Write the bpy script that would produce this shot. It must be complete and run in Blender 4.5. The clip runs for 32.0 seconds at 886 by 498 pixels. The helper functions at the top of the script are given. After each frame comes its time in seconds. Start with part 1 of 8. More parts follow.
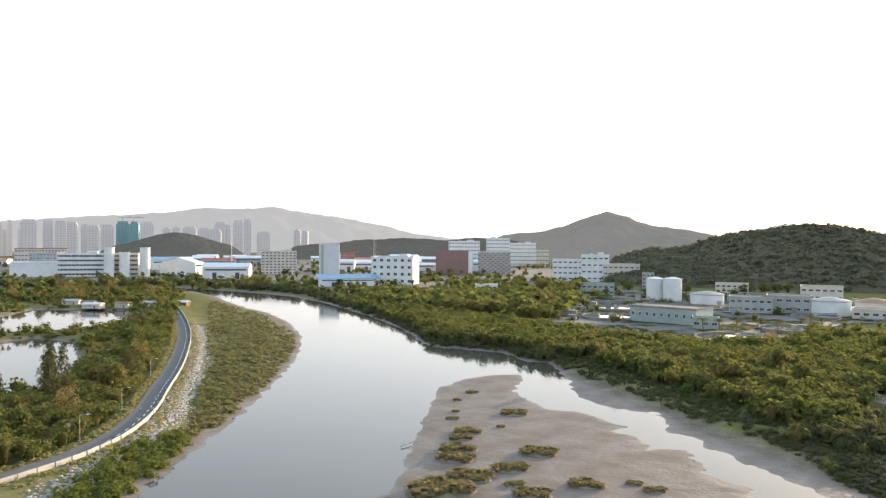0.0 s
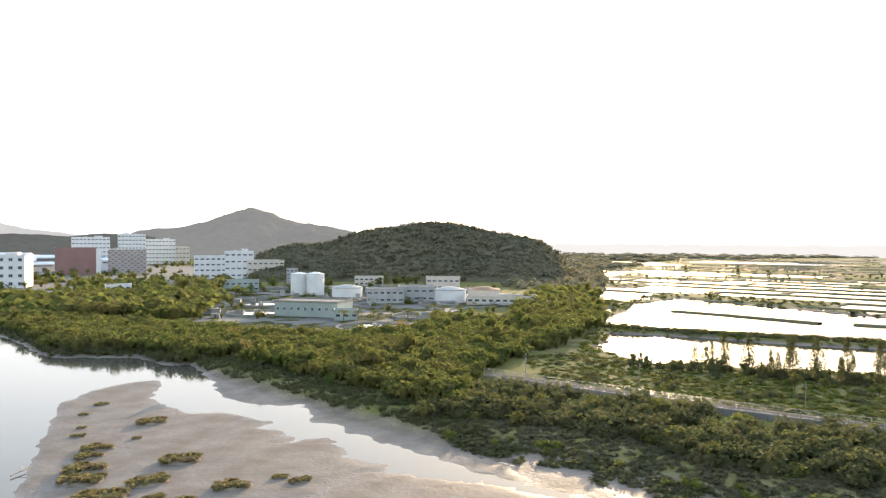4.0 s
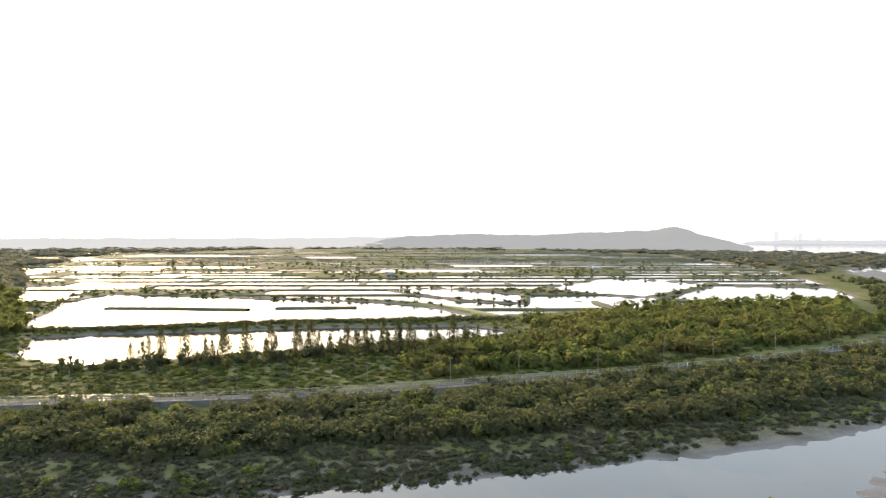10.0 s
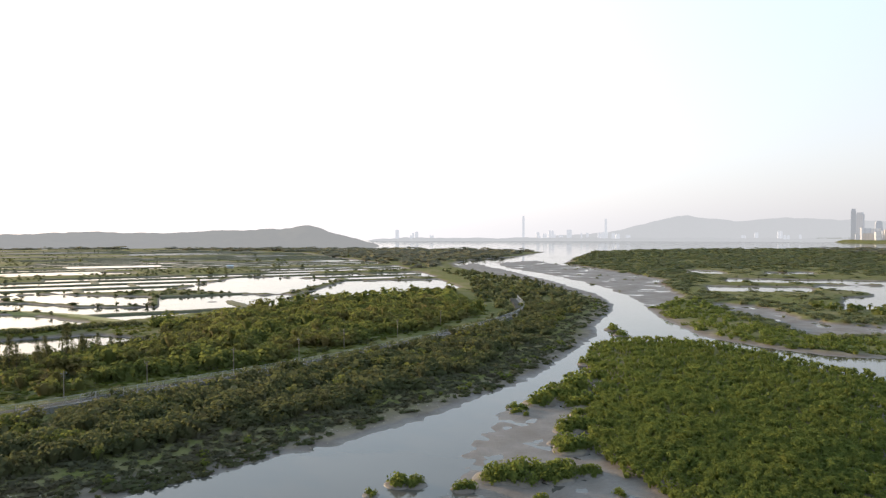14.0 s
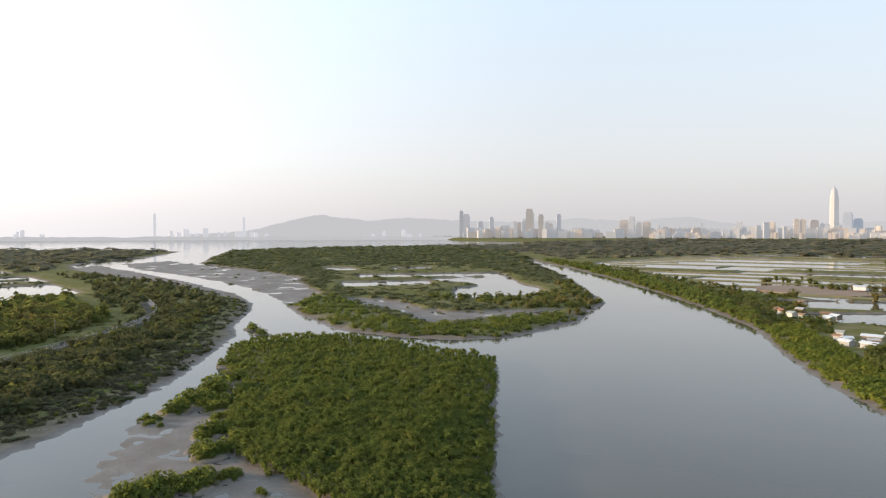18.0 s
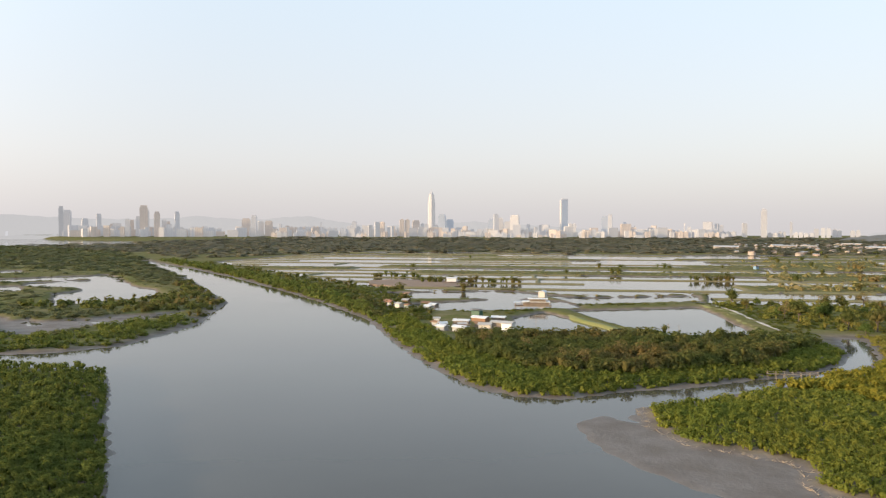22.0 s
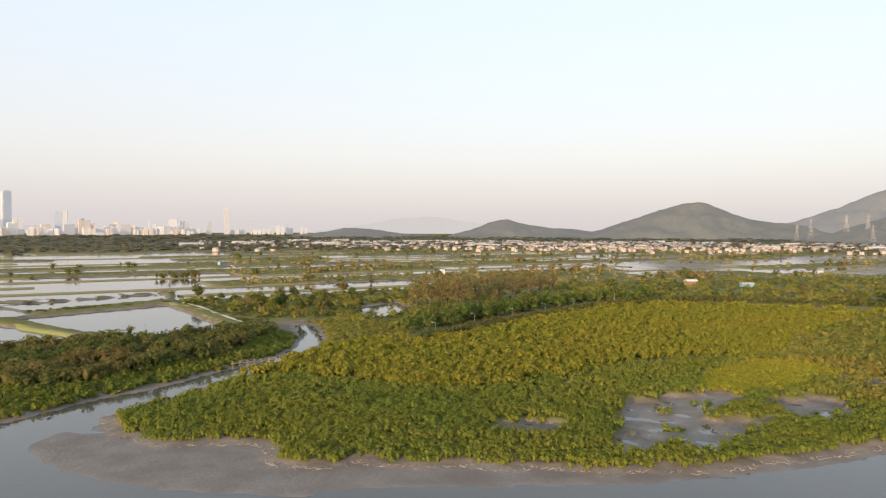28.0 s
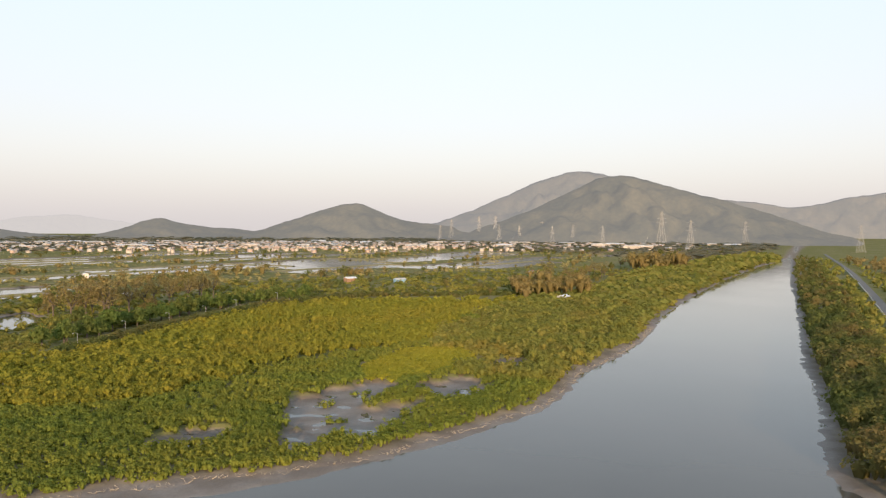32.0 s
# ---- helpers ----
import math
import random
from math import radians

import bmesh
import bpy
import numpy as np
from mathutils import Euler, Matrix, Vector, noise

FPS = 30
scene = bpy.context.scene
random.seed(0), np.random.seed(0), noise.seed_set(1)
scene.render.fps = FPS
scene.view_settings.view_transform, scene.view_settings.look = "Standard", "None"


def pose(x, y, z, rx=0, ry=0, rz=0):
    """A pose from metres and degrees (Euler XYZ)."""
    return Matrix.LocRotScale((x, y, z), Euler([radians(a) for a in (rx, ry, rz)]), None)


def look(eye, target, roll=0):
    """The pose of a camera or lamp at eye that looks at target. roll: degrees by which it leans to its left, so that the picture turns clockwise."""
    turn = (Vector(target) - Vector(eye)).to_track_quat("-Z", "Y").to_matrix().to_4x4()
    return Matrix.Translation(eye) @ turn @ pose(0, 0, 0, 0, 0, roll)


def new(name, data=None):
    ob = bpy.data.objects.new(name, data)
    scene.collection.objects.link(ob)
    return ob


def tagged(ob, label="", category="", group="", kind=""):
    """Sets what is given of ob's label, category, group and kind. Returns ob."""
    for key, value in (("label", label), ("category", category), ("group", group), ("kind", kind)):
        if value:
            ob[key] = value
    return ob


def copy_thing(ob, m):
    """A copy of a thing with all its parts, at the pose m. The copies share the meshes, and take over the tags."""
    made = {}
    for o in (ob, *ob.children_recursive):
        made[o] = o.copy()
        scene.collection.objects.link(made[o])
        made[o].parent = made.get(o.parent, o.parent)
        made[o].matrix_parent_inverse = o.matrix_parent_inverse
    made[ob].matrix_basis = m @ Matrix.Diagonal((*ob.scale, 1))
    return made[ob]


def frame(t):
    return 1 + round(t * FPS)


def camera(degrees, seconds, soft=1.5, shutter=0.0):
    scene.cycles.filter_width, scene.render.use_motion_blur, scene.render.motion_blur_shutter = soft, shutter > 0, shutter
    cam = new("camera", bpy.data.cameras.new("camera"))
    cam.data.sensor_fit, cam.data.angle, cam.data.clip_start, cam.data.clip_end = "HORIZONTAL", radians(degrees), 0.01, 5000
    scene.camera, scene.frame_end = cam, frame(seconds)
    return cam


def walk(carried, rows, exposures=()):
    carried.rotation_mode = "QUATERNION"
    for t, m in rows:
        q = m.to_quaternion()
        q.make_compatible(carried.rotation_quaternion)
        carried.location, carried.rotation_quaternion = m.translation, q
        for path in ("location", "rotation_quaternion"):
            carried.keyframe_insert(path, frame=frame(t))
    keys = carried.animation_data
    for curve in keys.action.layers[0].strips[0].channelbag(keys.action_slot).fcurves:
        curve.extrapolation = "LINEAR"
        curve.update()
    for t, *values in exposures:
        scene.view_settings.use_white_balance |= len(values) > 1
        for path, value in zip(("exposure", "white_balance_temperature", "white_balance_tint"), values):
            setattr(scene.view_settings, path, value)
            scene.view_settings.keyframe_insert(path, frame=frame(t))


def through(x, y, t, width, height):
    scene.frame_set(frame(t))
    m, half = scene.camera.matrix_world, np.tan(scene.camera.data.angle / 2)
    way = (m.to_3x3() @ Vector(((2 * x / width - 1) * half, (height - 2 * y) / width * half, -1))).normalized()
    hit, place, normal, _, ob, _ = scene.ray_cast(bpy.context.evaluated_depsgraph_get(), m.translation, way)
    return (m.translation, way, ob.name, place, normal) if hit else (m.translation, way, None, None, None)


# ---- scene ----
# The camera hovers 50 m over the river mouth and turns on the spot.
# Rows: seconds, bearing (clockwise from +y), tilt, lean, in degrees.
EYE = (0.0, 0.0, 50.0)
ROWS = [
    (0.0, -0.00, -0.52, 0.35),    (0.5, 3.48, -0.53, 0.33),    (1.0, 6.96, -0.54, 0.31),    (1.5, 10.44, -0.56, 0.29),
    (2.0, 13.95, -0.57, 0.27),    (2.5, 17.46, -0.59, 0.26),    (3.0, 20.94, -0.62, 0.25),    (3.5, 24.42, -0.65, 0.25),
    (5.5, 38.33, -0.76, 0.31),    (6.0, 41.82, -0.79, 0.28),    (6.5, 45.32, -0.82, 0.23),    (7.0, 49.04, -0.86, 0.19),
    (7.5, 52.76, -0.91, 0.15),    (8.0, 56.41, -0.96, 0.11),    (8.5, 59.97, -1.01, 0.08),    (9.0, 63.63, -1.05, 0.05),
    (9.5, 67.24, -1.07, 0.04),    (10.0, 70.97, -1.10, 0.02),    (10.5, 74.45, -1.11, -0.01),    (11.0, 78.11, -1.13, -0.02),
    (11.5, 81.78, -1.14, -0.03),    (12.0, 85.37, -1.16, -0.02),    (12.5, 88.98, -1.17, -0.02),    (13.0, 92.64, -1.18, -0.02),
    (13.5, 96.30, -1.21, -0.02),    (15.5, 108.82, -1.32, 0.02),    (16.0, 112.39, -1.32, 0.01),    (16.5, 116.06, -1.33, 0.00),
    (17.0, 119.95, -1.33, -0.00),    (17.5, 123.82, -1.34, -0.01),    (18.0, 127.92, -1.36, -0.02),    (18.5, 132.01, -1.38, -0.03),
    (19.0, 135.89, -1.40, -0.03),    (19.5, 139.53, -1.41, -0.01),    (20.0, 143.11, -1.42, 0.02),    (20.5, 146.75, -1.43, 0.05),
    (21.0, 150.31, -1.43, 0.07),    (21.5, 153.90, -1.43, 0.09),    (22.0, 157.47, -1.44, 0.12),    (22.5, 161.08, -1.44, 0.14),
    (23.0, 164.73, -1.45, 0.15),    (23.5, 168.33, -1.46, 0.17),    (24.0, 171.70, -1.48, 0.16),    (24.5, 175.09, -1.51, 0.15),
    (25.0, 178.44, -1.53, 0.13),    (25.5, 181.77, -1.55, 0.12),    (27.5, 195.16, -1.55, 0.23),    (28.0, 198.41, -1.54, 0.23),
    (28.5, 201.72, -1.52, 0.23),    (29.0, 205.06, -1.51, 0.21),    (29.5, 208.35, -1.51, 0.21),    (30.0, 211.64, -1.50, 0.21),
    (30.5, 214.96, -1.49, 0.23),    (31.0, 218.26, -1.48, 0.25),    (31.5, 221.58, -1.47, 0.26),    (32.0, 224.93, -1.46, 0.27),

]


def aim(yaw, pitch, lean):
    a, p = radians(yaw), radians(pitch)
    target = (math.sin(a) * math.cos(p), math.cos(a) * math.cos(p), EYE[2] + math.sin(p))
    return look(EYE, target, lean)


cam = camera(63.5, 32.0, soft=1.3)
# The picture is brighter while the low sun shines into the lens.
STOPS = [(0.0, 0.56, 6500, 13), (3.0, 0.70, 6500, 13), (6.0, 0.88, 6450, 13), (9.0, 0.66, 6400, 12), (12.0, 0.30, 6250, 11), (15.0, 0.12, 6250, 11), (18.0, 0.04, 6350, 12), (24.0, 0.04, 6600, 13), (28.0, 0.10, 6700, 14.5), (32.0, 0.10, 6700, 14.5)]
walk(cam, [(t, aim(a, p, l)) for t, a, p, l in ROWS], STOPS)

# ---- sky and sun ----
SUN_AZ, SUN_EL = 44.6, 9.0
world = bpy.data.worlds.new("sky")
scene.world = world
world.use_nodes = True
wn, wl = world.node_tree.nodes, world.node_tree.links
wn.clear()
sky = wn.new("ShaderNodeTexSky")
sky.sky_type = "NISHITA"
sky.sun_disc = False
sky.sun_elevation, sky.sun_rotation = radians(SUN_EL), radians(SUN_AZ)
sky.air_density, sky.dust_density, sky.ozone_density, sky.altitude = 1.0, 4.0, 1.0, 0
bg = wn.new("ShaderNodeBackground")
bg.inputs["Strength"].default_value = 0.085
# The evening haze: a pale veil, warm at the horizon and blue overhead.
geo = wn.new("ShaderNodeTexCoord")
sep = wn.new("ShaderNodeSeparateXYZ")
ramp = wn.new("ShaderNodeValToRGB")
ramp.color_ramp.elements[0].position, ramp.color_ramp.elements[0].color = 0.0, (0.62, 0.60, 0.60, 1)
ramp.color_ramp.elements[1].position, ramp.color_ramp.elements[1].color = 1.0, (0.22, 0.36, 0.52, 1)
for at, col in ((0.10, (0.65, 0.655, 0.67, 1)), (0.32, (0.62, 0.72, 0.79, 1))):
    e = ramp.color_ramp.elements.new(at)
    e.color = col
haze = wn.new("ShaderNodeBackground")
haze.inputs["Strength"].default_value = 1.0
addsh = wn.new("ShaderNodeAddShader")
wout = wn.new("ShaderNodeOutputWorld")
wl.new(sky.outputs[0], bg.inputs["Color"])
wl.new(geo.outputs["Generated"], sep.inputs[0])
wl.new(sep.outputs["Z"], ramp.inputs[0])
wl.new(ramp.outputs[0], haze.inputs["Color"])
# Forward-scattered light makes the haze brighter on the sun's side.
toward = wn.new("ShaderNodeVectorMath")
toward.operation = "DOT_PRODUCT"
toward.inputs[1].default_value = (math.sin(radians(SUN_AZ)), math.cos(radians(SUN_AZ)), 0.1)
wl.new(geo.outputs["Generated"], toward.inputs[0])
glowing = wn.new("ShaderNodeMapRange")
glowing.interpolation_type = "SMOOTHSTEP"
glowing.inputs[1].default_value, glowing.inputs[2].default_value = -0.1, 1.0
glowing.inputs[3].default_value, glowing.inputs[4].default_value = 1.0, 1.6
wl.new(toward.outputs["Value"], glowing.inputs[0])
wl.new(glowing.outputs[0], haze.inputs["Strength"])
wl.new(bg.outputs[0], addsh.inputs[0])
wl.new(haze.outputs[0], addsh.inputs[1])
wl.new(addsh.outputs[0], wout.inputs[0])

sun_data = bpy.data.lights.new("sun", "SUN")
sun_data.energy, sun_data.angle, sun_data.color = 5.6, radians(0.6), (1.0, 0.75, 0.47)
sun = new("sun", sun_data)
az, el = radians(SUN_AZ), radians(SUN_EL)
sun_from = Vector((math.sin(az) * math.cos(el), math.cos(az) * math.cos(el), math.sin(el)))
sun.matrix_world = look(sun_from * 400, (0, 0, 0))

# ---- materials ----


def nodes_of(name):
    m = bpy.data.materials.new(name)
    m.use_nodes = True
    n, l = m.node_tree.nodes, m.node_tree.links
    return m, n, l, n["Principled BSDF"]


def mixed(n, l, fac, a, b):
    """A colour node between two colours or sockets."""
    x = n.new("ShaderNodeMix")
    x.data_type = "RGBA"
    for i, v in ((6, a), (7, b)):
        if isinstance(v, tuple):
            x.inputs[i].default_value = (*v, 1)
        else:
            l.new(v, x.inputs[i])
    if isinstance(fac, float):
        x.inputs[0].default_value = fac
    else:
        l.new(fac, x.inputs[0])
    return x.outputs[2]


def noise_at(n, l, scale, detail=4.0, lo=0.35, hi=0.65, rough=0.55, stretch=None):
    """World-sized noise, sharpened between lo and hi."""
    g = n.new("ShaderNodeNewGeometry")
    t = n.new("ShaderNodeTexNoise")
    t.inputs["Scale"].default_value, t.inputs["Detail"].default_value, t.inputs["Roughness"].default_value = scale, detail, rough
    src = g.outputs["Position"]
    if stretch:
        mp = n.new("ShaderNodeMapping")
        mp.inputs["Scale"].default_value = stretch
        l.new(src, mp.inputs[0])
        src = mp.outputs[0]
    l.new(src, t.inputs["Vector"])
    r = n.new("ShaderNodeMapRange")
    r.inputs[1].default_value, r.inputs[2].default_value = lo, hi
    l.new(t.outputs["Fac"], r.inputs[0])
    return r.outputs[0]


def bumped(n, l, b, height, strength, dist):
    bp = n.new("ShaderNodeBump")
    bp.inputs["Strength"].default_value, bp.inputs["Distance"].default_value = strength, dist
    l.new(height, bp.inputs["Height"])
    l.new(bp.outputs[0], b.inputs["Normal"])


def plain(name, a, b=None, scale=2.0, rough=0.7, metal=0.0, grain=8.0, bump=0.3, dist=0.02):
    """A surface with stains at one scale and grain at another."""
    m, n, l, s = nodes_of(name)
    b = b or tuple(v * 0.75 for v in a)
    stain = noise_at(n, l, scale * 0.25, 3.0, 0.3, 0.7)
    fine = noise_at(n, l, grain, 3.0, 0.2, 0.8)
    c1 = mixed(n, l, stain, a, b)
    c2 = mixed(n, l, fine, tuple(v * 0.9 for v in a), a)
    l.new(mixed(n, l, 0.35, c1, c2), s.inputs["Base Color"])
    s.inputs["Roughness"].default_value, s.inputs["Metallic"].default_value = rough, metal
    if bump:
        bumped(n, l, s, fine, bump, dist)
    return m


def leafy(name, dark, light, tint, rough=0.85, patch=0.06, through=0.38):
    """Leaves: each one differs, and whole patches of the canopy differ a little; light shines through a little."""
    m, n, l, s = nodes_of(name)
    g = n.new("ShaderNodeNewGeometry")
    calm = n.new("ShaderNodeMapRange")
    calm.inputs[3].default_value, calm.inputs[4].default_value = 0.15, 0.75
    l.new(g.outputs["Random Per Island"], calm.inputs[0])
    leaf = mixed(n, l, calm.outputs[0], dark, light)
    big = noise_at(n, l, patch, 3.0, 0.42, 0.66)
    l.new(mixed(n, l, big, leaf, mixed(n, l, calm.outputs[0], tuple(v * 0.6 for v in tint), tint)), s.inputs["Base Color"])
    s.inputs["Roughness"].default_value = rough
    s.inputs["Specular IOR Level"].default_value = 0.08
    tr = n.new("ShaderNodeBsdfTranslucent")
    tr.inputs["Color"].default_value = (light[0] * 1.4, light[1] * 1.4, light[2] * 1.2, 1)
    mx = n.new("ShaderNodeMixShader")
    mx.inputs[0].default_value = through
    l.new(s.outputs[0], mx.inputs[1])
    l.new(tr.outputs[0], mx.inputs[2])
    l.new(mx.outputs[0], n["Material Output"].inputs[0])
    return m


MANGROVE = leafy("mangrove_leaves", (0.082, 0.104, 0.028), (0.150, 0.175, 0.044), (0.185, 0.19, 0.046), patch=0.09, through=0.46)
GOLDGREEN = leafy("sunny_mangrove_leaves", (0.150, 0.152, 0.024), (0.258, 0.245, 0.036), (0.29, 0.25, 0.040), patch=0.022)
BRIGHTGREEN = leafy("fresh_mangrove_leaves", (0.112, 0.138, 0.027), (0.198, 0.226, 0.042), (0.25, 0.245, 0.045), patch=0.03)
SHOREGREEN = leafy("shore_mangrove_leaves", (0.095, 0.118, 0.024), (0.170, 0.195, 0.038), (0.21, 0.215, 0.040), patch=0.04)
REED = leafy("yellow_green_reed", (0.19, 0.19, 0.024), (0.34, 0.32, 0.042), (0.37, 0.32, 0.042), patch=0.05)
FIELD = leafy("dry_field_grass", (0.20, 0.19, 0.075), (0.34, 0.30, 0.125), (0.37, 0.30, 0.145), patch=0.01)
BANKLEAF = leafy("olive_bank_leaves", (0.115, 0.122, 0.030), (0.235, 0.235, 0.055), (0.28, 0.23, 0.060), patch=0.05)
SCRUB = leafy("dark_scrub_leaves", (0.064, 0.072, 0.034), (0.110, 0.116, 0.054), (0.125, 0.115, 0.058), through=0.42)
# Paler, greyer copy of the woodland leaves: haze put into the base colour.
HAZEDLEAF = leafy("hazed_wood_leaves", (0.15, 0.143, 0.095), (0.185, 0.175, 0.12), (0.21, 0.185, 0.125), patch=0.006)
WOODLEAF = leafy("woodland_leaves", (0.066, 0.080, 0.026), (0.142, 0.156, 0.046), (0.205, 0.150, 0.062), patch=0.028, through=0.45)
DRYLEAF = leafy("brown_leaves", (0.155, 0.120, 0.050), (0.27, 0.205, 0.085), (0.23, 0.19, 0.07))
ISLELEAF = leafy("dull_mangrove_leaves", (0.088, 0.100, 0.050), (0.160, 0.168, 0.078), (0.19, 0.18, 0.085), patch=0.012)
LUSHLEAF = leafy("lush_tree_leaves", (0.066, 0.100, 0.026), (0.130, 0.175, 0.044), (0.15, 0.165, 0.045), patch=0.05)
GRASS = leafy("grass_blades", (0.05, 0.075, 0.016), (0.14, 0.15, 0.03), (0.17, 0.15, 0.035))
SALTGRASS = leafy("salt_marsh_grass", (0.135, 0.132, 0.058), (0.225, 0.21, 0.088), (0.24, 0.195, 0.095))
MARSHGREY = leafy("grey_marsh_plants", (0.070, 0.070, 0.042), (0.125, 0.122, 0.068), (0.14, 0.118, 0.075))
BARK = plain("bark", (0.13, 0.10, 0.075), (0.07, 0.055, 0.04), 6, 0.9, bump=0.5)
DEADWOOD = plain("bleached_driftwood", (0.36, 0.30, 0.22), (0.25, 0.20, 0.15), 4, 0.9)
WHITE = plain("white_paint", (0.78, 0.78, 0.77), (0.62, 0.62, 0.60), 0.6, 0.6)
CREAM = plain("cream_render", (0.66, 0.60, 0.52), (0.50, 0.45, 0.38), 0.6, 0.7)
GREYB = plain("grey_concrete", (0.42, 0.42, 0.41), (0.30, 0.30, 0.29), 0.6, 0.85)
MINT = plain("mint_green_render", (0.36, 0.42, 0.385), (0.27, 0.32, 0.29), 0.6, 0.75)
REDCLAD = plain("red_brown_cladding", (0.30, 0.17, 0.15), (0.23, 0.13, 0.12), 0.4, 0.6)
REDROOF = plain("red_roof_sheet", (0.42, 0.13, 0.08), (0.32, 0.10, 0.07), 0.6, 0.6)
TILE = plain("terracotta_roof", (0.36, 0.16, 0.09), (0.28, 0.13, 0.08), 1.0, 0.8)
BLUEROOF = plain("blue_sheet_roof", (0.20, 0.33, 0.45), (0.15, 0.26, 0.36), 0.6, 0.5)
SHEET = plain("pale_metal_sheet", (0.62, 0.65, 0.68), (0.5, 0.53, 0.55), 0.8, 0.45)
RUST = plain("rusty_sheet", (0.28, 0.16, 0.09), (0.18, 0.11, 0.07), 2, 0.8)
STEEL = plain("galvanised_steel", (0.40, 0.41, 0.42), (0.3, 0.3, 0.31), 3, 0.5, 0.6, bump=0.1)
DARKSTEEL = plain("dark_steel", (0.10, 0.10, 0.10), (0.07, 0.07, 0.07), 3, 0.6, 0.3, bump=0.1)
ASPHALT = plain("asphalt", (0.118, 0.114, 0.110), (0.088, 0.085, 0.081), 1.5, 0.9)
KERB = plain("pale_concrete_wall", (0.52, 0.49, 0.44), (0.38, 0.35, 0.31), 1.2, 0.85)
STONE = plain("grey_rubble", (0.44, 0.41, 0.375), (0.24, 0.22, 0.20), 1.6, 0.9, bump=0.6, dist=0.05)
PAINTW = plain("road_marking", (0.75, 0.75, 0.72), None, 3, 0.7)
PLANKS = plain("weathered_planks", (0.26, 0.21, 0.16), (0.17, 0.14, 0.11), 4, 0.85)


def glassy(name, col, rough=0.15):
    m, n, l, s = nodes_of(name)
    v = noise_at(n, l, 0.4, 2.0, 0.3, 0.7)
    l.new(mixed(n, l, v, col, tuple(c * 0.6 for c in col)), s.inputs["Base Color"])
    s.inputs["Roughness"].default_value, s.inputs["Specular IOR Level"].default_value = rough, 0.7
    return m


GLASS = glassy("dark_window_glass", (0.06, 0.075, 0.09))


def water_material(name, silt, scale, ripple, rough=0.045):
    """Silty river water: a mud-coloured body under a rippled surface."""
    m, n, l, s = nodes_of(name)
    cloud = noise_at(n, l, 0.012, 4.0, 0.35, 0.65)
    l.new(mixed(n, l, cloud, silt, tuple(v * 1.25 for v in silt)), s.inputs["Base Color"])
    s.inputs["IOR"].default_value = 1.33
    calm = noise_at(n, l, 0.02, 4.0, 0.35, 0.7, 0.6, (1, 0.45, 1))
    r = n.new("ShaderNodeMapRange")
    r.inputs[3].default_value, r.inputs[4].default_value = rough, rough * 2.2
    l.new(calm, r.inputs[0])
    l.new(r.outputs[0], s.inputs["Roughness"])
    wv = noise_at(n, l, scale, 3.0, 0.0, 1.0)
    bumped(n, l, s, wv, ripple, 0.05)
    return m


RIVER = water_material("silty_river_water", (0.070, 0.064, 0.054), 0.9, 0.10)


def ground_material():
    """Wet mud at the water line, then soil, grass and worn earth higher up."""
    m, n, l, s = nodes_of("estuary_ground")
    g = n.new("ShaderNodeNewGeometry")
    sp = n.new("ShaderNodeSeparateXYZ")
    l.new(g.outputs["Position"], sp.inputs[0])
    fine = noise_at(n, l, 0.9, 5.0, 0.3, 0.7)
    mid = noise_at(n, l, 0.11, 5.0, 0.38, 0.62)
    big = noise_at(n, l, 0.012, 4.0, 0.35, 0.65)
    mud = mixed(n, l, fine, (0.176, 0.149, 0.127), (0.216, 0.186, 0.159))
    mud = mixed(n, l, mid, mud, (0.150, 0.120, 0.096))
    grass = mixed(n, l, fine, (0.098, 0.104, 0.034), (0.170, 0.166, 0.055))
    dry = mixed(n, l, fine, (0.25, 0.205, 0.115), (0.175, 0.15, 0.08))
    soil = mixed(n, l, big, mixed(n, l, mid, grass, dry), grass)
    up = n.new("ShaderNodeMapRange")
    up.inputs[1].default_value, up.inputs[2].default_value = 0.6, 1.25
    l.new(sp.outputs["Z"], up.inputs[0])
    dried = n.new("ShaderNodeMapRange")
    dried.inputs[1].default_value, dried.inputs[2].default_value = 0.30, 0.44
    l.new(sp.outputs["Z"], dried.inputs[0])
    shore = mixed(n, l, dried.outputs[0], mud, mixed(n, l, mid, (0.25, 0.205, 0.150), (0.145, 0.122, 0.094)))
    l.new(mixed(n, l, up.outputs[0], shore, soil), s.inputs["Base Color"])
    wet = n.new("ShaderNodeMapRange")
    wet.inputs[1].default_value, wet.inputs[2].default_value = 0.0, 0.45
    wet.inputs[3].default_value, wet.inputs[4].default_value = 0.50, 0.97
    l.new(sp.outputs["Z"], wet.inputs[0])
    l.new(wet.outputs[0], s.inputs["Roughness"])
    gloss = n.new("ShaderNodeMapRange")
    gloss.inputs[1].default_value, gloss.inputs[2].default_value = 0.2, 0.5
    gloss.inputs[3].default_value, gloss.inputs[4].default_value = 0.22, 0.03
    l.new(sp.outputs["Z"], gloss.inputs[0])
    l.new(gloss.outputs[0], s.inputs["Specular IOR Level"])
    bumped(n, l, s, fine, 0.5, 0.12)
    return m


GROUND = ground_material()


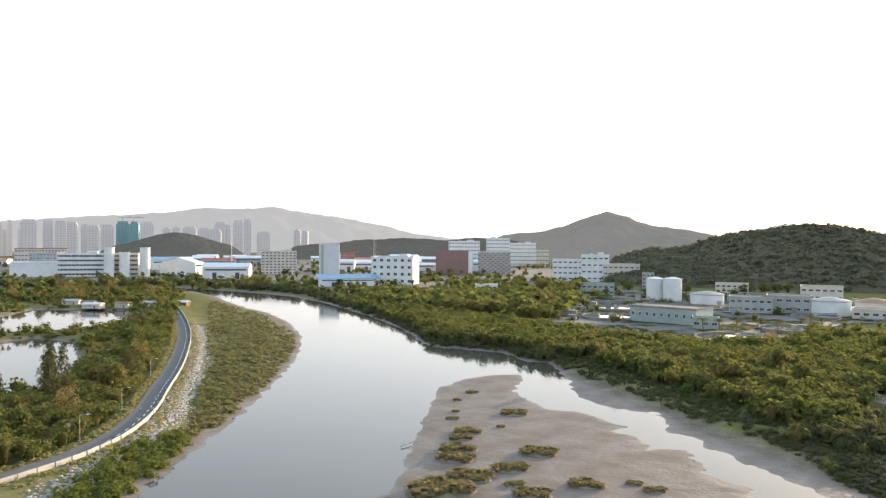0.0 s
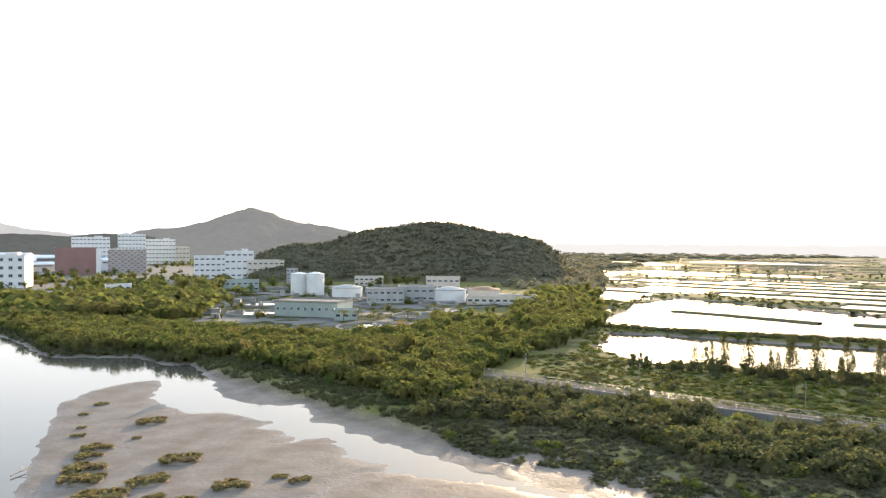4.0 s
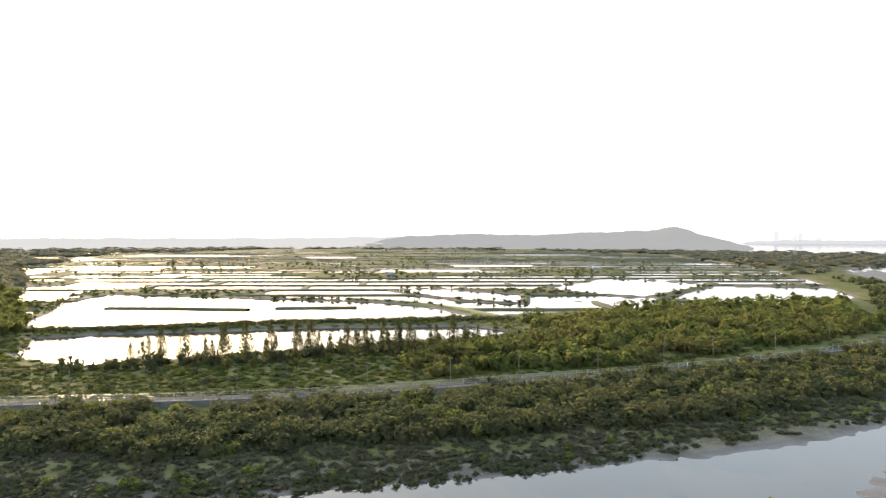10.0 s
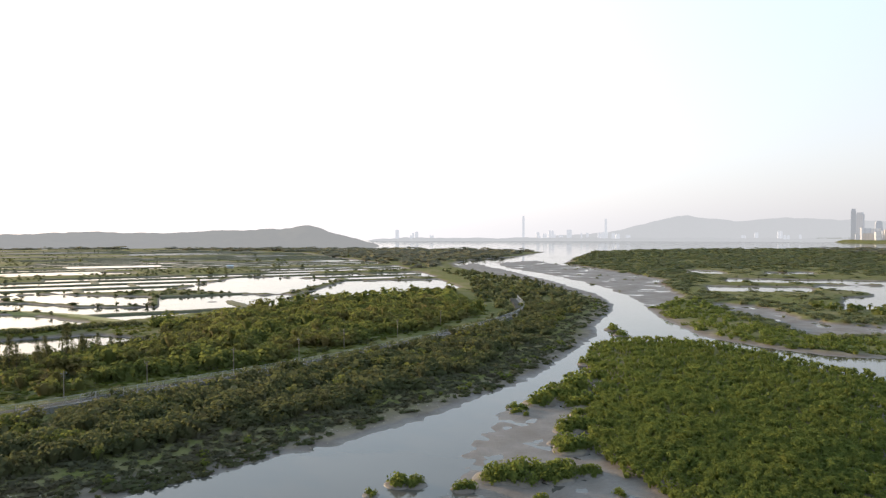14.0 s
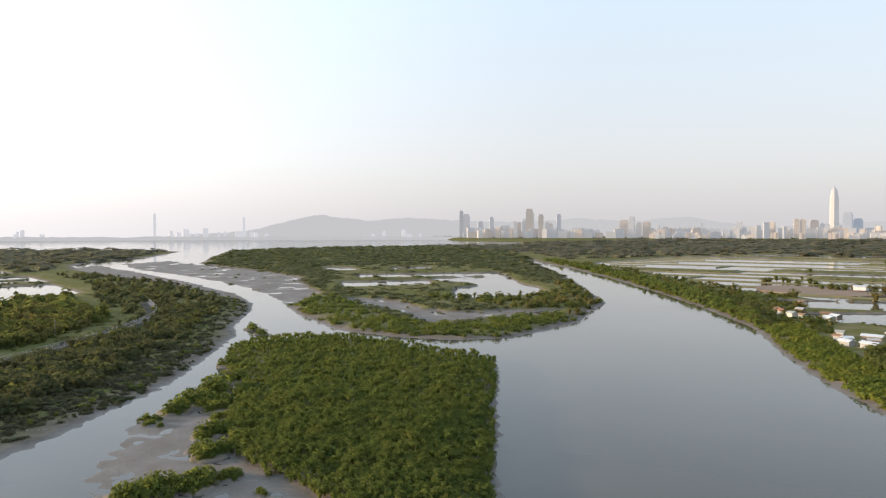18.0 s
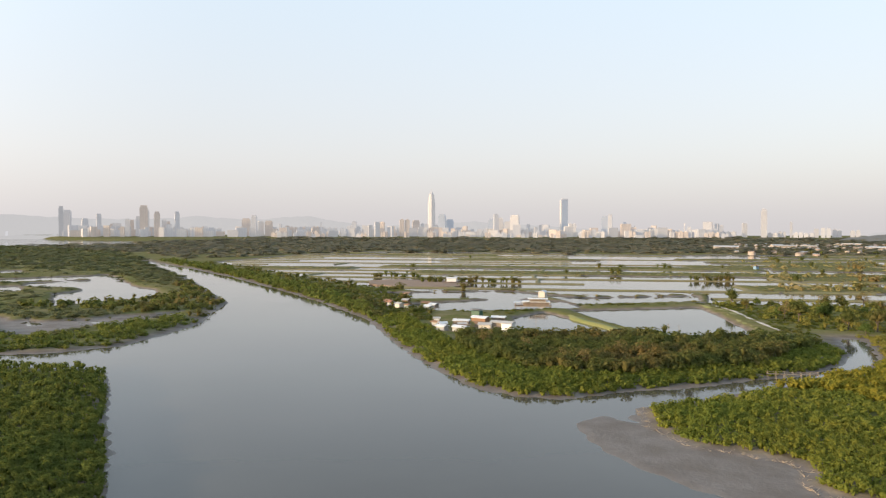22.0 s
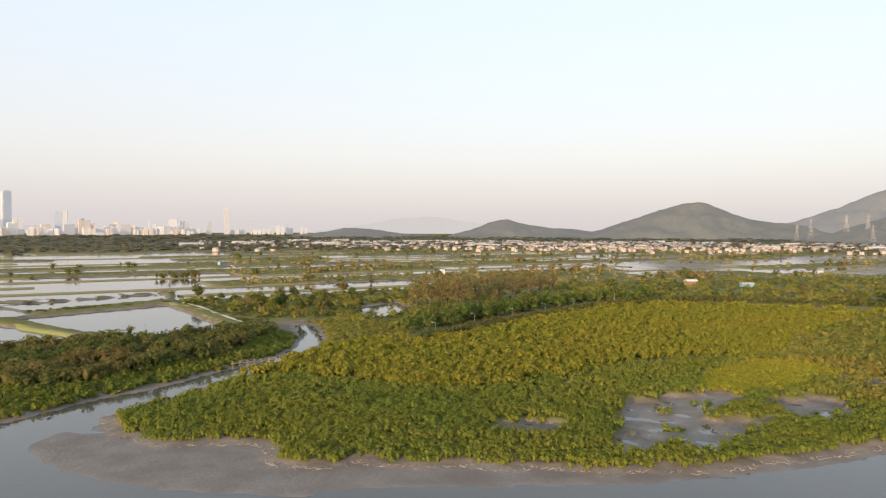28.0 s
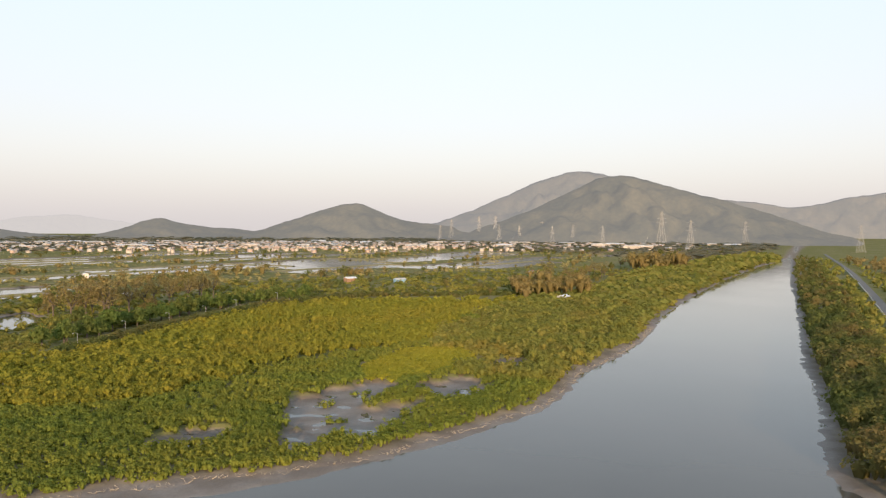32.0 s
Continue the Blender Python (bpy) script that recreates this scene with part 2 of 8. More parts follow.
def hillside(name, a, b, c, relief=0.7, haze_glow=None):
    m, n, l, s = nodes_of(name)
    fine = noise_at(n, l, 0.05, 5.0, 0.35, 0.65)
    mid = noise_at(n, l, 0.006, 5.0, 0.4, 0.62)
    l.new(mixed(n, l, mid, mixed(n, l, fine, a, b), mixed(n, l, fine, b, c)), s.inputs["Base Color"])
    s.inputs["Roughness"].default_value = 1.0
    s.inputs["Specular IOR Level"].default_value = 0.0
    # Emission stands in for the haze in front of a far hill.
    if haze_glow:
        s.inputs["Emission Color"].default_value, s.inputs["Emission Strength"].default_value = (*haze_glow, 1), 1.0
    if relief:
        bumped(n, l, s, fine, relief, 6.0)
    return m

# ---- the lie of the land ----
# Outlines in metres, the camera's plumb point as origin.
R_OUT = 4850
NORTH_BANK = [(-900, 560), (-600, 680), (-323, 755), (-290, 768), (-212, 721), (-134, 652), (-93, 582), (-48, 486), (-27, 428), (-15, 391),
              (-8, 354), (-2, 343), (28, 327), (37, 305), (46, 270), (56, 233), (64, 203), (72, 178), (80, 156), (88, 144), (98, 134), (103, 120),
              (106, 103), (112, 90), (119, 80), (128, 69), (138, 48), (147, 36), (157, 21), (166, 10), (172, -3), (185, -18), (199, -34), (216, -47)]
NORTH_MOUTH = [(228, -60), (242, -72), (276, -94), (311, -116), (335, -132), (365, -142), (428, -178), (477, -200), (565, -222), (670, -226), (781, -219),
               (936, -204), (1143, -208), (1308, -265), (1500, -420), (1850, -590), (2150, -350), (2260, 0), (3000, 40), (4900, 100), (4900, 4900),
               (-4900, 4900), (-4900, 1700), (-1500, 700)]
FAR_ISLE = [(1127, -394), (880, -376), (707, -356), (559, -254), (445, -215), (395, -199), (319, -183), (283, -193), (259, -207), (249, -232), (255, -262),
            (269, -303), (301, -352), (329, -400), (364, -431), (476, -535), (607, -648), (801, -805), (960, -955)]
SOUTH_BANK = [(852, -865), (652, -732), (498, -620), (373, -518), (275, -436), (225, -388), (195, -360), (138, -284), (111, -251), (92, -230), (76, -215), (61, -209),
              (49, -211), (39, -222), (30, -231), (18, -239), (7, -251), (-4, -263), (-14, -271), (-25, -285), (-35, -307), (-40, -331), (-40, -356), (-42, -380),
              (-54, -384), (-55, -351), (-52, -319), (-46, -304), (-35, -282), (-24, -267), (-13, -252), (-4, -242), (1, -232)]
SOUTH_SHORE = [(8, -224), (17, -215), (25, -206), (24, -196), (18, -184), (10, -174), (-3, -172), (-12, -170), (-14, -163), (-12, -156), (-16, -151), (-23, -148),
               (-30, -151), (-41, -143), (-52, -141), (-59, -135), (-67, -135), (-77, -126), (-85, -127), (-98, -121), (-120, -122), (-140, -122), (-160, -123),
               (-186, -132), (-212, -145), (-245, -152), (-292, -167), (-340, -187), (-389, -209), (-526, -257), (-741, -324), (-1059, -414), (-1358, -486), (-1480, -520)]
SOUTH_OUT = [(-4900, -1650), (-4900, -4900), (4900, -4900), (4900, -3000), (2600, -2500), (1950, -1950), (2000, -1400), (2050, -1000), (1800, -700), (1500, -560)]
LEVEE = [(-1480, -512), (-1375, -472), (-751, -258), (-522, -175), (-357, -117), (-283, -91), (-246, -75), (-210, -62), (-178, -52), (-158, -44), (-135, -20), (-105, 30),
         (-80, 80), (-66, 115), (-62, 138), (-61, 165), (-60, 193), (-60, 220), (-62, 261), (-64, 298), (-70, 344), (-77, 379), (-98, 445), (-123, 497), (-150, 538),
         (-178, 587), (-206, 646), (-246, 702), (-283, 732), (-330, 722), (-600, 640), (-900, 540), (-1500, 640), (-4900, 1600), (-4900, -1600)]
MANGROVE_ISLE = [(297, -117), (310, -131), (309, -152), (293, -170), (262, -178), (231, -181), (216, -186), (205, -184), (178, -160), (152, -135), (128, -114), (106, -93),
                 (92, -82), (95, -66), (118, -64), (132, -64), (142, -60), (155, -62), (179, -70), (203, -81), (226, -92), (258, -100)]
MUDFLAT = [(-14, 139), (-10, 143), (-7, 178), (-3, 220), (-1, 245), (6, 259), (15, 268), (28, 272), (31, 267), (30, 244), (32, 226), (44, 210), (60, 215), (70, 200), (74, 184), (84, 160), (94, 138), (104, 122), (112, 100), (120, 80), (90, 66), (30, 90), (-15, 105)]
# Mud on the far side of the channel, and the low-tide channel that winds between the two.
MUD_BANK = [(46, 300), (50, 262), (44, 248), (45, 229), (52, 216), (64, 212), (60, 190), (66, 176), (72, 160), (78, 134), (90, 108), (97, 98), (112, 82), (128, 62), (112, 100), (102, 130), (90, 150), (78, 185), (70, 215), (60, 250), (52, 290)]
CHANNEL_RING = [(26, 300), (26, 278), (30, 268), (28, 258), (24, 241), (27, 226), (32, 214), (40, 212), (45, 203), (51, 194), (45, 191), (49, 185), (51, 177), (47, 173), (58, 173), (59, 163), (57, 155), (60, 149), (63, 145), (60, 142), (67, 134), (77, 126), (86, 109), (92, 98), (104, 84),
                (110, 86), (97, 102), (91, 108), (82, 125), (79, 132), (76, 147), (73, 151), (72, 158), (69, 164), (68, 174), (64, 175), (68, 182), (60, 189), (63, 199), (64, 211), (52, 216), (45, 228), (42, 248), (46, 262), (46, 300)]
SHOAL = [(132, -22), (165, -36), (192, -50), (214, -68), (226, -84), (160, -66), (135, -64), (112, -64), (100, -70), (112, -48)]
MUDTIP = [(24, -190), (34, -195), (39, -184), (34, -172), (22, -157), (8, -146), (-12, -136), (-45, -128), (-80, -118), (-120, -115), (-160, -118), (-195, -131), (-150, -140), (-60, -150), (0, -185)]
BIG_LAND = [NORTH_BANK + NORTH_MOUTH, FAR_ISLE + SOUTH_BANK + SOUTH_SHORE + SOUTH_OUT, LEVEE, MANGROVE_ISLE]

# Fish ponds that stand out one by one.
POND_WEST = [
    [(216, 257), (211, 218), (230, 200), (252, 178), (279, 146), (313, 116), (336, 84), (349, 70), (360, 88), (375, 112), (360, 148), (335, 200), (314, 226), (290, 268), (262, 298), (236, 274)],
    [(288, 330), (306, 296), (357, 222), (389, 166), (418, 124), (472, 176), (488, 230), (484, 300), (482, 388), (478, 458), (412, 440), (346, 382), (314, 362)],
    [(598, 253), (567, 219), (523, 157), (517, 119), (591, 134), (612, 183), (634, 228)],
    [(661, 127), (852, 91), (782, -21), (600, 36), (620, 81)],
    [(594, 17), (754, -26), (767, -124), (647, -125), (567, -78), (559, -33)]]
POND_ISLE = [
    [(413, -334), (409, -363), (402, -387), (412, -423), (458, -465), (485, -473), (553, -522), (657, -601), (654, -574), (599, -526), (617, -474), (585, -441), (519, -447), (501, -431), (491, -397)],
    [(560, -324), (540, -405), (596, -444), (624, -360)],
    [(668, -406), (608, -530), (656, -578), (724, -440)],
    [(819, -439), (805, -489), (873, -514), (909, -487)],
    [(783, -527), (771, -580), (819, -617), (830, -559)]]
# Bare mud between the isle's shore belt and its ponds.
ISLE_MUD = [(473, -278), (446, -291), (412, -291), (378, -276), (353, -276), (339, -297), (326, -323), (316, -351), (297, -322), (300, -282), (303, -250), (315, -232), (372, -250), (417, -256), (455, -262)]
# Rills that drain the mudflat into its channel.
RILLS = [[(26, 132), (36, 136), (44, 134), (50, 140), (57, 144), (62, 142)], [(84, 142), (88, 132), (86, 122), (80, 124)], [(98, 118), (97, 106), (92, 102)]]
POND_EAST = [
    [(119, -395), (111, -428), (78, -391), (55, -362), (87, -334), (101, -334)],
    [(97, -445), (25, -496), (13, -457), (-10, -366), (18, -348), (55, -380)],
    [(208, -441), (157, -507), (112, -498), (95, -460), (144, -418), (178, -408)],
    [(271, -512), (177, -569), (112, -535), (155, -506), (222, -472)],
    [(125, -520), (30, -586), (26, -538), (97, -482)],
    [(-78, -390), (-95, -449), (-125, -477), (-122, -441), (-104, -399)],
    [(-112, -175), (-135, -180), (-152, -178), (-148, -169), (-131, -163), (-122, -157), (-124, -149), (-140, -149), (-130, -142), (-119, -136), (-104, -133), (-103, -146), (-100, -158)]]
POND_LEVEE = [
    [(-286, 470), (-294, 515), (-227, 511), (-194, 440), (-196, 410), (-211, 396), (-229, 383), (-290, 400)],
    [(-215, 341), (-207, 362), (-182, 352), (-150, 295), (-129, 239), (-142, 230), (-190, 260)],
    [(-201, -181), (-220, -171), (-208, -163), (-194, -159), (-191, -168)],
    [(-146, -145), (-152, -162), (-163, -166), (-175, -162), (-166, -148), (-154, -143)]]
MUD_POOLS = POND_EAST[6:] + POND_LEVEE[2:] + [[(-62, -158), (-72, -166), (-84, -163), (-78, -156)], [(-90, -142), (-97, -150), (-99, -143), (-95, -137)]]
PONDS = POND_WEST + POND_ISLE + POND_EAST[:6] + POND_LEVEE[:2]


def smooth_ring(pts, cut=0.25):
    """One round of corner cutting."""
    out = []
    for (ax, ay), (bx, by) in zip(pts, pts[1:] + pts[:1]):
        out += [(ax + (bx - ax) * cut, ay + (by - ay) * cut), (bx - (bx - ax) * cut, by - (by - ay) * cut)]
    return out


def signed(x, y, ring):
    """Distance to the ring's edge, positive inside; x and y are flat arrays."""
    p = np.array(ring, float)
    q = np.roll(p, -1, 0)
    best = np.full(x.shape, 1e18)
    inside = np.zeros(x.shape, bool)
    for (ax, ay), (bx, by) in zip(p, q):
        dx, dy = bx - ax, by - ay
        t = np.clip(((x - ax) * dx + (y - ay) * dy) / (dx * dx + dy * dy + 1e-9), 0, 1)
        best = np.minimum(best, (x - ax - t * dx) ** 2 + (y - ay - t * dy) ** 2)
        if ay != by:
            cross = ((ay > y) != (by > y)) & (x < dx * (y - ay) / (by - ay) + ax)
            inside ^= cross
    return np.sqrt(best) * np.where(inside, 1, -1)


def wob(x, y, size, seed=0.0):
    """Cheap smooth noise for arrays, about -1 to 1."""
    k = 2 * math.pi / size
    a = np.sin(x * k * 0.83 + 1.7 * np.sin(y * k * 0.61 + seed) + seed * 3.1)
    b = np.sin(y * k * 0.97 + 1.9 * np.sin(x * k * 0.57 - seed * 1.3) - seed * 2.2)
    c = np.sin((x + y) * k * 1.71 + 1.3 * np.sin((x - y) * k * 1.13 + seed) + seed)
    return (a + b + 0.6 * c) / 2.6


def lattice_pond(x, y, origin, turn, cell, dike, drop, seed):
    """A field of fish ponds: metres into the water of the cell, negative on its dikes."""
    c, s = math.cos(radians(turn)), math.sin(radians(turn))
    u, v = (x - origin[0]) * c + (y - origin[1]) * s, -(x - origin[0]) * s + (y - origin[1]) * c
    row = np.floor(v / cell[1])
    u = u + (np.sin(row * 12.9898 + seed) * 437.58 % 1.0) * cell[0]
    col = np.floor(u / cell[0])
    fu, fv = u - col * cell[0], v - row * cell[1]
    d = np.minimum(np.minimum(fu, cell[0] - fu), np.minimum(fv, cell[1] - fv)) - dike
    odd = (np.sin(row * 78.233 + col * 37.719 + seed) * 43758.5453) % 1.0
    return np.where(odd < drop, -5.0, d)


WEST_PONDS = [(330, 395), (372, 440), (560, 650), (900, 1060), (1400, 1640), (2100, 1300), (2300, 500), (1900, 60), (1150, -110), (800, -130), (560, -40), (480, 60), (430, 110), (390, 230)]
EAST_PONDS = [(760, -900), (520, -720), (330, -575), (260, -540), (120, -530), (20, -520), (-60, -540), (-160, -570), (-420, -600), (-800, -560), (-1300, -800), (-1500, -1500), (-700, -1700), (300, -1600), (900, -1500)]


LEVEE_ROAD = [(-1700, -520), (-1044, -291), (-719, -186), (-477, -110), (-330, -66), (-240, -40), (-180, -5), (-130, 60), (-100, 115), (-87, 141), (-81, 156), (-79, 172), (-82, 196), (-90, 225), (-100, 266), (-124, 343), (-146, 401), (-175, 470), (-215, 560)]


def near_line(x, y, pts):
    """Distance to an open line."""
    best = np.full(x.shape, 1e18)
    for (ax, ay), (bx, by) in zip(pts, pts[1:]):
        dx, dy = bx - ax, by - ay
        t = np.clip(((x - ax) * dx + (y - ay) * dy) / (dx * dx + dy * dy), 0, 1)
        best = np.minimum(best, (x - ax - t * dx) ** 2 + (y - ay - t * dy) ** 2)
    return np.sqrt(best)


FAR_MUD = [(1196, -290), (1280, -390), (1016, -372), (795, -375), (635, -325), (512, -275), (455, -233), (442, -217), (521, -236), (624, -256), (745, -266), (870, -267), (1008, -262)]
NEAR_MOUTH_MUD = [(1061, -190), (1219, -262), (1045, -250), (907, -248), (728, -240), (601, -226), (513, -207), (551, -202), (624, -205), (735, -205), (935, -195)]


def water_inland(x, y):
    """Metres into a pond, negative outside."""
    best = np.full(x.shape, -50.0)
    for ring in PONDS:
        best = np.maximum(best, np.minimum(signed(x, y, ring), 6))
    near = np.max([signed(x, y, ring) for ring in PONDS], 0) if PONDS else np.full(x.shape, -99.0)
    w = np.minimum(lattice_pond(x, y, (400, 300), -70, (150, 58), 1.0, 0.30, 1.0), signed(x, y, WEST_PONDS))
    e = np.minimum(lattice_pond(x, y, (0, -500), 14, (250, 66), -20, 0.22 + 0.2 * np.clip((-x - 20) / 160, 0, 1), 4.0), signed(x, y, EAST_PONDS))
    far = np.maximum(w, e)
    return np.maximum(best, np.where(near > -8, -5, far))


def height(x, y):
    """The ground's height over the water, for arrays."""
    r = np.hypot(x, y)
    wx, wy = x + 1.6 * wob(x, y, 11, 1), y + 1.6 * wob(x, y, 9, 2)
    land = np.max([signed(wx, wy, ring) for ring in BIG_LAND], 0)
    z = np.where(land > 0, 0.25 + 1.3 * np.clip(land / 14, 0, 1), np.clip(land * 0.05 + 0.1, -1.5, 0.25))
    z = z + np.where(land > 4, 0.18 * wob(x, y, 23, 3) + 0.1 * wob(x, y, 7, 5), 0)
    flat = signed(x + 0.5 * (wx - x), y + 0.5 * (wy - y), MUDFLAT)
    z = np.maximum(z, np.where(flat > -6, np.clip(flat * 0.09, -0.6, 0.20) + 0.06 * wob(x, y, 17, 7) + 0.04 * wob(x, y, 5, 8), -2))
    side = signed(wx, wy, MUD_BANK)
    z = np.maximum(z, np.where(side > -6, np.clip(side * 0.16, -0.6, 0.2) + 0.06 * wob(x, y, 14, 9) + 0.05 * wob(x, y, 5, 3), -2))
    bar = signed(wx, wy, SHOAL)
    z = np.maximum(z, np.where(bar > -6, np.clip(bar * 0.02, -0.5, 0.03) + 0.05 * wob(x, y, 19, 2) + 0.03 * wob(x, y, 6, 3), -2))
    tip = -2.5 * (x < -20) + signed(x + 0.4 * (wx - x), y + 0.4 * (wy - y), MUDTIP)
    z = np.maximum(z, np.where(tip > -6, np.clip(tip * 0.05, -0.6, 0.09) + 0.025 * wob(x, y, 13, 7), -2))
    fm = signed(wx, wy, FAR_MUD)
    z = np.where(fm > 0, 0.09 + 0.13 * wob(x, y, 60, 4) + 0.10 * wob(x, y, 23, 6), z)
    nm = signed(wx, wy, NEAR_MOUTH_MUD)
    z = np.where(nm > 0, 0.14 + 0.08 * wob(x, y, 50, 2) + 0.05 * wob(x, y, 21, 6), z)
    im = signed(x + 5 * wob(x, y, 37, 2), y + 5 * wob(x, y, 31, 3), ISLE_MUD)
    z = np.where(im > 0, np.minimum(z, 0.08 + 0.15 * wob(x, y, 33, 6) + 0.07 * wob(x, y, 12, 2)), z)
    pool = np.max([signed(x + 3.0 * wob(x, y, 15, 2) + 1.5 * wob(x, y, 6, 4), y + 3.0 * wob(x, y, 13, 3) + 1.5 * wob(x, y, 5, 1), q) for q in MUD_POOLS], 0)
    z = np.where(pool > -2.5, np.minimum(z, np.where(pool > 0, 0.04 + 0.10 * wob(x, y, 11, 6), 0.1 - pool * 0.16)), z)
    run = signed(x + 1.3 * wob(x, y, 9, 4) + 0.7 * wob(x, y, 3.7, 1), y + 1.3 * wob(x, y, 8, 6) + 0.7 * wob(x, y, 4.1, 2), CHANNEL_RING)
    rill = np.min([near_line(x + 1.2 * wob(x, y, 9, 4), y + 1.2 * wob(x, y, 8, 6), q) for q in RILLS], 0)
    run = np.maximum(run, 0.6 - rill)
    z = np.where((run > -3) & (land < 6), np.minimum(z, 0.02 - run * 0.07), z)
    pond = water_inland(wx, wy)
    dam = near_line(x, y, LEVEE_ROAD)
    z = np.where(pond > -4, np.minimum(z, 0.95 - np.clip(pond + 2.2, 0, 5) * 0.48), z)
    z = np.maximum(z, np.where(dam < 16, 2.9 - np.clip(dam - 5.5, 0, 20) * 0.25, -2))
    z = z + 26.0 * np.clip((r - 2600) / 2250, 0, 1) ** 2 * np.clip(land / 60, 0, 1)
    return z


def mesh_object(name, verts, faces, material, parent=None):
    """A mesh from arrays of corners and of faces with one count of corners."""
    me = bpy.data.meshes.new(name)
    verts, faces = np.asarray(verts, np.float32), np.asarray(faces, np.int32)
    me.vertices.add(len(verts))
    me.vertices.foreach_set("co", verts.ravel())
    k = faces.shape[1]
    me.loops.add(faces.size)
    me.loops.foreach_set("vertex_index", faces.ravel())
    me.polygons.add(len(faces))
    me.polygons.foreach_set("loop_start", np.arange(0, faces.size, k, dtype=np.int32))
    me.update(calc_edges=True)
    me.materials.append(material)
    ob = new(name, me)
    ob.parent = parent
    return ob


def smooth(ob):
    ob.data.polygons.foreach_set("use_smooth", [True] * len(ob.data.polygons))
    return ob


def grid_faces(rows, cols, closed=False):
    i, j = np.meshgrid(np.arange(rows - 1), np.arange(cols if closed else cols - 1), indexing="ij")
    k = (j + 1) % cols
    return np.stack([i * cols + j, i * cols + k, (i + 1) * cols + k, (i + 1) * cols + j], -1).reshape(-1, 4)


bearings = np.radians(np.concatenate([np.arange(-34, 260, 0.42), np.arange(262, 325, 2.5)]))
span = np.geomspace(100, R_OUT, 4000)
rank = 150 * np.log(span / 100) / math.log(R_OUT / 100) + 210 * (0.01 - 1 / span) / (0.01 - 1 / R_OUT)
reach = np.concatenate([[0.01, 40, 80], np.interp(np.arange(0, 360, 1.0), rank, span), [R_OUT]])
gb, gr = np.meshgrid(bearings, reach)
gx, gy = (gr * np.sin(gb)).ravel(), (gr * np.cos(gb)).ravel()
gz = height(gx, gy)
ground = smooth(mesh_object("ground", np.stack([gx, gy, gz], 1), grid_faces(len(reach), len(bearings), True)[:, ::-1], GROUND))
tagged(ground, "wet grey mud, soil and grass of a flat river estuary", "ground", kind="structure")

wr = np.concatenate([[0.01], np.geomspace(60, R_OUT, 60)])
wb, wg = np.meshgrid(np.radians(np.arange(0, 360, 3.0)), wr)
wz = np.where(wg > 2600, 5.0 * np.clip((wg - 2600) / 2250, 0, 1) ** 2, 0)
water = smooth(mesh_object("water", np.stack([(wg * np.sin(wb)).ravel(), (wg * np.cos(wb)).ravel(), wz.ravel()], 1), grid_faces(len(wr), 120, True)[:, ::-1], RIVER))
tagged(water, "calm silty grey-green tidal river water and fish ponds", "water", kind="structure")

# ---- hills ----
# Each emission colour below paints haze onto a hill; the albedo stays low.
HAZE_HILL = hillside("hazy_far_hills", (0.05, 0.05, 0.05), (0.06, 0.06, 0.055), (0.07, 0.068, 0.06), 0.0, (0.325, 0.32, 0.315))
FAINT_HILL = hillside("hazed_distant_hills", (0.02, 0.02, 0.02), (0.025, 0.025, 0.025), (0.03, 0.03, 0.03), 0.0, (0.545, 0.54, 0.535))
BACK_HILL = hillside("hazed_back_mountain", (0.06, 0.062, 0.055), (0.075, 0.074, 0.062), (0.095, 0.088, 0.07), 0.1, (0.19, 0.195, 0.205))
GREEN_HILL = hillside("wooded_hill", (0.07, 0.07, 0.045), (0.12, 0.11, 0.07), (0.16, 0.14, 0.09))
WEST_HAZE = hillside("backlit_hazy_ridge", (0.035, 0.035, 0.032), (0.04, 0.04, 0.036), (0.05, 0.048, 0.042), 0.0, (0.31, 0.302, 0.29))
SUN_HAZE = hillside("sun_haze_ridge_glow", (0.035, 0.035, 0.032), (0.04, 0.04, 0.036), (0.05, 0.048, 0.042), 0.0, (0.52, 0.50, 0.47))
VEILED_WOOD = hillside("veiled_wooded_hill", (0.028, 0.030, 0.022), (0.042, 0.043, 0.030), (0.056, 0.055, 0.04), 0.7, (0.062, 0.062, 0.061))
KNOB_HILL = hillside("hazed_grey_hill", (0.05, 0.05, 0.042), (0.07, 0.068, 0.055), (0.09, 0.085, 0.065), 0.5, (0.125, 0.122, 0.118))
# A grass colour plus a grey emission painted as mountain haze.
MID_HILL = hillside("hazed_grassy_mountain", (0.052, 0.056, 0.046), (0.072, 0.072, 0.054), (0.10, 0.092, 0.064), 0.12, (0.128, 0.131, 0.137))


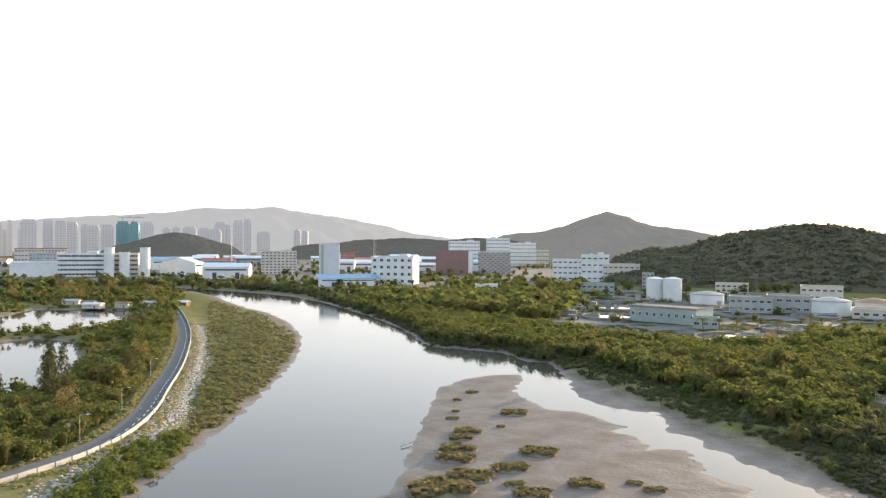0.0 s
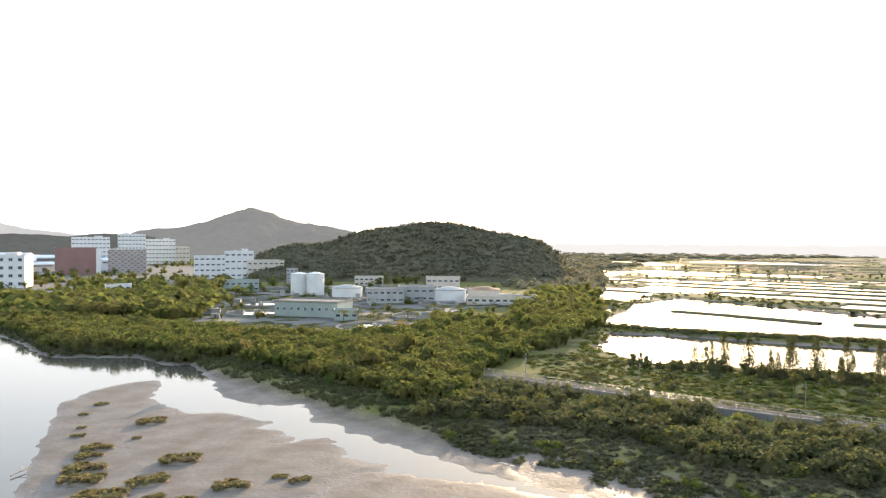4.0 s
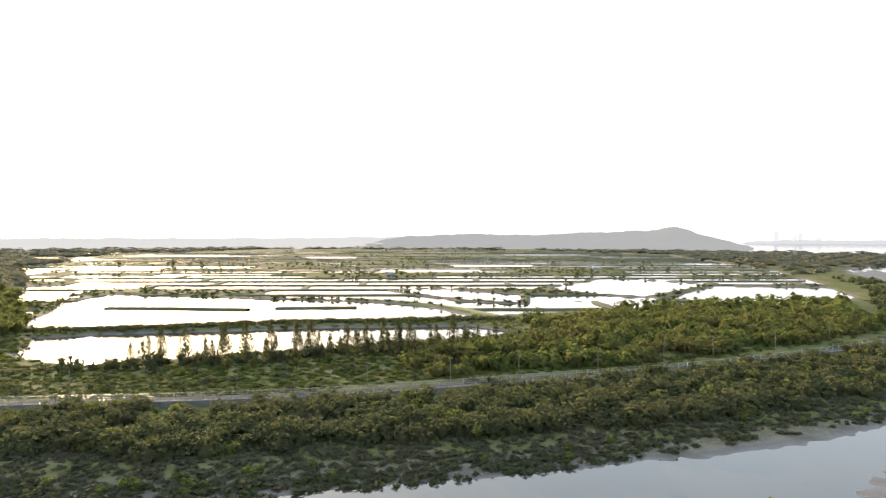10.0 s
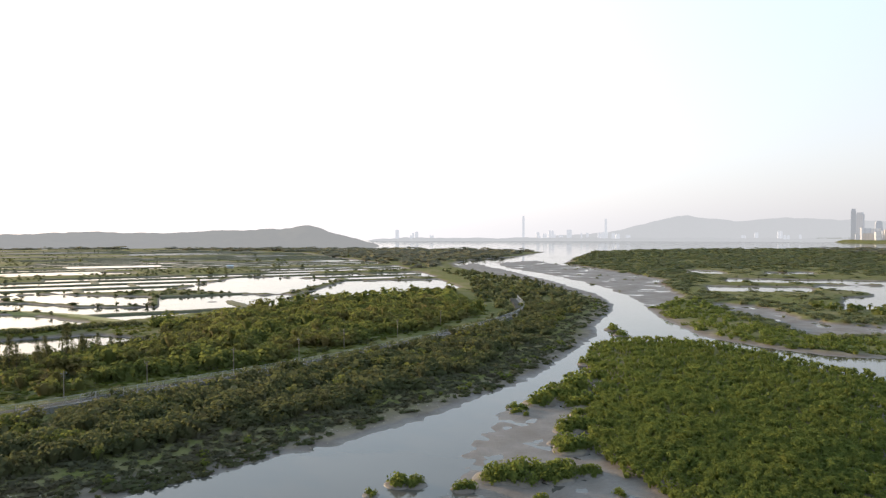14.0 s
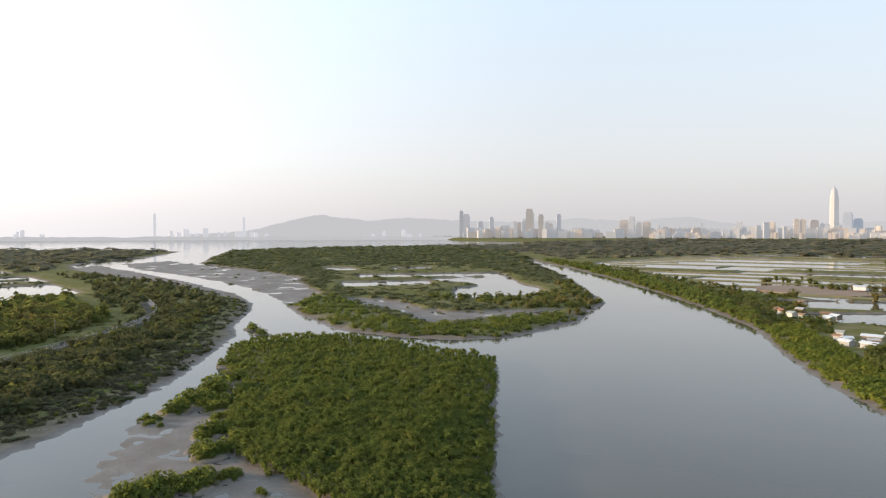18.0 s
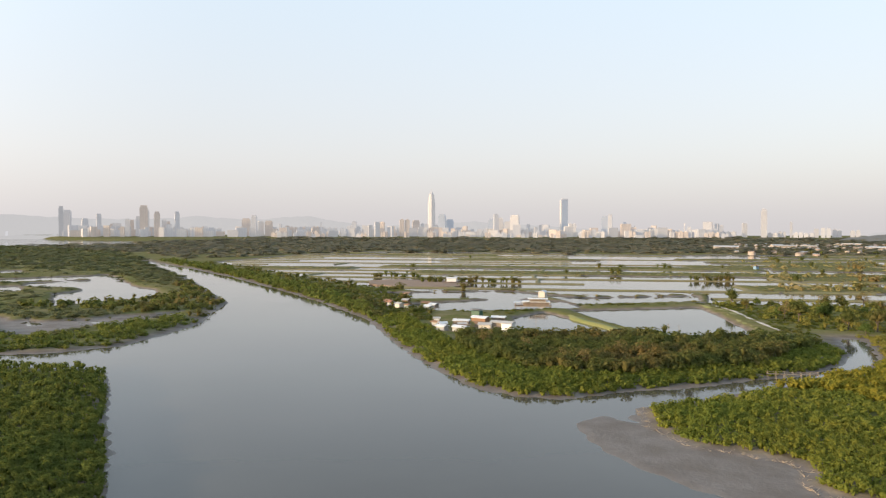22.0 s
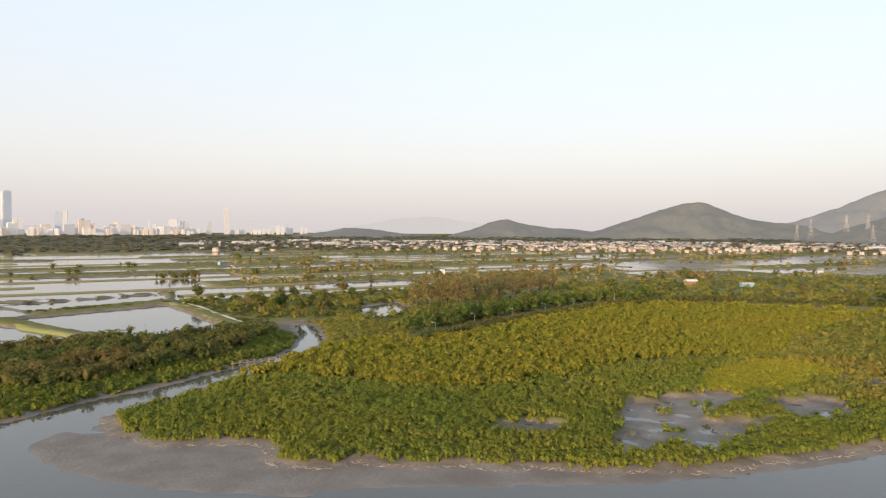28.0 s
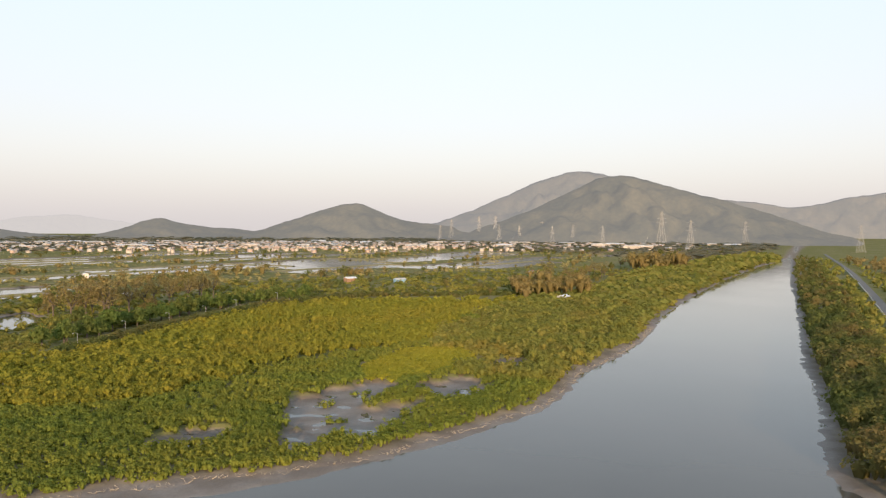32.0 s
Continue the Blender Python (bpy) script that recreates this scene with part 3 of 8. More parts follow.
def hill(name, crest, dist, depth, material, label, rough=0.06, seed=0.0):
    """A ridge whose skyline passes through (bearing, degrees above eye level) at that distance."""
    az = np.array([c[0] for c in crest])
    top = EYE[2] + dist * np.tan(np.radians([c[1] for c in crest]))
    a = np.arange(az[0] - 1.5, az[-1] + 1.5, 0.25 if dist > 2000 else 0.4)
    h = np.interp(a, az, top, top[0] - 25, top[-1] - 25)
    kern = np.array([1, 2, 3, 2, 1]) / 9.0
    h = np.convolve(np.pad(h, 2, mode="edge"), kern, "valid")
    h = h + dist * (0.0009 * wob(a * 60, a * 0, 150, seed) + 0.0005 * wob(a * 60, a * 0, 47, seed + 2))
    u = np.linspace(-1, 1, 33)
    A, U = np.meshgrid(np.radians(a), u)
    Hh = np.broadcast_to(h, A.shape)
    ridge = wob(A * dist, U * depth, depth * 0.55, seed) + 0.5 * wob(A * dist, U * depth, depth * 0.21, seed + 3)
    fall = np.clip(1 - np.abs(U), 0, 1)
    shape = np.clip(fall ** 0.85 + rough * 3.0 * ridge * fall * (1 - fall) * 2, 0, None)
    shape = shape / np.maximum(shape.max(0, keepdims=True), 1e-3)
    rr = dist + U * depth
    z = -2 + (Hh + 2) * shape
    ob = smooth(mesh_object(name, np.stack([(rr * np.sin(A)).ravel(), (rr * np.cos(A)).ravel(), z.ravel()], 1), grid_faces(len(u), len(a))[:, ::-1], material))
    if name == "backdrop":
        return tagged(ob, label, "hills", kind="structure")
    return tagged(ob, label, "hill")


RIDGE_N = [(-33, 1.1), (-29.7, 1.45), (-26.6, 1.72), (-22.1, 2.02), (-19.7, 2.33), (-18.5, 2.56), (-16.9, 2.47), (-13.1, 2.67), (-10.5, 2.22), (-7.8, 1.9), (-4.7, 1.3), (-2, 0.64), (2, 0.2)]
KNOB = [(4.3, 0.6), (7.9, 0.93), (9.7, 1.38), (11, 1.95), (12.0, 2.2), (12.9, 2.55), (13.6, 2.3), (14.3, 2.2), (15, 1.73), (16.5, 1.38), (19, 1.04), (21.4, 0.53), (24, -0.2)]
WOOD_HILL = [(13, -1.3), (15.6, -0.32), (17.8, -0.39), (19.4, 0.03), (21.7, 0.77), (24.1, 1.14), (26.2, 1.38), (27.9, 1.49), (30, 1.11), (32.2, 0.64), (34.4, 0.3), (35.8, -0.05), (37.1, -0.99), (38.3, -2.3)]
# Points below bearing 60 are added: a low strip that covers bare ground as haze.
WEST_RIDGE = [(34, -0.24), (44, -0.2), (54, -0.24), (60, -0.2), (64.3, -0.14), (67.9, -0.1), (71, 0.06), (74.5, 0.14), (76.6, 0.01), (80, 0.1), (82, 0.23), (84.4, 0.28), (87.1, 0.37), (88.4, 0.64), (89.3, 0.64), (90.6, 0.1), (92.9, -0.45), (94.5, -0.9)]
BAY_HILLS = [(108, -0.2), (112, 0.0), (114.2, 0.43), (116.2, 0.99), (118.2, 1.39), (119.9, 1.1), (122.4, 0.89), (125, 1.16), (127.6, 0.99), (129.9, 0.9), (133, 0.8), (136.4, 0.88), (138.5, 1.1), (142.3, 0.81), (145.4, 1.05), (146.6, 1.19), (148.3, 0.86), (152, 0.3), (156, 0.55), (160, 0.75), (164, 0.5), (170, 0.1)]
EAST_LOW = [(186, -0.5), (188.4, -0.27), (190.6, 0.1), (192.4, 0.1), (194.6, -0.25), (196.4, -0.42), (198.7, -0.5), (200.5, -0.04), (202.3, 0.69), (203.5, 0.87), (204.5, 0.56), (206.3, 0.25), (208, 0.13), (210.3, -0.09), (212.4, 0.58), (214.5, 1.32), (216.6, 2), (218.4, 2.16), (219.8, 1.56), (221.3, 0.88), (222.8, 0.68), (226, 0.3)]
EAST_PALE = [(188, -0.2), (192, 0.35), (195, 0.9), (197, 1.05), (199, 0.85), (202, 0.4), (206, 0.2)]
BIG_MOUNT = [(220, -0.5), (222.8, 0.2), (224.3, 0.62), (227, 1.53), (230.1, 2.89), (232.4, 3.91), (234.6, 4.6), (236.3, 4.71), (238, 4.3), (240.6, 3.2), (243, 2.2), (246, 1.2), (249, 0.2)]
NEAR_MOUNT = [(224.5, -0.6), (227, -0.1), (229, 0.6), (232, 1.7), (234.5, 2.9), (237, 4.1), (238.9, 4.42), (240.6, 4), (243.1, 3.24), (245.5, 2.57), (247.1, 2.13), (249, 1.49), (250.8, 0.87), (252.6, 0.15), (255, -0.4)]
LAST_RIDGE = [(238, 1.0), (243, 2.2), (245.5, 2.49), (247, 2.38), (249.3, 2.03), (250.8, 1.77), (252.6, 1.99), (254.4, 2.43), (256.6, 2.77), (259, 2.9), (263, 2.2), (268, 1.0)]
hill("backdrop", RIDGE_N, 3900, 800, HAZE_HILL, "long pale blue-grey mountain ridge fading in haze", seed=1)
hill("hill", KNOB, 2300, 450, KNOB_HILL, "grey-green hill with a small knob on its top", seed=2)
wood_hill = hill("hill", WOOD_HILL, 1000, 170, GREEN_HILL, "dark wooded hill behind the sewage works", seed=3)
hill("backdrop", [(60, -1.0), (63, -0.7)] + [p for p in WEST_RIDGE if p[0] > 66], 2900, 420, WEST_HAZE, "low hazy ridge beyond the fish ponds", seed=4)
# Mostly an added strip; its bright emission imitates the haze under the sun.
hill("backdrop", [p for p in WEST_RIDGE if p[0] < 70], 3000, 420, SUN_HAZE, "low ridge end and an added glowing haze strip below the sun", seed=4)
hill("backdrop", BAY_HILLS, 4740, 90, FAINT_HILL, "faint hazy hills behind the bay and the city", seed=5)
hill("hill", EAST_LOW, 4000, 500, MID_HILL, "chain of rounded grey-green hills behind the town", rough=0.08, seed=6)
# The bay's haze is again put into the emission.
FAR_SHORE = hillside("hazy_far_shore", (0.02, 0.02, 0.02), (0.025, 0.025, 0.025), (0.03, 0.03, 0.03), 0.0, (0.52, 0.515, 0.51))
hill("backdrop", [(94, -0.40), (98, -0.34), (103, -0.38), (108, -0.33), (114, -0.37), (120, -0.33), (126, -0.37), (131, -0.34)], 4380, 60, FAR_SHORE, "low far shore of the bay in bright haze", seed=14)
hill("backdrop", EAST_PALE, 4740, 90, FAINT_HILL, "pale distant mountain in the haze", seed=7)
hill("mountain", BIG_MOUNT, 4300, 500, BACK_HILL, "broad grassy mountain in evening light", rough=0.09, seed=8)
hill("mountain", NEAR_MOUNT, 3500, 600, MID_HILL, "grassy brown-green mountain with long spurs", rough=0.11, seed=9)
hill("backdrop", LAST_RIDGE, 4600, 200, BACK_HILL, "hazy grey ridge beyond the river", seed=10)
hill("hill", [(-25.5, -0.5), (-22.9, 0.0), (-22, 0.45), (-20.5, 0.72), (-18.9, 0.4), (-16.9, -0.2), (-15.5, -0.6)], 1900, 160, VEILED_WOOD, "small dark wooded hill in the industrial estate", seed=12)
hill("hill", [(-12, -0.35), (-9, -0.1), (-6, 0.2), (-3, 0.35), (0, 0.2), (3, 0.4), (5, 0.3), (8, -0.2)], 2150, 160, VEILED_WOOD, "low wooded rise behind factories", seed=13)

# ---- vegetation ----


def dome_leaves(count, leaf, tall, low, rng, droop=0.22, core=True, skirt=None):
    """Corners of a unit clump: a lumpy core of quads and leaf sprays that stand out from it. Returns verts, quads."""
    v, f = [], []
    if core:
        for ring, (rad, z) in enumerate(((0.56, low) if skirt is None else (0.16, skirt), (0.62, 0.24), (0.14, 0.58))):
            for k in range(4):
                a = 2 * math.pi * (k + 0.5 * (ring % 2)) / 4
                q = rad * rng.uniform(0.85, 1.1)
                v.append((q * math.cos(a), q * math.sin(a), z * tall))
        for ring in range(2):
            for k in range(4):
                f.append((ring * 4 + k, ring * 4 + (k + 1) % 4, ring * 4 + 4 + (k + 1) % 4, ring * 4 + 4 + k))
    for _ in range(count):
        a, h = rng.uniform(0, 2 * math.pi), rng.uniform(low, 1.0)
        hh = max((h - low) / (1 - low), 0)
        rad = math.sqrt(max(1 - max(hh * 1.5 - 0.5, 0) ** 2, 0.02)) * rng.uniform(0.45, 1.05)
        c = Vector((rad * math.cos(a), rad * math.sin(a), h * tall * rng.uniform(0.92, 1.06)))
        nrm = Vector((math.cos(a) * (0.8 - 0.6 * hh), math.sin(a) * (0.8 - 0.6 * hh), 0.4 + 0.6 * hh)) + Vector((rng.uniform(-.9, .9), rng.uniform(-.9, .9), rng.uniform(-.3, .3)))
        nrm.normalize()
        t = nrm.cross(Vector((rng.uniform(-1, 1), rng.uniform(-1, 1), rng.uniform(-1, 1))))
        t.normalize()
        b = nrm.cross(t)
        s = leaf * rng.uniform(0.7, 1.35)
        k = len(v)
        for p, q, drop in ((-0.9, 0, -droop), (-0.1, 0.75, 0), (0.9, 0.1, -droop), (0.1, -0.75, 0.05)):
            v.append(tuple(c + (t * p + b * q + nrm * drop) * s))
        f.append((k, k + 1, k + 2, k + 3))
    return np.array(v, np.float32), np.array(f, np.int32)


def clump_set(count, leaf, tall, low, seed, variants=4):
    rng = random.Random(seed)
    return [dome_leaves(count, leaf, tall, low, rng, skirt=-1.1) for _ in range(variants)]


NEAR_SET = clump_set(34, 0.235, 1.0, -0.1, 1)
MID_SET = clump_set(20, 0.30, 1.0, -0.1, 2)
FAR_SET = clump_set(9, 0.54, 1.0, -0.1, 3)
WOOD_NEAR = clump_set(76, 0.145, 1.0, 0.12, 4)
WOOD_MID = clump_set(42, 0.195, 1.0, 0.08, 5)
BUSH_SET = [dome_leaves(64, 0.18, 1.0, -0.1, random.Random(16 + k)) for k in range(4)]
TUFT_SET = [dome_leaves(14, 0.42, 1.0, -0.1, random.Random(6 + k)) for k in range(4)]


def kept(pts, ok):
    return tuple(p[ok] for p in pts)


def patchy(pts, size, level, seed):
    """Leaves gaps in a plot where smooth noise is low."""
    x, y, z = pts
    return kept(pts, wob(x, y, size, seed) + 0.5 * wob(x, y, size * 0.3, seed + 1) > level)


def planted(ring, spacing, seed, grow=0.0, edge=0.0, holes=(), floor=0.3):
    """Jittered points inside a ring, dry ground only; spacing grows with the distance by `grow`."""
    rng = np.random.default_rng(seed)
    p = np.array(ring, float)
    lo, hi = p.min(0), p.max(0)
    gx, gy = np.meshgrid(np.arange(lo[0], hi[0], spacing), np.arange(lo[1], hi[1], spacing))
    x, y = gx.ravel(), gy.ravel()
    x = x + rng.uniform(-0.46, 0.46, x.size) * spacing
    y = y + rng.uniform(-0.46, 0.46, y.size) * spacing
    r = np.hypot(x, y)
    if grow:
        keep = rng.uniform(0, 1, x.size) < np.clip((spacing / np.maximum(spacing, r * grow)) ** 2, 0, 1)
        x, y, r = x[keep], y[keep], r[keep]
    ok = (signed(x, y, ring) > edge) & (r < R_OUT - 60)
    for h in holes:
        ok &= signed(x, y, h) < 0
    x, y = x[ok], y[ok]
    z = height(x, y)
    ok = z > floor
    return x[ok], y[ok], z[ok]


def thicket(name, pts, size, tall, sets, material, label, seed, grow=0.0, base=0.0, category="shrubs", vary=0.35, hg=0.9):
    """One mesh of many clumps: `size` is the half width, `tall` the height in metres."""
    x, y, z = pts
    rng = np.random.default_rng(seed)
    n = len(x)
    r = np.hypot(x, y)
    s = np.maximum(size, r * grow) * rng.uniform(1 - vary, 1 + vary, n)
    lift = 1 + 0.20 * wob(x, y, 26, seed) + 0.20 * wob(x, y, 8, seed + 1)
    h = np.maximum(tall, r * grow * hg) * lift * rng.uniform(0.7, 1.25, n)
    # Tall shrubs carry a round crown above a skirt of shade.
    rise = np.maximum(h - 0.95 * s, 0)
    h = h - rise
    z = z + rise
    turn = rng.uniform(0, 2 * math.pi, n)
    pick = rng.integers(0, 4, n)
    V, F, at = [], [], 0
    for level, (near, far) in enumerate(((0, 215), (215, 480), (480, 9999))):
        for k in range(4):
            m = (pick == k) & (r >= near) & (r < far)
            if not m.any():
                continue
            bv, bf = sets[level][k]
            c, sn = np.cos(turn[m])[:, None], np.sin(turn[m])[:, None]
            px = (bv[:, 0] * c - bv[:, 1] * sn) * s[m][:, None] + x[m][:, None]
            py = (bv[:, 0] * sn + bv[:, 1] * c) * s[m][:, None] + y[m][:, None]
            pz = bv[None, :, 2] * h[m][:, None] + z[m][:, None] + base
            V.append(np.stack([px, py, pz], -1).reshape(-1, 3))
            cnt = int(m.sum())
            F.append((bf[None] + (np.arange(cnt) * len(bv))[:, None, None]).reshape(-1, 4) + at)
            at += cnt * len(bv)
    ob = mesh_object(name, np.concatenate(V), np.concatenate(F), material)
    return tagged(ob, label, category, kind="stuff")


BUSHES = (NEAR_SET, MID_SET, FAR_SET)
WOODS = (WOOD_NEAR, WOOD_MID, FAR_SET)
TUFTS = (TUFT_SET, FAR_SET, FAR_SET)

# The square mangrove isle and its outliers.
thicket("mangrove_thicket", planted(MANGROVE_ISLE, 1.4, 11, 0.0078, -1.0, floor=-0.1), 1.0, 2.2, BUSHES, MANGROVE,
        "dense dark green mangrove thicket on a river isle", 11, base=0.35, vary=0.45)
# South bank mangrove, from the creek to the upstream river.
SOUTH_MANGROVE = [(24, -205), (24, -195), (18, -184), (8, -175), (-12, -171), (-13, -156), (-23, -149), (-41, -145), (-60, -137), (-77, -128), (-98, -123), (-140, -124), (-165, -125),
                  (-212, -147), (-292, -169), (-389, -211), (-526, -259), (-741, -326), (-1059, -416), (-1350, -490), (-1340, -545), (-762, -435), (-436, -310), (-372, -330), (-335, -370),
                  (-290, -398), (-247, -396), (-175, -356), (-130, -320), (-96, -300), (-60, -300), (-35, -278), (-4, -238)]


def swollen(ring, k):
    """A ring blown up about its middle."""
    c = np.mean(np.array(ring), 0)
    return [tuple(c + (np.array(p) - c) * k) for p in ring]


YELLOW = [(-158, -200), (-196, -219), (-216, -203), (-196, -176), (-163, -172), (-140, -176)]
south = planted(SOUTH_MANGROVE, 1.45, 12, 0.0082, 1.3, [YELLOW], 0.46)
GOLD_RING = [(-4, -238), (-21, -246), (-42, -226), (-62, -206), (-86, -200), (-137, -224), (-169, -226), (-214, -224), (-305, -284), (-429, -318), (-436, -310), (-372, -335), (-335, -375),
             (-290, -405), (-247, -400), (-175, -360), (-130, -325), (-96, -305), (-60, -305), (-30, -285)]
gold = signed(south[0], south[1], GOLD_RING) + 5 * wob(south[0], south[1], 24, 4) > 0
upstream = ~gold & (signed(south[0], south[1], [(-190, -120), (-176, -172), (-232, -240), (-440, -340), (-1400, -620), (-1400, -450)]) + 6 * wob(south[0], south[1], 30, 2) > 0)
thicket("mangrove_thicket", kept(south, ~gold & ~upstream), 1.0, 1.8, BUSHES, BRIGHTGREEN,
        "fresh green low mangrove along the river bank", 12, 0.0056, vary=0.45)
thicket("mangrove_thicket", kept(south, gold), 1.1, 3.1, BUSHES, GOLDGREEN,
        "broad golden-green mangrove thicket behind the river bank", 13, 0.0058, vary=0.45)
thicket("mangrove_thicket", kept(south, upstream), 1.9, 2.9, BUSHES, BANKLEAF,
        "olive mixed mangrove shrubs on the upstream river bank", 15, 0.0078, vary=0.5)
thicket("reed_patch", planted(YELLOW, 1.5, 13, floor=0.5), 1.3, 0.9, BUSHES, REED, "low yellow-green reed patch among mangroves", 13)
thicket("path_hedge", (lambda p: kept(p, near_line(p[0], p[1], [(-92, -300), (-131, -331), (-160, -348), (-190, -366), (-222, -389), (-262, -412), (-326, -416), (-430, -340), (-556, -375)]) < 4))(planted([(-80, -290), (-260, -395), (-330, -395), (-430, -325), (-570, -360), (-570, -390), (-440, -360), (-330, -430), (-260, -425), (-80, -315)], 2.6, 14)), 2.2, 3.0, WOODS, WOODLEAF,
        "dark green hedge of shrubs before the footpath", 18)
# Front of the eastern bank: low mangrove below taller woods.
EAST_FRONT = [(195, -360), (138, -284), (111, -251), (92, -230), (76, -215), (61, -209), (49, -211), (30, -231), (-4, -263), (-25, -285), (-35, -307), (-40, -335), (-34, -345),
              (-20, -318), (-8, -285), (20, -262), (46, -240), (75, -250), (104, -275), (130, -310), (180, -375)]
thicket("mangrove_thicket", planted(EAST_FRONT, 2.3, 14, 0.0085, -0.5), 1.8, 2.0, BUSHES, SHOREGREEN,
        "bright green mangrove fringe at the foot of a wooded bank", 14)
EAST_WOODS = [(118, -300), (80, -318), (44, -334), (18, -328), (-8, -350), (-32, -345), (-20, -316), (-8, -282), (20, -258), (46, -236), (75, -246), (104, -270)]
thicket("bank_undergrowth", planted(EAST_WOODS, 3.4, 15), 2.6, 4.8, WOODS, WOODLEAF, "dense shrubs under the trees of the bank", 15)
thicket("bank_shrubs", planted([(852, -880), (652, -735), (498, -622), (373, -520), (275, -438), (195, -362), (212, -392), (290, -480), (400, -572), (540, -690), (880, -935)], 4.0, 16, 0.009, 0), 3.0, 4.0, BUSHES, MANGROVE,
        "green shrubs lining the far river bank", 16)
# The far isle with its ponds.
ISLE_POND_ZONE = [(440, -318), (545, -312), (640, -352), (740, -428), (915, -480), (915, -530), (830, -640), (740, -600), (672, -612), (560, -540), (470, -490), (400, -440), (392, -380)]
isle_wood = patchy(planted(FAR_ISLE + [(1010, -990), (1400, -1300), (1950, -1450), (2000, -1000), (1780, -700), (1480, -560)], 4.6, 17, 0.0125, 0, [FAR_MUD, ISLE_MUD] + [swollen(q, 1.03) for q in POND_ISLE], floor=0.4), 34, -0.42, 5)
in_zone = signed(isle_wood[0], isle_wood[1], ISLE_POND_ZONE) > 0
sparse = np.random.default_rng(17).uniform(0, 1, len(in_zone)) < 0.12
thicket("dike_shrubs", kept(isle_wood, in_zone), 1.6, 0.5, BUSHES, ISLELEAF, "low scrub on the dikes between the isle's ponds", 171)
isle_mud = planted([(1280, -390), (300, -180), (280, -360), (480, -300), (1016, -380)], 5.0, 172, 0.011, floor=0.17)
isle_mud = kept(isle_mud, np.maximum(signed(isle_mud[0], isle_mud[1], FAR_MUD), signed(isle_mud[0], isle_mud[1], ISLE_MUD)) > 0)
thicket("mud_shrubs", patchy(isle_mud, 38, 0.1, 6), 2.0, 1.4, BUSHES, ISLELEAF, "scattered mangrove shrubs on bare mud", 172, vary=0.6)
shore_by = signed(isle_wood[0], isle_wood[1], FAR_ISLE)
tip_wood = ~in_zone & (isle_wood[0] < 470) & (isle_wood[1] < -318)
shore_belt = ~in_zone & ~tip_wood & (shore_by < 40) & (shore_by > 0) & (np.hypot(isle_wood[0], isle_wood[1]) < 560)
thicket("isle_wood", kept(isle_wood, tip_wood), 2.8, 3.6, WOODS, WOODLEAF, "dark olive wood round the isle's large pond", 173, vary=0.5)
thicket("shore_mangrove", kept(isle_wood, shore_belt), 2.4, 2.2, WOODS, MANGROVE, "green mangrove belt along the isle's shore", 174, vary=0.5)
in_zone |= tip_wood | shore_belt
thicket("mangrove_thicket", kept(isle_wood, ~in_zone | sparse), 2.3, 1.4, BUSHES, ISLELEAF,
        "dark mangrove woods round the ponds of a far isle", 17, 0.0072, hg=0.3)
# The northern bank, from the sewage works' trees to the bay.
NORTH_STRIP = [(88, 146), (98, 137), (106, 108), (119, 84), (138, 55), (157, 30), (178, 6), (205, -25), (240, -62), (311, -108), (365, -132), (428, -170), (477, -192), (600, -215), (781, -210),
               (936, -196), (936, -150), (720, -150), (520, -110), (422, -112), (351, -70), (319, -38), (281, -6), (264, 10), (228, 60), (210, 84), (182, 110), (165, 145), (140, 190), (118, 205), (84, 175)]
SHORE_LINE = NORTH_BANK[18:] + NORTH_MOUTH[:13]
strip = planted(NORTH_STRIP, 3.9, 18, 0.0135, 1)
inland_by = near_line(strip[0], strip[1], SHORE_LINE) + 5 * wob(strip[0], strip[1], 28, 5)
# A strip before the patrol wall lies open.
PATROL_LINE = [(133, 215), (144, 191), (156, 165), (172, 132), (188, 104), (208, 76), (228, 52), (262, 8), (283, -14), (319, -46), (353, -77), (422, -120), (500, -135)]
open_by = near_line(strip[0], strip[1], PATROL_LINE) - np.clip(11 - (strip[0] - 160) * 0.05, 5, 11) - 8 * wob(strip[0], strip[1], 26, 2)
belt = kept(strip, (inland_by > 20) & (open_by > 0))
thicket("bank_scrub", patchy(belt, 40, -0.55, 6), 3.2, 3.9, WOODS, SCRUB, "dark scrub on the muddy bank below the patrol road", 18, vary=0.6)
thicket("bank_scrub", patchy(kept(strip, (inland_by > 16) & (open_by > 2)), 19, 0.5, 9), 2.9, 3.6, WOODS, WOODLEAF, "bright green shrubs among the dark scrub", 19, vary=0.6)
marsh = planted(NORTH_STRIP, 2.1, 19, 0.0085, -3, floor=0.08)
marsh = kept(marsh, near_line(marsh[0], marsh[1], SHORE_LINE) < 27 + 5 * wob(marsh[0], marsh[1], 22, 1))
thicket("shore_tufts", patchy(marsh, 15, -0.6, 3), 1.35, 0.75, TUFTS, MARSHGREY, "low salt-marsh tufts on shore mud", 19, category="grass", vary=0.6)
edge_at = planted(NORTH_STRIP, 2.0, 193, 0.0095, -7, floor=-0.12)
edge_at = kept(edge_at, near_line(edge_at[0], edge_at[1], SHORE_LINE) < 5 + 3 * wob(edge_at[0], edge_at[1], 17, 4))
thicket("shore_tufts", patchy(edge_at, 19, -0.35, 7), 1.4, 0.8, TUFTS, SCRUB, "dark plants hanging over the water's edge", 193, category="grass", vary=0.6)
thicket("shore_bushes", patchy(kept(marsh, near_line(marsh[0], marsh[1], SHORE_LINE) < 9), 13, 0.62, 8), 1.5, 1.5, BUSHES, MANGROVE, "small green mangrove bushes at the mud's edge", 20, vary=0.5)
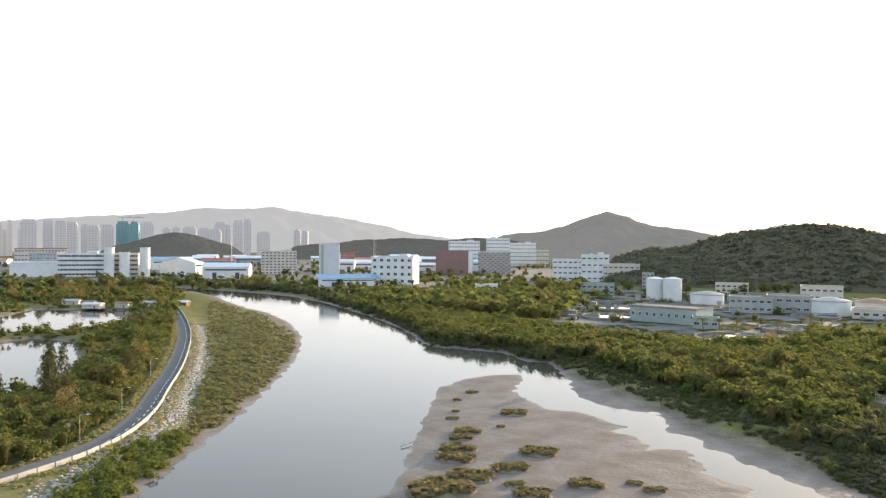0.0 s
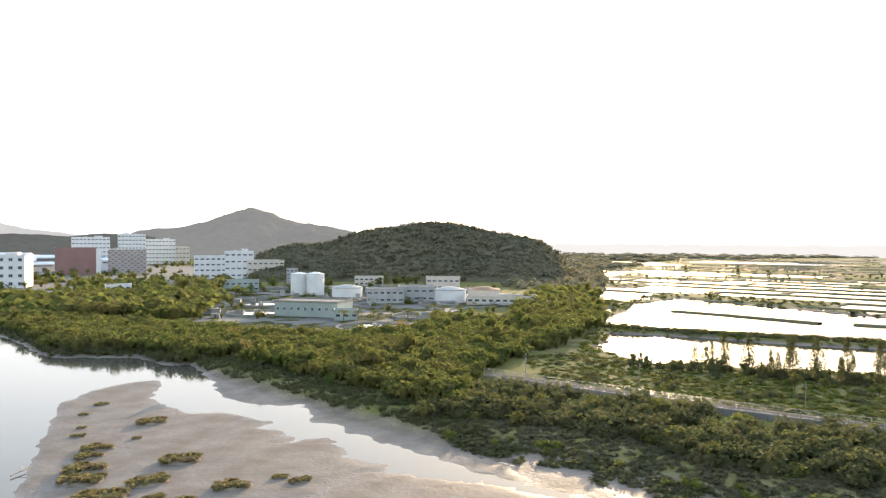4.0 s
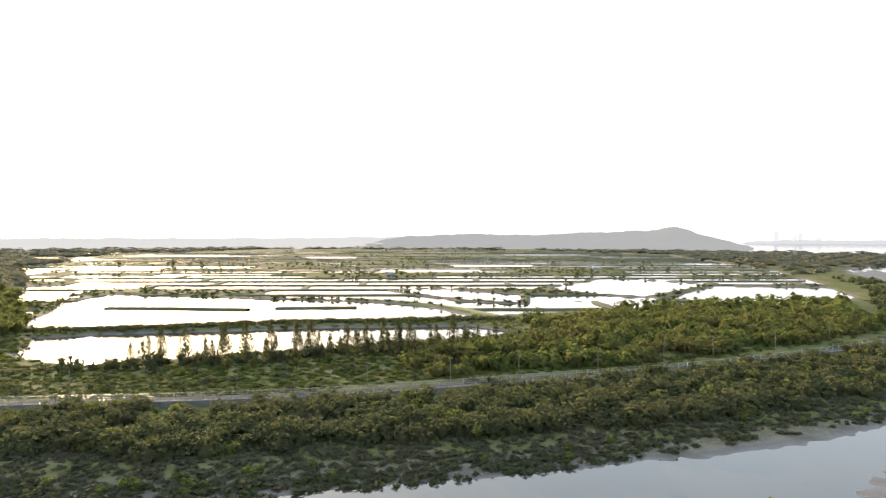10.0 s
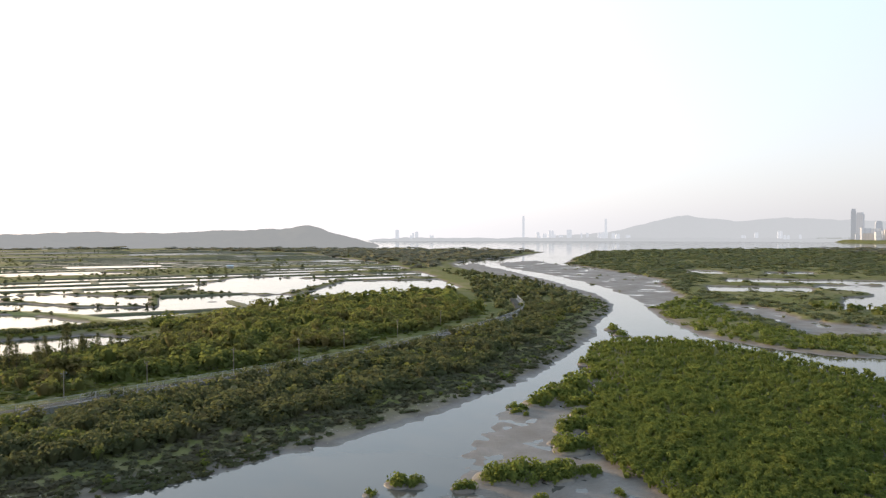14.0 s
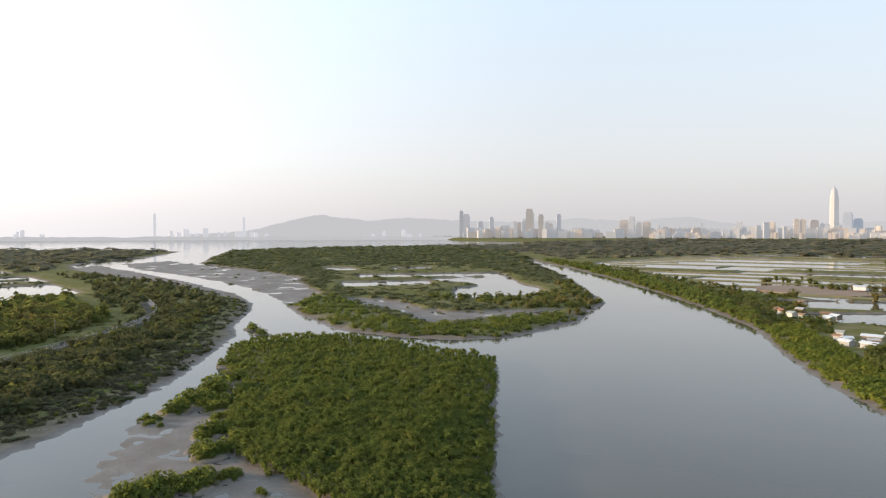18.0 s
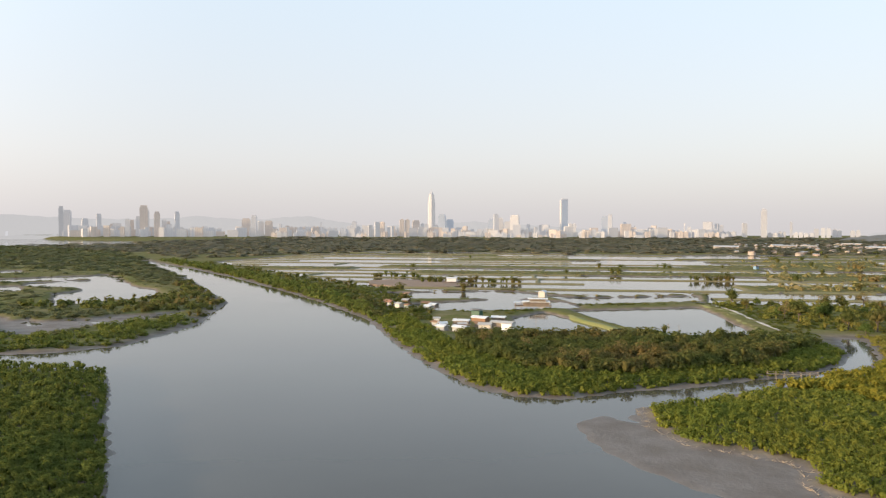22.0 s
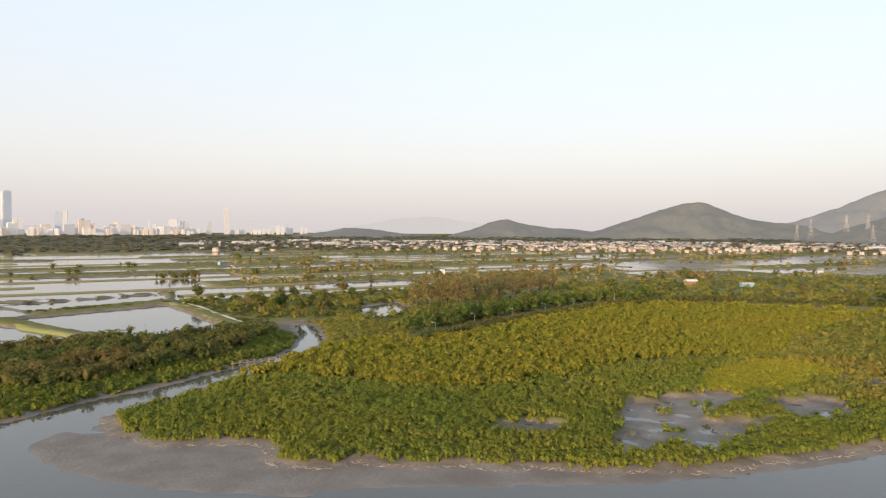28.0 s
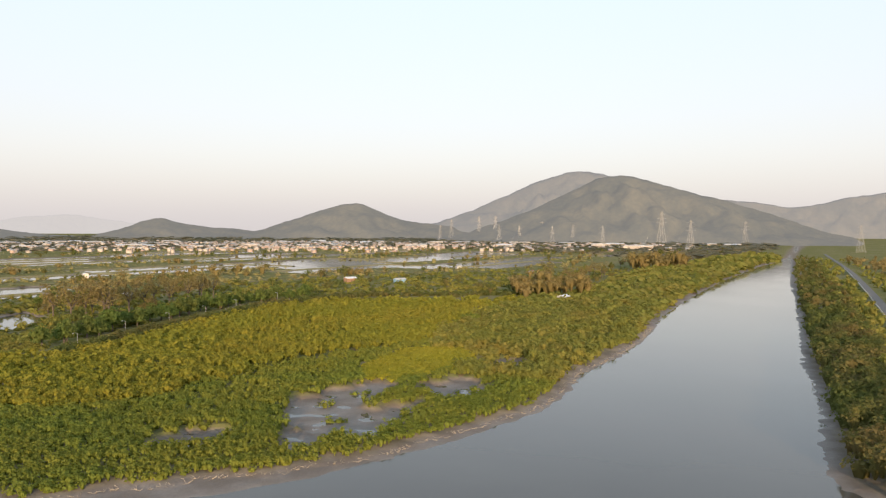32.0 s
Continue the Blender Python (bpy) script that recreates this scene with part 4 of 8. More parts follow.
INLAND = [(150, 205), (172, 150), (190, 118), (216, 92), (236, 66), (272, 16), (290, 0), (327, -32), (360, -62), (428, -104), (520, -102), (598, -112), (560, -60), (555, -20), (500, 20), (438, 50), (380, 70), (345, 62), (320, 74), (262, 156), (225, 198), (200, 245), (170, 250)]
thicket("inland_scrub", patchy(planted(INLAND, 5.0, 20, 0.018, 2), 30, 0.35, 4), 1.9, 1.7, WOODS, SCRUB, "olive scrub between the patrol road and the ponds", 20, vary=0.7)
thicket("inland_grass", planted(INLAND, 3.4, 21, 0.0135, 0), 2.0, 0.7, TUFTS, GRASS, "rough yellow-green grass beside fish ponds", 21, category="grass")
INLAND_WOOD = [(228, 84), (244, 64), (276, 20), (296, 2), (330, -28), (364, -58), (430, -100), (520, -98), (598, -108), (566, -66), (556, -30), (505, 16), (440, 48), (398, 92), (345, 60), (318, 70), (284, 96), (250, 104)]
thicket("inland_wood", patchy(planted(INLAND_WOOD, 5.2, 41, 0.0145, 0), 60, -0.5, 7), 4.0, 5.2, WOODS, WOODLEAF, "dense olive woodland between the patrol road and the ponds", 41, vary=0.55)
thicket("inland_wood", patchy(planted(INLAND_WOOD, 6.5, 42, 0.017, 0), 34, 0.4, 8), 3.8, 7.0, WOODS, WOODLEAF, "taller green trees in the woodland", 42, vary=0.5)
NORTH_WOOD = [(-93, 592), (-48, 496), (-27, 438), (-15, 400), (-8, 362), (0, 350), (28, 334), (40, 312), (50, 275), (62, 240), (70, 208), (80, 182), (92, 152), (118, 205), (140, 225), (180, 255), (200, 262),
              (240, 330), (205, 400), (175, 345), (120, 330), (85, 365), (55, 410), (20, 450), (-10, 510), (-60, 600)]
bank = planted(NORTH_WOOD, 3.6, 22, 0.0098, 1)
low_bank = (near_line(bank[0], bank[1], NORTH_BANK[12:21]) < 24 + 5 * wob(bank[0], bank[1], 25, 3)) & (bank[1] < 300)
thicket("wooded_bank", kept(bank, ~low_bank), 3.1, 5.6, WOODS, WOODLEAF, "dark green woodland along the river bank", 22)
lowp = planted(NORTH_WOOD, 2.5, 43, 0.0085, -1)
lowp = kept(lowp, (near_line(lowp[0], lowp[1], NORTH_BANK[12:21]) < 25) & (lowp[1] < 302))
thicket("bank_scrub", patchy(lowp, 22, -0.5, 5), 1.6, 1.25, WOODS, SCRUB, "low dark scrub between the mudflat and the trees", 44, vary=0.6)
# The levee: trees behind the road, salt marsh before it.
thicket("levee_scrub", planted([(-150, -36), (-178, -50), (-210, -60), (-246, -73), (-357, -115), (-522, -173), (-751, -256), (-1375, -470), (-1380, -440), (-757, -226), (-527, -146), (-362, -93), (-255, -52), (-200, -28), (-150, 0)], 3.2, 23, 0.0118, -0.5), 2.8, 6.5, WOODS, WOODLEAF,
        "green trees and shrubs on the levee's river side", 23)
LEVEE_INNER = [(-92, 135), (-87, 152), (-85, 172), (-90, 198), (-97, 226), (-107, 266), (-131, 340), (-152, 405), (-190, 520), (-215, 600), (-250, 680), (-330, 700), (-420, 640), (-330, 560), (-220, 545), (-180, 430), (-160, 360), (-128, 295), (-112, 240), (-125, 215), (-160, 180), (-160, 130)]
thicket("levee_wood", planted(LEVEE_INNER, 3.2, 24, 0.0098, 1, POND_LEVEE[:2]), 2.6, 4.6, WOODS, WOODLEAF, "mixed olive woodland behind the levee road", 24)
MARSH = [(-60, 150), (-59, 193), (-59, 220), (-61, 261), (-63, 298), (-69, 344), (-76, 379), (-97, 445), (-122, 497), (-149, 538), (-178, 590), (-190, 590), (-160, 490), (-135, 415), (-104, 320), (-90, 285), (-78, 232), (-68, 198), (-64, 172)]
marsh_at = planted(MARSH, 1.7, 25, 0.0075, -1, floor=0.1)
thicket("salt_marsh", kept(marsh_at, signed(marsh_at[0], marsh_at[1], LEVEE) > np.clip((marsh_at[1] - 330) * 0.05, 0.3, 7) + 2 * wob(marsh_at[0], marsh_at[1], 31, 2)), 1.25, 0.9, TUFTS, SALTGRASS, "brown-green salt marsh on river mud", 25, category="grass")
thicket("levee_shrubs", planted([(-61, 135), (-61, 172), (-66, 182), (-72, 158), (-72, 130)], 2.0, 26, 0, -1, floor=0.1), 1.5, 1.7, BUSHES, MANGROVE, "green shrubs on the levee foot", 26)
# Dike grass and far woods.
thicket("dike_shrubs", patchy(planted(WEST_PONDS, 6.5, 27, 0.0135, 0, floor=0.5), 90, -0.3, 3), 2.2, 1.5, (FAR_SET, FAR_SET, FAR_SET), SCRUB, "shrubs and small trees on pond dikes", 27)
thicket("dike_shrubs", planted(EAST_PONDS, 11, 28, 0.018, 0, floor=0.5), 2.8, 0.55, (FAR_SET, FAR_SET, FAR_SET), FIELD, "grass and shrubs on pond dikes", 28)

# Woods far out on the plain, and those of the hill behind the works.
FAR_EAST = [(1100, -1130), (860, -940), (700, -1500), (-700, -1760), (-1450, -1560), (-1250, -780), (-1000, -520), (-1340, -530), (-3300, -1200), (-3500, -2200), (-2300, -3450), (0, -4080), (2300, -3150), (2150, -1500)]
thicket("far_woods", planted(FAR_EAST, 50, 31, 0.022), 16, 5.5, (FAR_SET, FAR_SET, FAR_SET), HAZEDLEAF, "dark far mangrove woods on the plain", 31, 0.0125, category="woods", hg=0.2)
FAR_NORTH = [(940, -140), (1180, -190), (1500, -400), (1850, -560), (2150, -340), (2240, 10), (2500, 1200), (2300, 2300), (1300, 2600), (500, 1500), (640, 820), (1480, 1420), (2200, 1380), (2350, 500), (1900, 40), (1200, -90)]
thicket("far_woods", planted(FAR_NORTH, 36, 32, 0.019), 15, 6.5, (MID_SET, FAR_SET, FAR_SET), HAZEDLEAF, "dark far woods beyond the fish ponds", 32, 0.012, category="woods", hg=0.2)
ESTATE_TREES = [(-600, 690), (-323, 768), (-290, 780), (-212, 733), (-134, 664), (-93, 594), (-80, 620), (-130, 700), (-215, 770), (-300, 820), (-600, 740)]
thicket("riverside_trees", planted(ESTATE_TREES, 8, 33, 0.011), 5.0, 6.5, (MID_SET, MID_SET, MID_SET), SCRUB, "dark row of trees along the far river bank", 33, category="trees")
hv = np.array([v.co for v in wood_hill.data.vertices])
hv = hv[(hv[:, 2] > 6) & (np.hypot(hv[:, 0], hv[:, 1]) < 1030)]
hr = np.random.default_rng(34)
hp = hv[hr.integers(0, len(hv), 4200)] + hr.uniform(-5, 5, (4200, 3)) * (1, 1, 0)
thicket("hill_trees", (hp[:, 0], hp[:, 1], hp[:, 2] - 2.0), 3.2, 3.6, (FAR_SET, FAR_SET, FAR_SET), HAZEDLEAF, "dense dark trees covering a hill", 34, category="trees")

# Single trees that stand too far off to count.


def lone_trees(spots, size, tall, label, seed):
    p = np.array(spots)
    z = height(p[:, 0], p[:, 1])
    ok = z > 0.6
    thicket("far_trees", (p[ok, 0], p[ok, 1], z[ok]), size, tall, (WOOD_MID, WOOD_MID, WOOD_MID), WOODLEAF, label, seed, category="trees", vary=0.5)


def sector(seed, n, b0, b1, d0, d1):
    g = np.random.default_rng(seed)
    b, dd = np.radians(g.uniform(b0, b1, n)), g.uniform(d0, d1, n)
    return np.column_stack([dd * np.sin(b), dd * np.cos(b)])


lone_trees(np.concatenate([sector(51, 80, 146, 205, 560, 1300), sector(52, 90, 205, 242, 520, 1500)]), 4.0, 6.0, "scattered round trees on pond dikes", 53)
lone_trees(np.concatenate([sector(54, 120, 42, 100, 480, 1500), sector(56, 60, 176, 246, 1600, 2700), sector(74, 80, 190, 238, 560, 1600)]), 3.6, 5.5, "scattered dark trees between ponds", 55)
DIKE_ROW = lambda u, v: (u * math.cos(radians(14)) - v * math.sin(radians(14)), -500 + u * math.sin(radians(14)) + v * math.cos(radians(14)))
rows_at = np.array([DIKE_ROW(u0 + k * 3.7 + 1.5 * math.sin(k * 2.3), -66 * q) for u0, q, m in ((150, 3, 26), (-60, 4, 12), (260, 4, 14)) for k in range(m)])
thicket("far_trees", (rows_at[:, 0], rows_at[:, 1], np.full(len(rows_at), 0.8)), 3.4, 5.5, (WOOD_MID, WOOD_MID, WOOD_MID), WOODLEAF, "tree rows along pond dikes", 57, category="trees", vary=0.5)
lawn = planted([(66, 430), (96, 392), (130, 356), (172, 362), (205, 404), (250, 440), (328, 455), (358, 520), (325, 632), (250, 710), (150, 720), (45, 682), (24, 560), (36, 474)], 4.5, 99)
lawn = patchy(lawn, 55, 0.05, 5)
thicket("works_lawn", (lawn[0], lawn[1], np.full(len(lawn[0]), 2.28)), 3.0, 0.3, TUFTS, GRASS, "patches of green lawn between the settling tanks", 99, category="grass")
lone_trees(np.concatenate([sector(58, 110, 2, 34, 430, 760)]), 3.2, 4.5, "small trees between the settling tanks", 59)

FAR_PLAIN = [(-160, -575), (-420, -605), (-800, -565), (-1300, -800), (-1500, -1500), (-700, -1650), (0, -1300), (-40, -560)]
thicket("plain_scrub", patchy(planted(FAR_PLAIN, 8.5, 90, 0.0165, 0, floor=0.6), 130, 0.12, 3), 3.4, 3.2, (FAR_SET, WOOD_MID, FAR_SET), FIELD, "patches of mixed scrub between the far ponds", 90, vary=0.6)
thicket("plain_trees", patchy(planted(FAR_PLAIN, 15, 91, 0.026, 0, floor=0.6), 210, 0.62, 6), 4.6, 8.0, (WOOD_MID, WOOD_MID, WOOD_MID), DRYLEAF, "clusters of brown-green trees on the plain", 91, category="trees", vary=0.5)
thicket("brown_wood", planted([(-398, -327), (-418, -309), (-441, -293), (-480, -317), (-463, -349), (-435, -360)], 6.5, 191, 0, 0, floor=0.6), 4.2, 13.5, (WOOD_MID, WOOD_MID, WOOD_MID), DRYLEAF, "dense brown wood behind the mangroves", 191, category="trees", vary=0.4)
thicket("brown_wood", planted([(-776, -455), (-800, -434), (-833, -414), (-915, -450), (-888, -482), (-852, -504)], 9, 192, 0, 0, floor=0.6), 6.0, 18, (WOOD_MID, WOOD_MID, WOOD_MID), DRYLEAF, "tall brown wood beside the far river bank", 192, category="trees", vary=0.4)
thicket("plain_trees", patchy(planted(FAR_PLAIN, 15, 92, 0.028, 0, floor=0.6), 170, 0.75, 9), 4.2, 7.0, (WOOD_MID, WOOD_MID, WOOD_MID), WOODLEAF, "clusters of dark green trees on the plain", 92, category="trees", vary=0.5)

lone_trees(sector(93, 330, 180, 247, 1300, 2700), 5.0, 7.0, "dark trees between the houses of the town", 94)

WEST_DIKE = [(272, 312), (300, 268), (324, 236), (347, 208), (370, 160), (388, 126), (402, 100)]
hedge = planted([(262, 320), (300, 250), (360, 140), (395, 85), (415, 105), (380, 180), (330, 260), (285, 325)], 2.6, 95)
hedge = kept(hedge, near_line(hedge[0], hedge[1], WEST_DIKE) < 5)
thicket("dike_hedge", (hedge[0], hedge[1], hedge[2] + 0.4), 1.8, 1.5, WOODS, SCRUB, "dark scrubby hedge on the dike between two ponds", 95, vary=0.5)
front = planted([(196, 226), (226, 190), (270, 142), (310, 104), (350, 60), (338, 50), (296, 92), (254, 130), (210, 178), (184, 214)], 3.0, 96)
thicket("pond_hedge", patchy(front, 22, 0.05, 3), 1.9, 3.4, WOODS, SCRUB, "dark ragged shrubs along the pond's edge", 96, vary=0.6)

# Bank fringe below the northern woods, hedges on the near dikes, fields in the east.
fx, fy, fz = planted([(-110, 600), (-60, 470), (-30, 390), (-15, 330), (25, 310), (40, 270), (55, 220), (70, 170), (90, 135), (112, 150), (84, 190), (70, 240), (55, 300), (20, 360), (-5, 420), (-40, 520), (-80, 610)], 3.0, 61, 0.009, 0, floor=0.2)
ok = near_line(fx, fy, NORTH_BANK[5:22]) < 12
ok &= fy > 300
thicket("bank_fringe", (fx[ok], fy[ok], fz[ok]), 2.2, 2.6, BUSHES, SCRUB, "dark overhanging shrubs at the river's edge", 61)
thicket("dike_hedge", planted([(200, 250), (246, 300), (345, 400), (372, 440), (470, 480), (500, 390), (505, 300), (450, 180), (400, 100), (345, 60), (318, 66)], 3.0, 62, 0.012, 0, floor=0.45), 1.7, 1.0, BUSHES, GRASS, "green grass and low shrubs on the pond dikes", 62)
thicket("bank_trees", planted([(200, 262), (243, 292), (286, 332), (345, 398), (372, 438), (440, 520), (390, 540), (300, 450), (240, 365), (212, 305)], 6, 63, 0.011), 3.6, 7.5, WOODS, WOODLEAF, "yellow-green trees beside the first ponds", 63, category="trees")
thicket("far_woods", planted([(440, 520), (560, 650), (900, 1060), (1400, 1640), (1250, 1700), (760, 1150), (520, 800), (400, 620)], 16, 64, 0.014), 7, 6, (FAR_SET, FAR_SET, FAR_SET), HAZEDLEAF, "hazy woods at the hill's foot", 64, category="woods")
EAST_MID = [(-60, -395), (-90, -330), (-130, -350), (-190, -400), (-260, -435), (-340, -430), (-440, -345), (-560, -385), (-760, -450), (-820, -560), (-420, -600), (-160, -570), (-60, -540), (20, -515), (-5, -460), (-30, -400)]
thicket("field_scrub", patchy(planted(EAST_MID, 4.6, 65, 0.013, 0, POND_EAST[5:6]), 42, 0.0, 4), 2.5, 3.0, WOODS, BANKLEAF, "mixed green shrubs between ponds and footpath", 65, vary=0.6)
thicket("field_grass", planted(EAST_MID, 5.0, 66, 0.014, 0), 2.2, 0.9, TUFTS, GRASS, "bright rough grass of the pond fields", 66, category="grass")
thicket("creek_scrub", planted([(-50, -385), (-56, -350), (-53, -318), (-42, -296), (-66, -300), (-92, -318), (-86, -385)], 3.0, 67), 1.8, 1.8, WOODS, BANKLEAF, "dense green shrubs round the creek head", 67)
thicket("dike_grass", planted([(125, -400), (100, -460), (25, -505), (0, -460), (-22, -370), (-30, -350), (-36, -420), (0, -520), (100, -480), (210, -450), (215, -430), (150, -400)], 2.8, 68, 0.01), 1.6, 0.6, TUFTS, GRASS, "bright green grass on the pond banks", 68, category="grass")
thicket("estate_trees", (lambda p: (p[:, 0], p[:, 1], np.full(len(p), 1.6)))(np.concatenate([sector(71, 520, -33, 13, 800, 1650), sector(72, 170, -4, 26, 620, 960), sector(75, 110, -33, -6, 760, 900)])), 5.0, 7.5, (WOOD_MID, WOOD_MID, FAR_SET), WOODLEAF, "dark trees between the factory buildings", 73, category="trees", vary=0.5)

thicket("estate_trees", (lambda p: (p[:, 0], p[:, 1], np.full(len(p), 1.8)))(sector(76, 90, 0, 11, 560, 740)), 6.0, 11.0, (WOOD_MID, WOOD_MID, WOOD_MID), WOODLEAF, "tall dark trees before the industrial halls", 76, category="trees", vary=0.4)

thicket("wooded_bank", patchy(planted([(-96, 640), (-40, 540), (14, 470), (65, 440), (104, 560), (60, 660), (0, 640), (-60, 680)], 6.5, 100, 0.012), 60, -0.5, 4), 5.0, 8.5, WOODS, WOODLEAF, "tall dark trees between the river and the halls", 100, category="trees", vary=0.4)

# Rough ground round the levee ponds and between the eastern bank and its ponds.
LEVEE_FIELD = [(-120, 205), (-165, 170), (-330, 230), (-420, 420), (-420, 600), (-330, 620), (-200, 560), (-170, 430), (-128, 300)]
field = planted(LEVEE_FIELD, 4.8, 45, 0.014, 0, POND_LEVEE[:2], 0.75)
thicket("levee_wood", patchy(field, 45, -0.35, 5), 2.6, 3.4, WOODS, WOODLEAF, "olive trees and shrubs round the levee ponds", 45, vary=0.6)
thicket("levee_grass", planted(LEVEE_FIELD, 5.0, 46, 0.015, 0, POND_LEVEE[:2], 0.4), 1.7, 0.8, TUFTS, GRASS, "rough grass round the levee ponds", 46, category="grass")
EAST_SIDE = [(150, -352), (195, -366), (275, -440), (373, -522), (498, -624), (652, -738), (780, -905), (520, -722), (330, -577), (262, -542), (222, -478), (208, -441), (178, -406)]
thicket("bank_grass", planted(EAST_SIDE, 3.4, 47, 0.010), 2.0, 0.9, TUFTS, GRASS, "rough green grass beside the ponds", 47, category="grass")
thicket("bank_shrubs", patchy(planted(EAST_SIDE, 5.0, 48, 0.012), 40, 0.1, 3), 2.6, 3.2, WOODS, WOODLEAF, "mixed shrubs between the bank and the ponds", 48, vary=0.6)

# Islets of mangrove in the mud pools, and bigger shrubs along the upstream bank.
islet = np.array([(-118, -165, 1.6), (-121, -166, 1.3), (-112, -150, 1.4), (-110, -152, 1.1), (-138, -171, 1.5), (-134, -172, 1.2), (-126, -141, 1.3), (-158, -152, 1.4), (-106, -141, 1.0), (-204, -172, 1.4)])
thicket("pool_shrubs", (islet[:, 0], islet[:, 1], np.full(len(islet), 0.05)), 1.8, 1.3, BUSHES, BRIGHTGREEN, "small mangrove islets in a mud pool", 81, vary=0.4)
upx = kept(south, upstream)
thicket("upstream_bushes", patchy(kept(upx, np.random.default_rng(5).uniform(0, 1, len(upx[0])) < 0.16), 40, -0.4, 3), 2.9, 4.2, WOODS, BANKLEAF, "large rounded shrubs on the upstream bank", 82, 0.009, vary=0.5)

# Shrubs and grass on both flanks of the levee upstream.
flank = planted([(-150, 0), (-200, -35), (-250, -58), (-360, -100), (-530, -155), (-760, -232), (-1380, -445), (-1390, -400), (-770, -170), (-540, -95), (-370, -40), (-270, 0), (-180, 60)], 4.2, 83, 0.0145, 0)
off_road = near_line(flank[0], flank[1], LEVEE_ROAD)
thicket("levee_scrub", patchy(kept(flank, off_road > 7.5), 35, -0.3, 4), 3.0, 5.5, WOODS, BANKLEAF, "olive shrubs on the flanks of the levee", 83, vary=0.6)
thicket("levee_grass", kept(flank, off_road > 5.8), 1.8, 0.7, TUFTS, GRASS, "rough grass on the flanks of the levee", 84, category="grass")

beyond = planted([(-260, 10), (-360, -30), (-540, -90), (-770, -165), (-1380, -395), (-1420, -300), (-800, -60), (-560, 10), (-380, 60)], 7.5, 97, 0.02)
thicket("levee_wood", beyond, 4.2, 8.5, WOODS, DRYLEAF, "tall brown-green trees behind the levee road", 97, vary=0.5)

# ---- building blocks ----
ROOFING = plain("dark_roof_felt", (0.17, 0.165, 0.16), (0.10, 0.10, 0.098), 0.5, 0.9)


def polar(bearing, dist, z=0.0):
    a = radians(bearing)
    return Vector((dist * math.sin(a), dist * math.cos(a), z))


def part(name, bm, material, parent=None, label=""):
    """Link a bmesh as one mesh object under a thing or a part."""
    me = bpy.data.meshes.new(name)
    bm.to_mesh(me)
    bm.free()
    me.materials.append(material)
    ob = new(name, me)
    ob.parent = parent
    return tagged(ob, label)


def again(name, me, parent, m):
    """One more object on a mesh that exists already."""
    ob = new(name, me)
    ob.parent, ob.matrix_basis = parent, m
    return ob


def thing(name, m, label, category, group="", kind=""):
    ob = new(name)
    ob.matrix_basis = m
    return tagged(ob, label, category, group, kind)


def facing(bearing, dist, z, turn=0.0):
    """Local +y points away from the hovering point, +x to the right as seen from it."""
    p = polar(bearing, dist, z)
    return pose(p.x, p.y, p.z, 0, 0, -bearing + turn)


def add_box(bm, cx, cy, z0, w, d, h, bevel=0.0):
    r = bmesh.ops.create_cube(bm, size=1.0, matrix=Matrix.LocRotScale((cx, cy, z0 + h / 2), None, (w, d, h)))
    if bevel:
        bmesh.ops.bevel(bm, geom=list({e for v in r["verts"] for e in v.link_edges}), offset=bevel, segments=1, affect="EDGES")
    return r


def box(cx, cy, z0, w, d, h, bevel=0.0):
    bm = bmesh.new()
    add_box(bm, cx, cy, z0, w, d, h, bevel)
    return bm


def add_tube(bm, a, b, r0, r1=None, sides=6):
    """A tapered bar between two points."""
    a, b = Vector(a), Vector(b)
    m = Matrix.Translation((a + b) / 2) @ (b - a).to_track_quat("Z", "Y").to_matrix().to_4x4()
    bmesh.ops.create_cone(bm, cap_ends=True, segments=sides, radius1=r0, radius2=r0 if r1 is None else r1, depth=(b - a).length, matrix=m)


def tube(a, b, r0, r1=None, sides=6):
    bm = bmesh.new()
    add_tube(bm, a, b, r0, r1, sides)
    return bm


def disc(r0, z0, h, sides=28, r1=None):
    return tube((0, 0, z0), (0, 0, z0 + h), r0, r1, sides)


def gable(w, d, z0, rise, over=0.6):
    """A pitched roof with thick eaves, the ridge along x."""
    bm = bmesh.new()
    x, y, t = w / 2 + over, d / 2 + over, 0.25
    ring = [(-y, z0), (0, z0 + rise), (y, z0), (y, z0 - t), (0, z0 + rise - t), (-y, z0 - t)]
    a = [bm.verts.new((-x, p, q)) for p, q in ring]
    b = [bm.verts.new((x, p, q)) for p, q in ring]
    for i in range(6):
        bm.faces.new((a[i], a[(i + 1) % 6], b[(i + 1) % 6], b[i]))
    for s in (a, b):
        bm.faces.new((s[0], s[1], s[4], s[5]))
        bm.faces.new((s[1], s[2], s[3], s[4]))
    bmesh.ops.recalc_face_normals(bm, faces=bm.faces[:])
    return bm


def gable_end(w, d, h, rise):
    """Walls that rise to a gable at both ends."""
    bm = bmesh.new()
    x, y = w / 2, d / 2
    ring = [(-y, 0), (-y, h), (0, h + rise * 0.96), (y, h), (y, 0)]
    a = [bm.verts.new((-x, p, q)) for p, q in ring]
    b = [bm.verts.new((x, p, q)) for p, q in ring]
    for i in range(5):
        bm.faces.new((a[i], a[(i + 1) % 5], b[(i + 1) % 5], b[i]))
    bm.faces.new(a)
    bm.faces.new(b[::-1])
    bmesh.ops.recalc_face_normals(bm, faces=bm.faces[:])
    return bm


WINDOW_MESH = {}


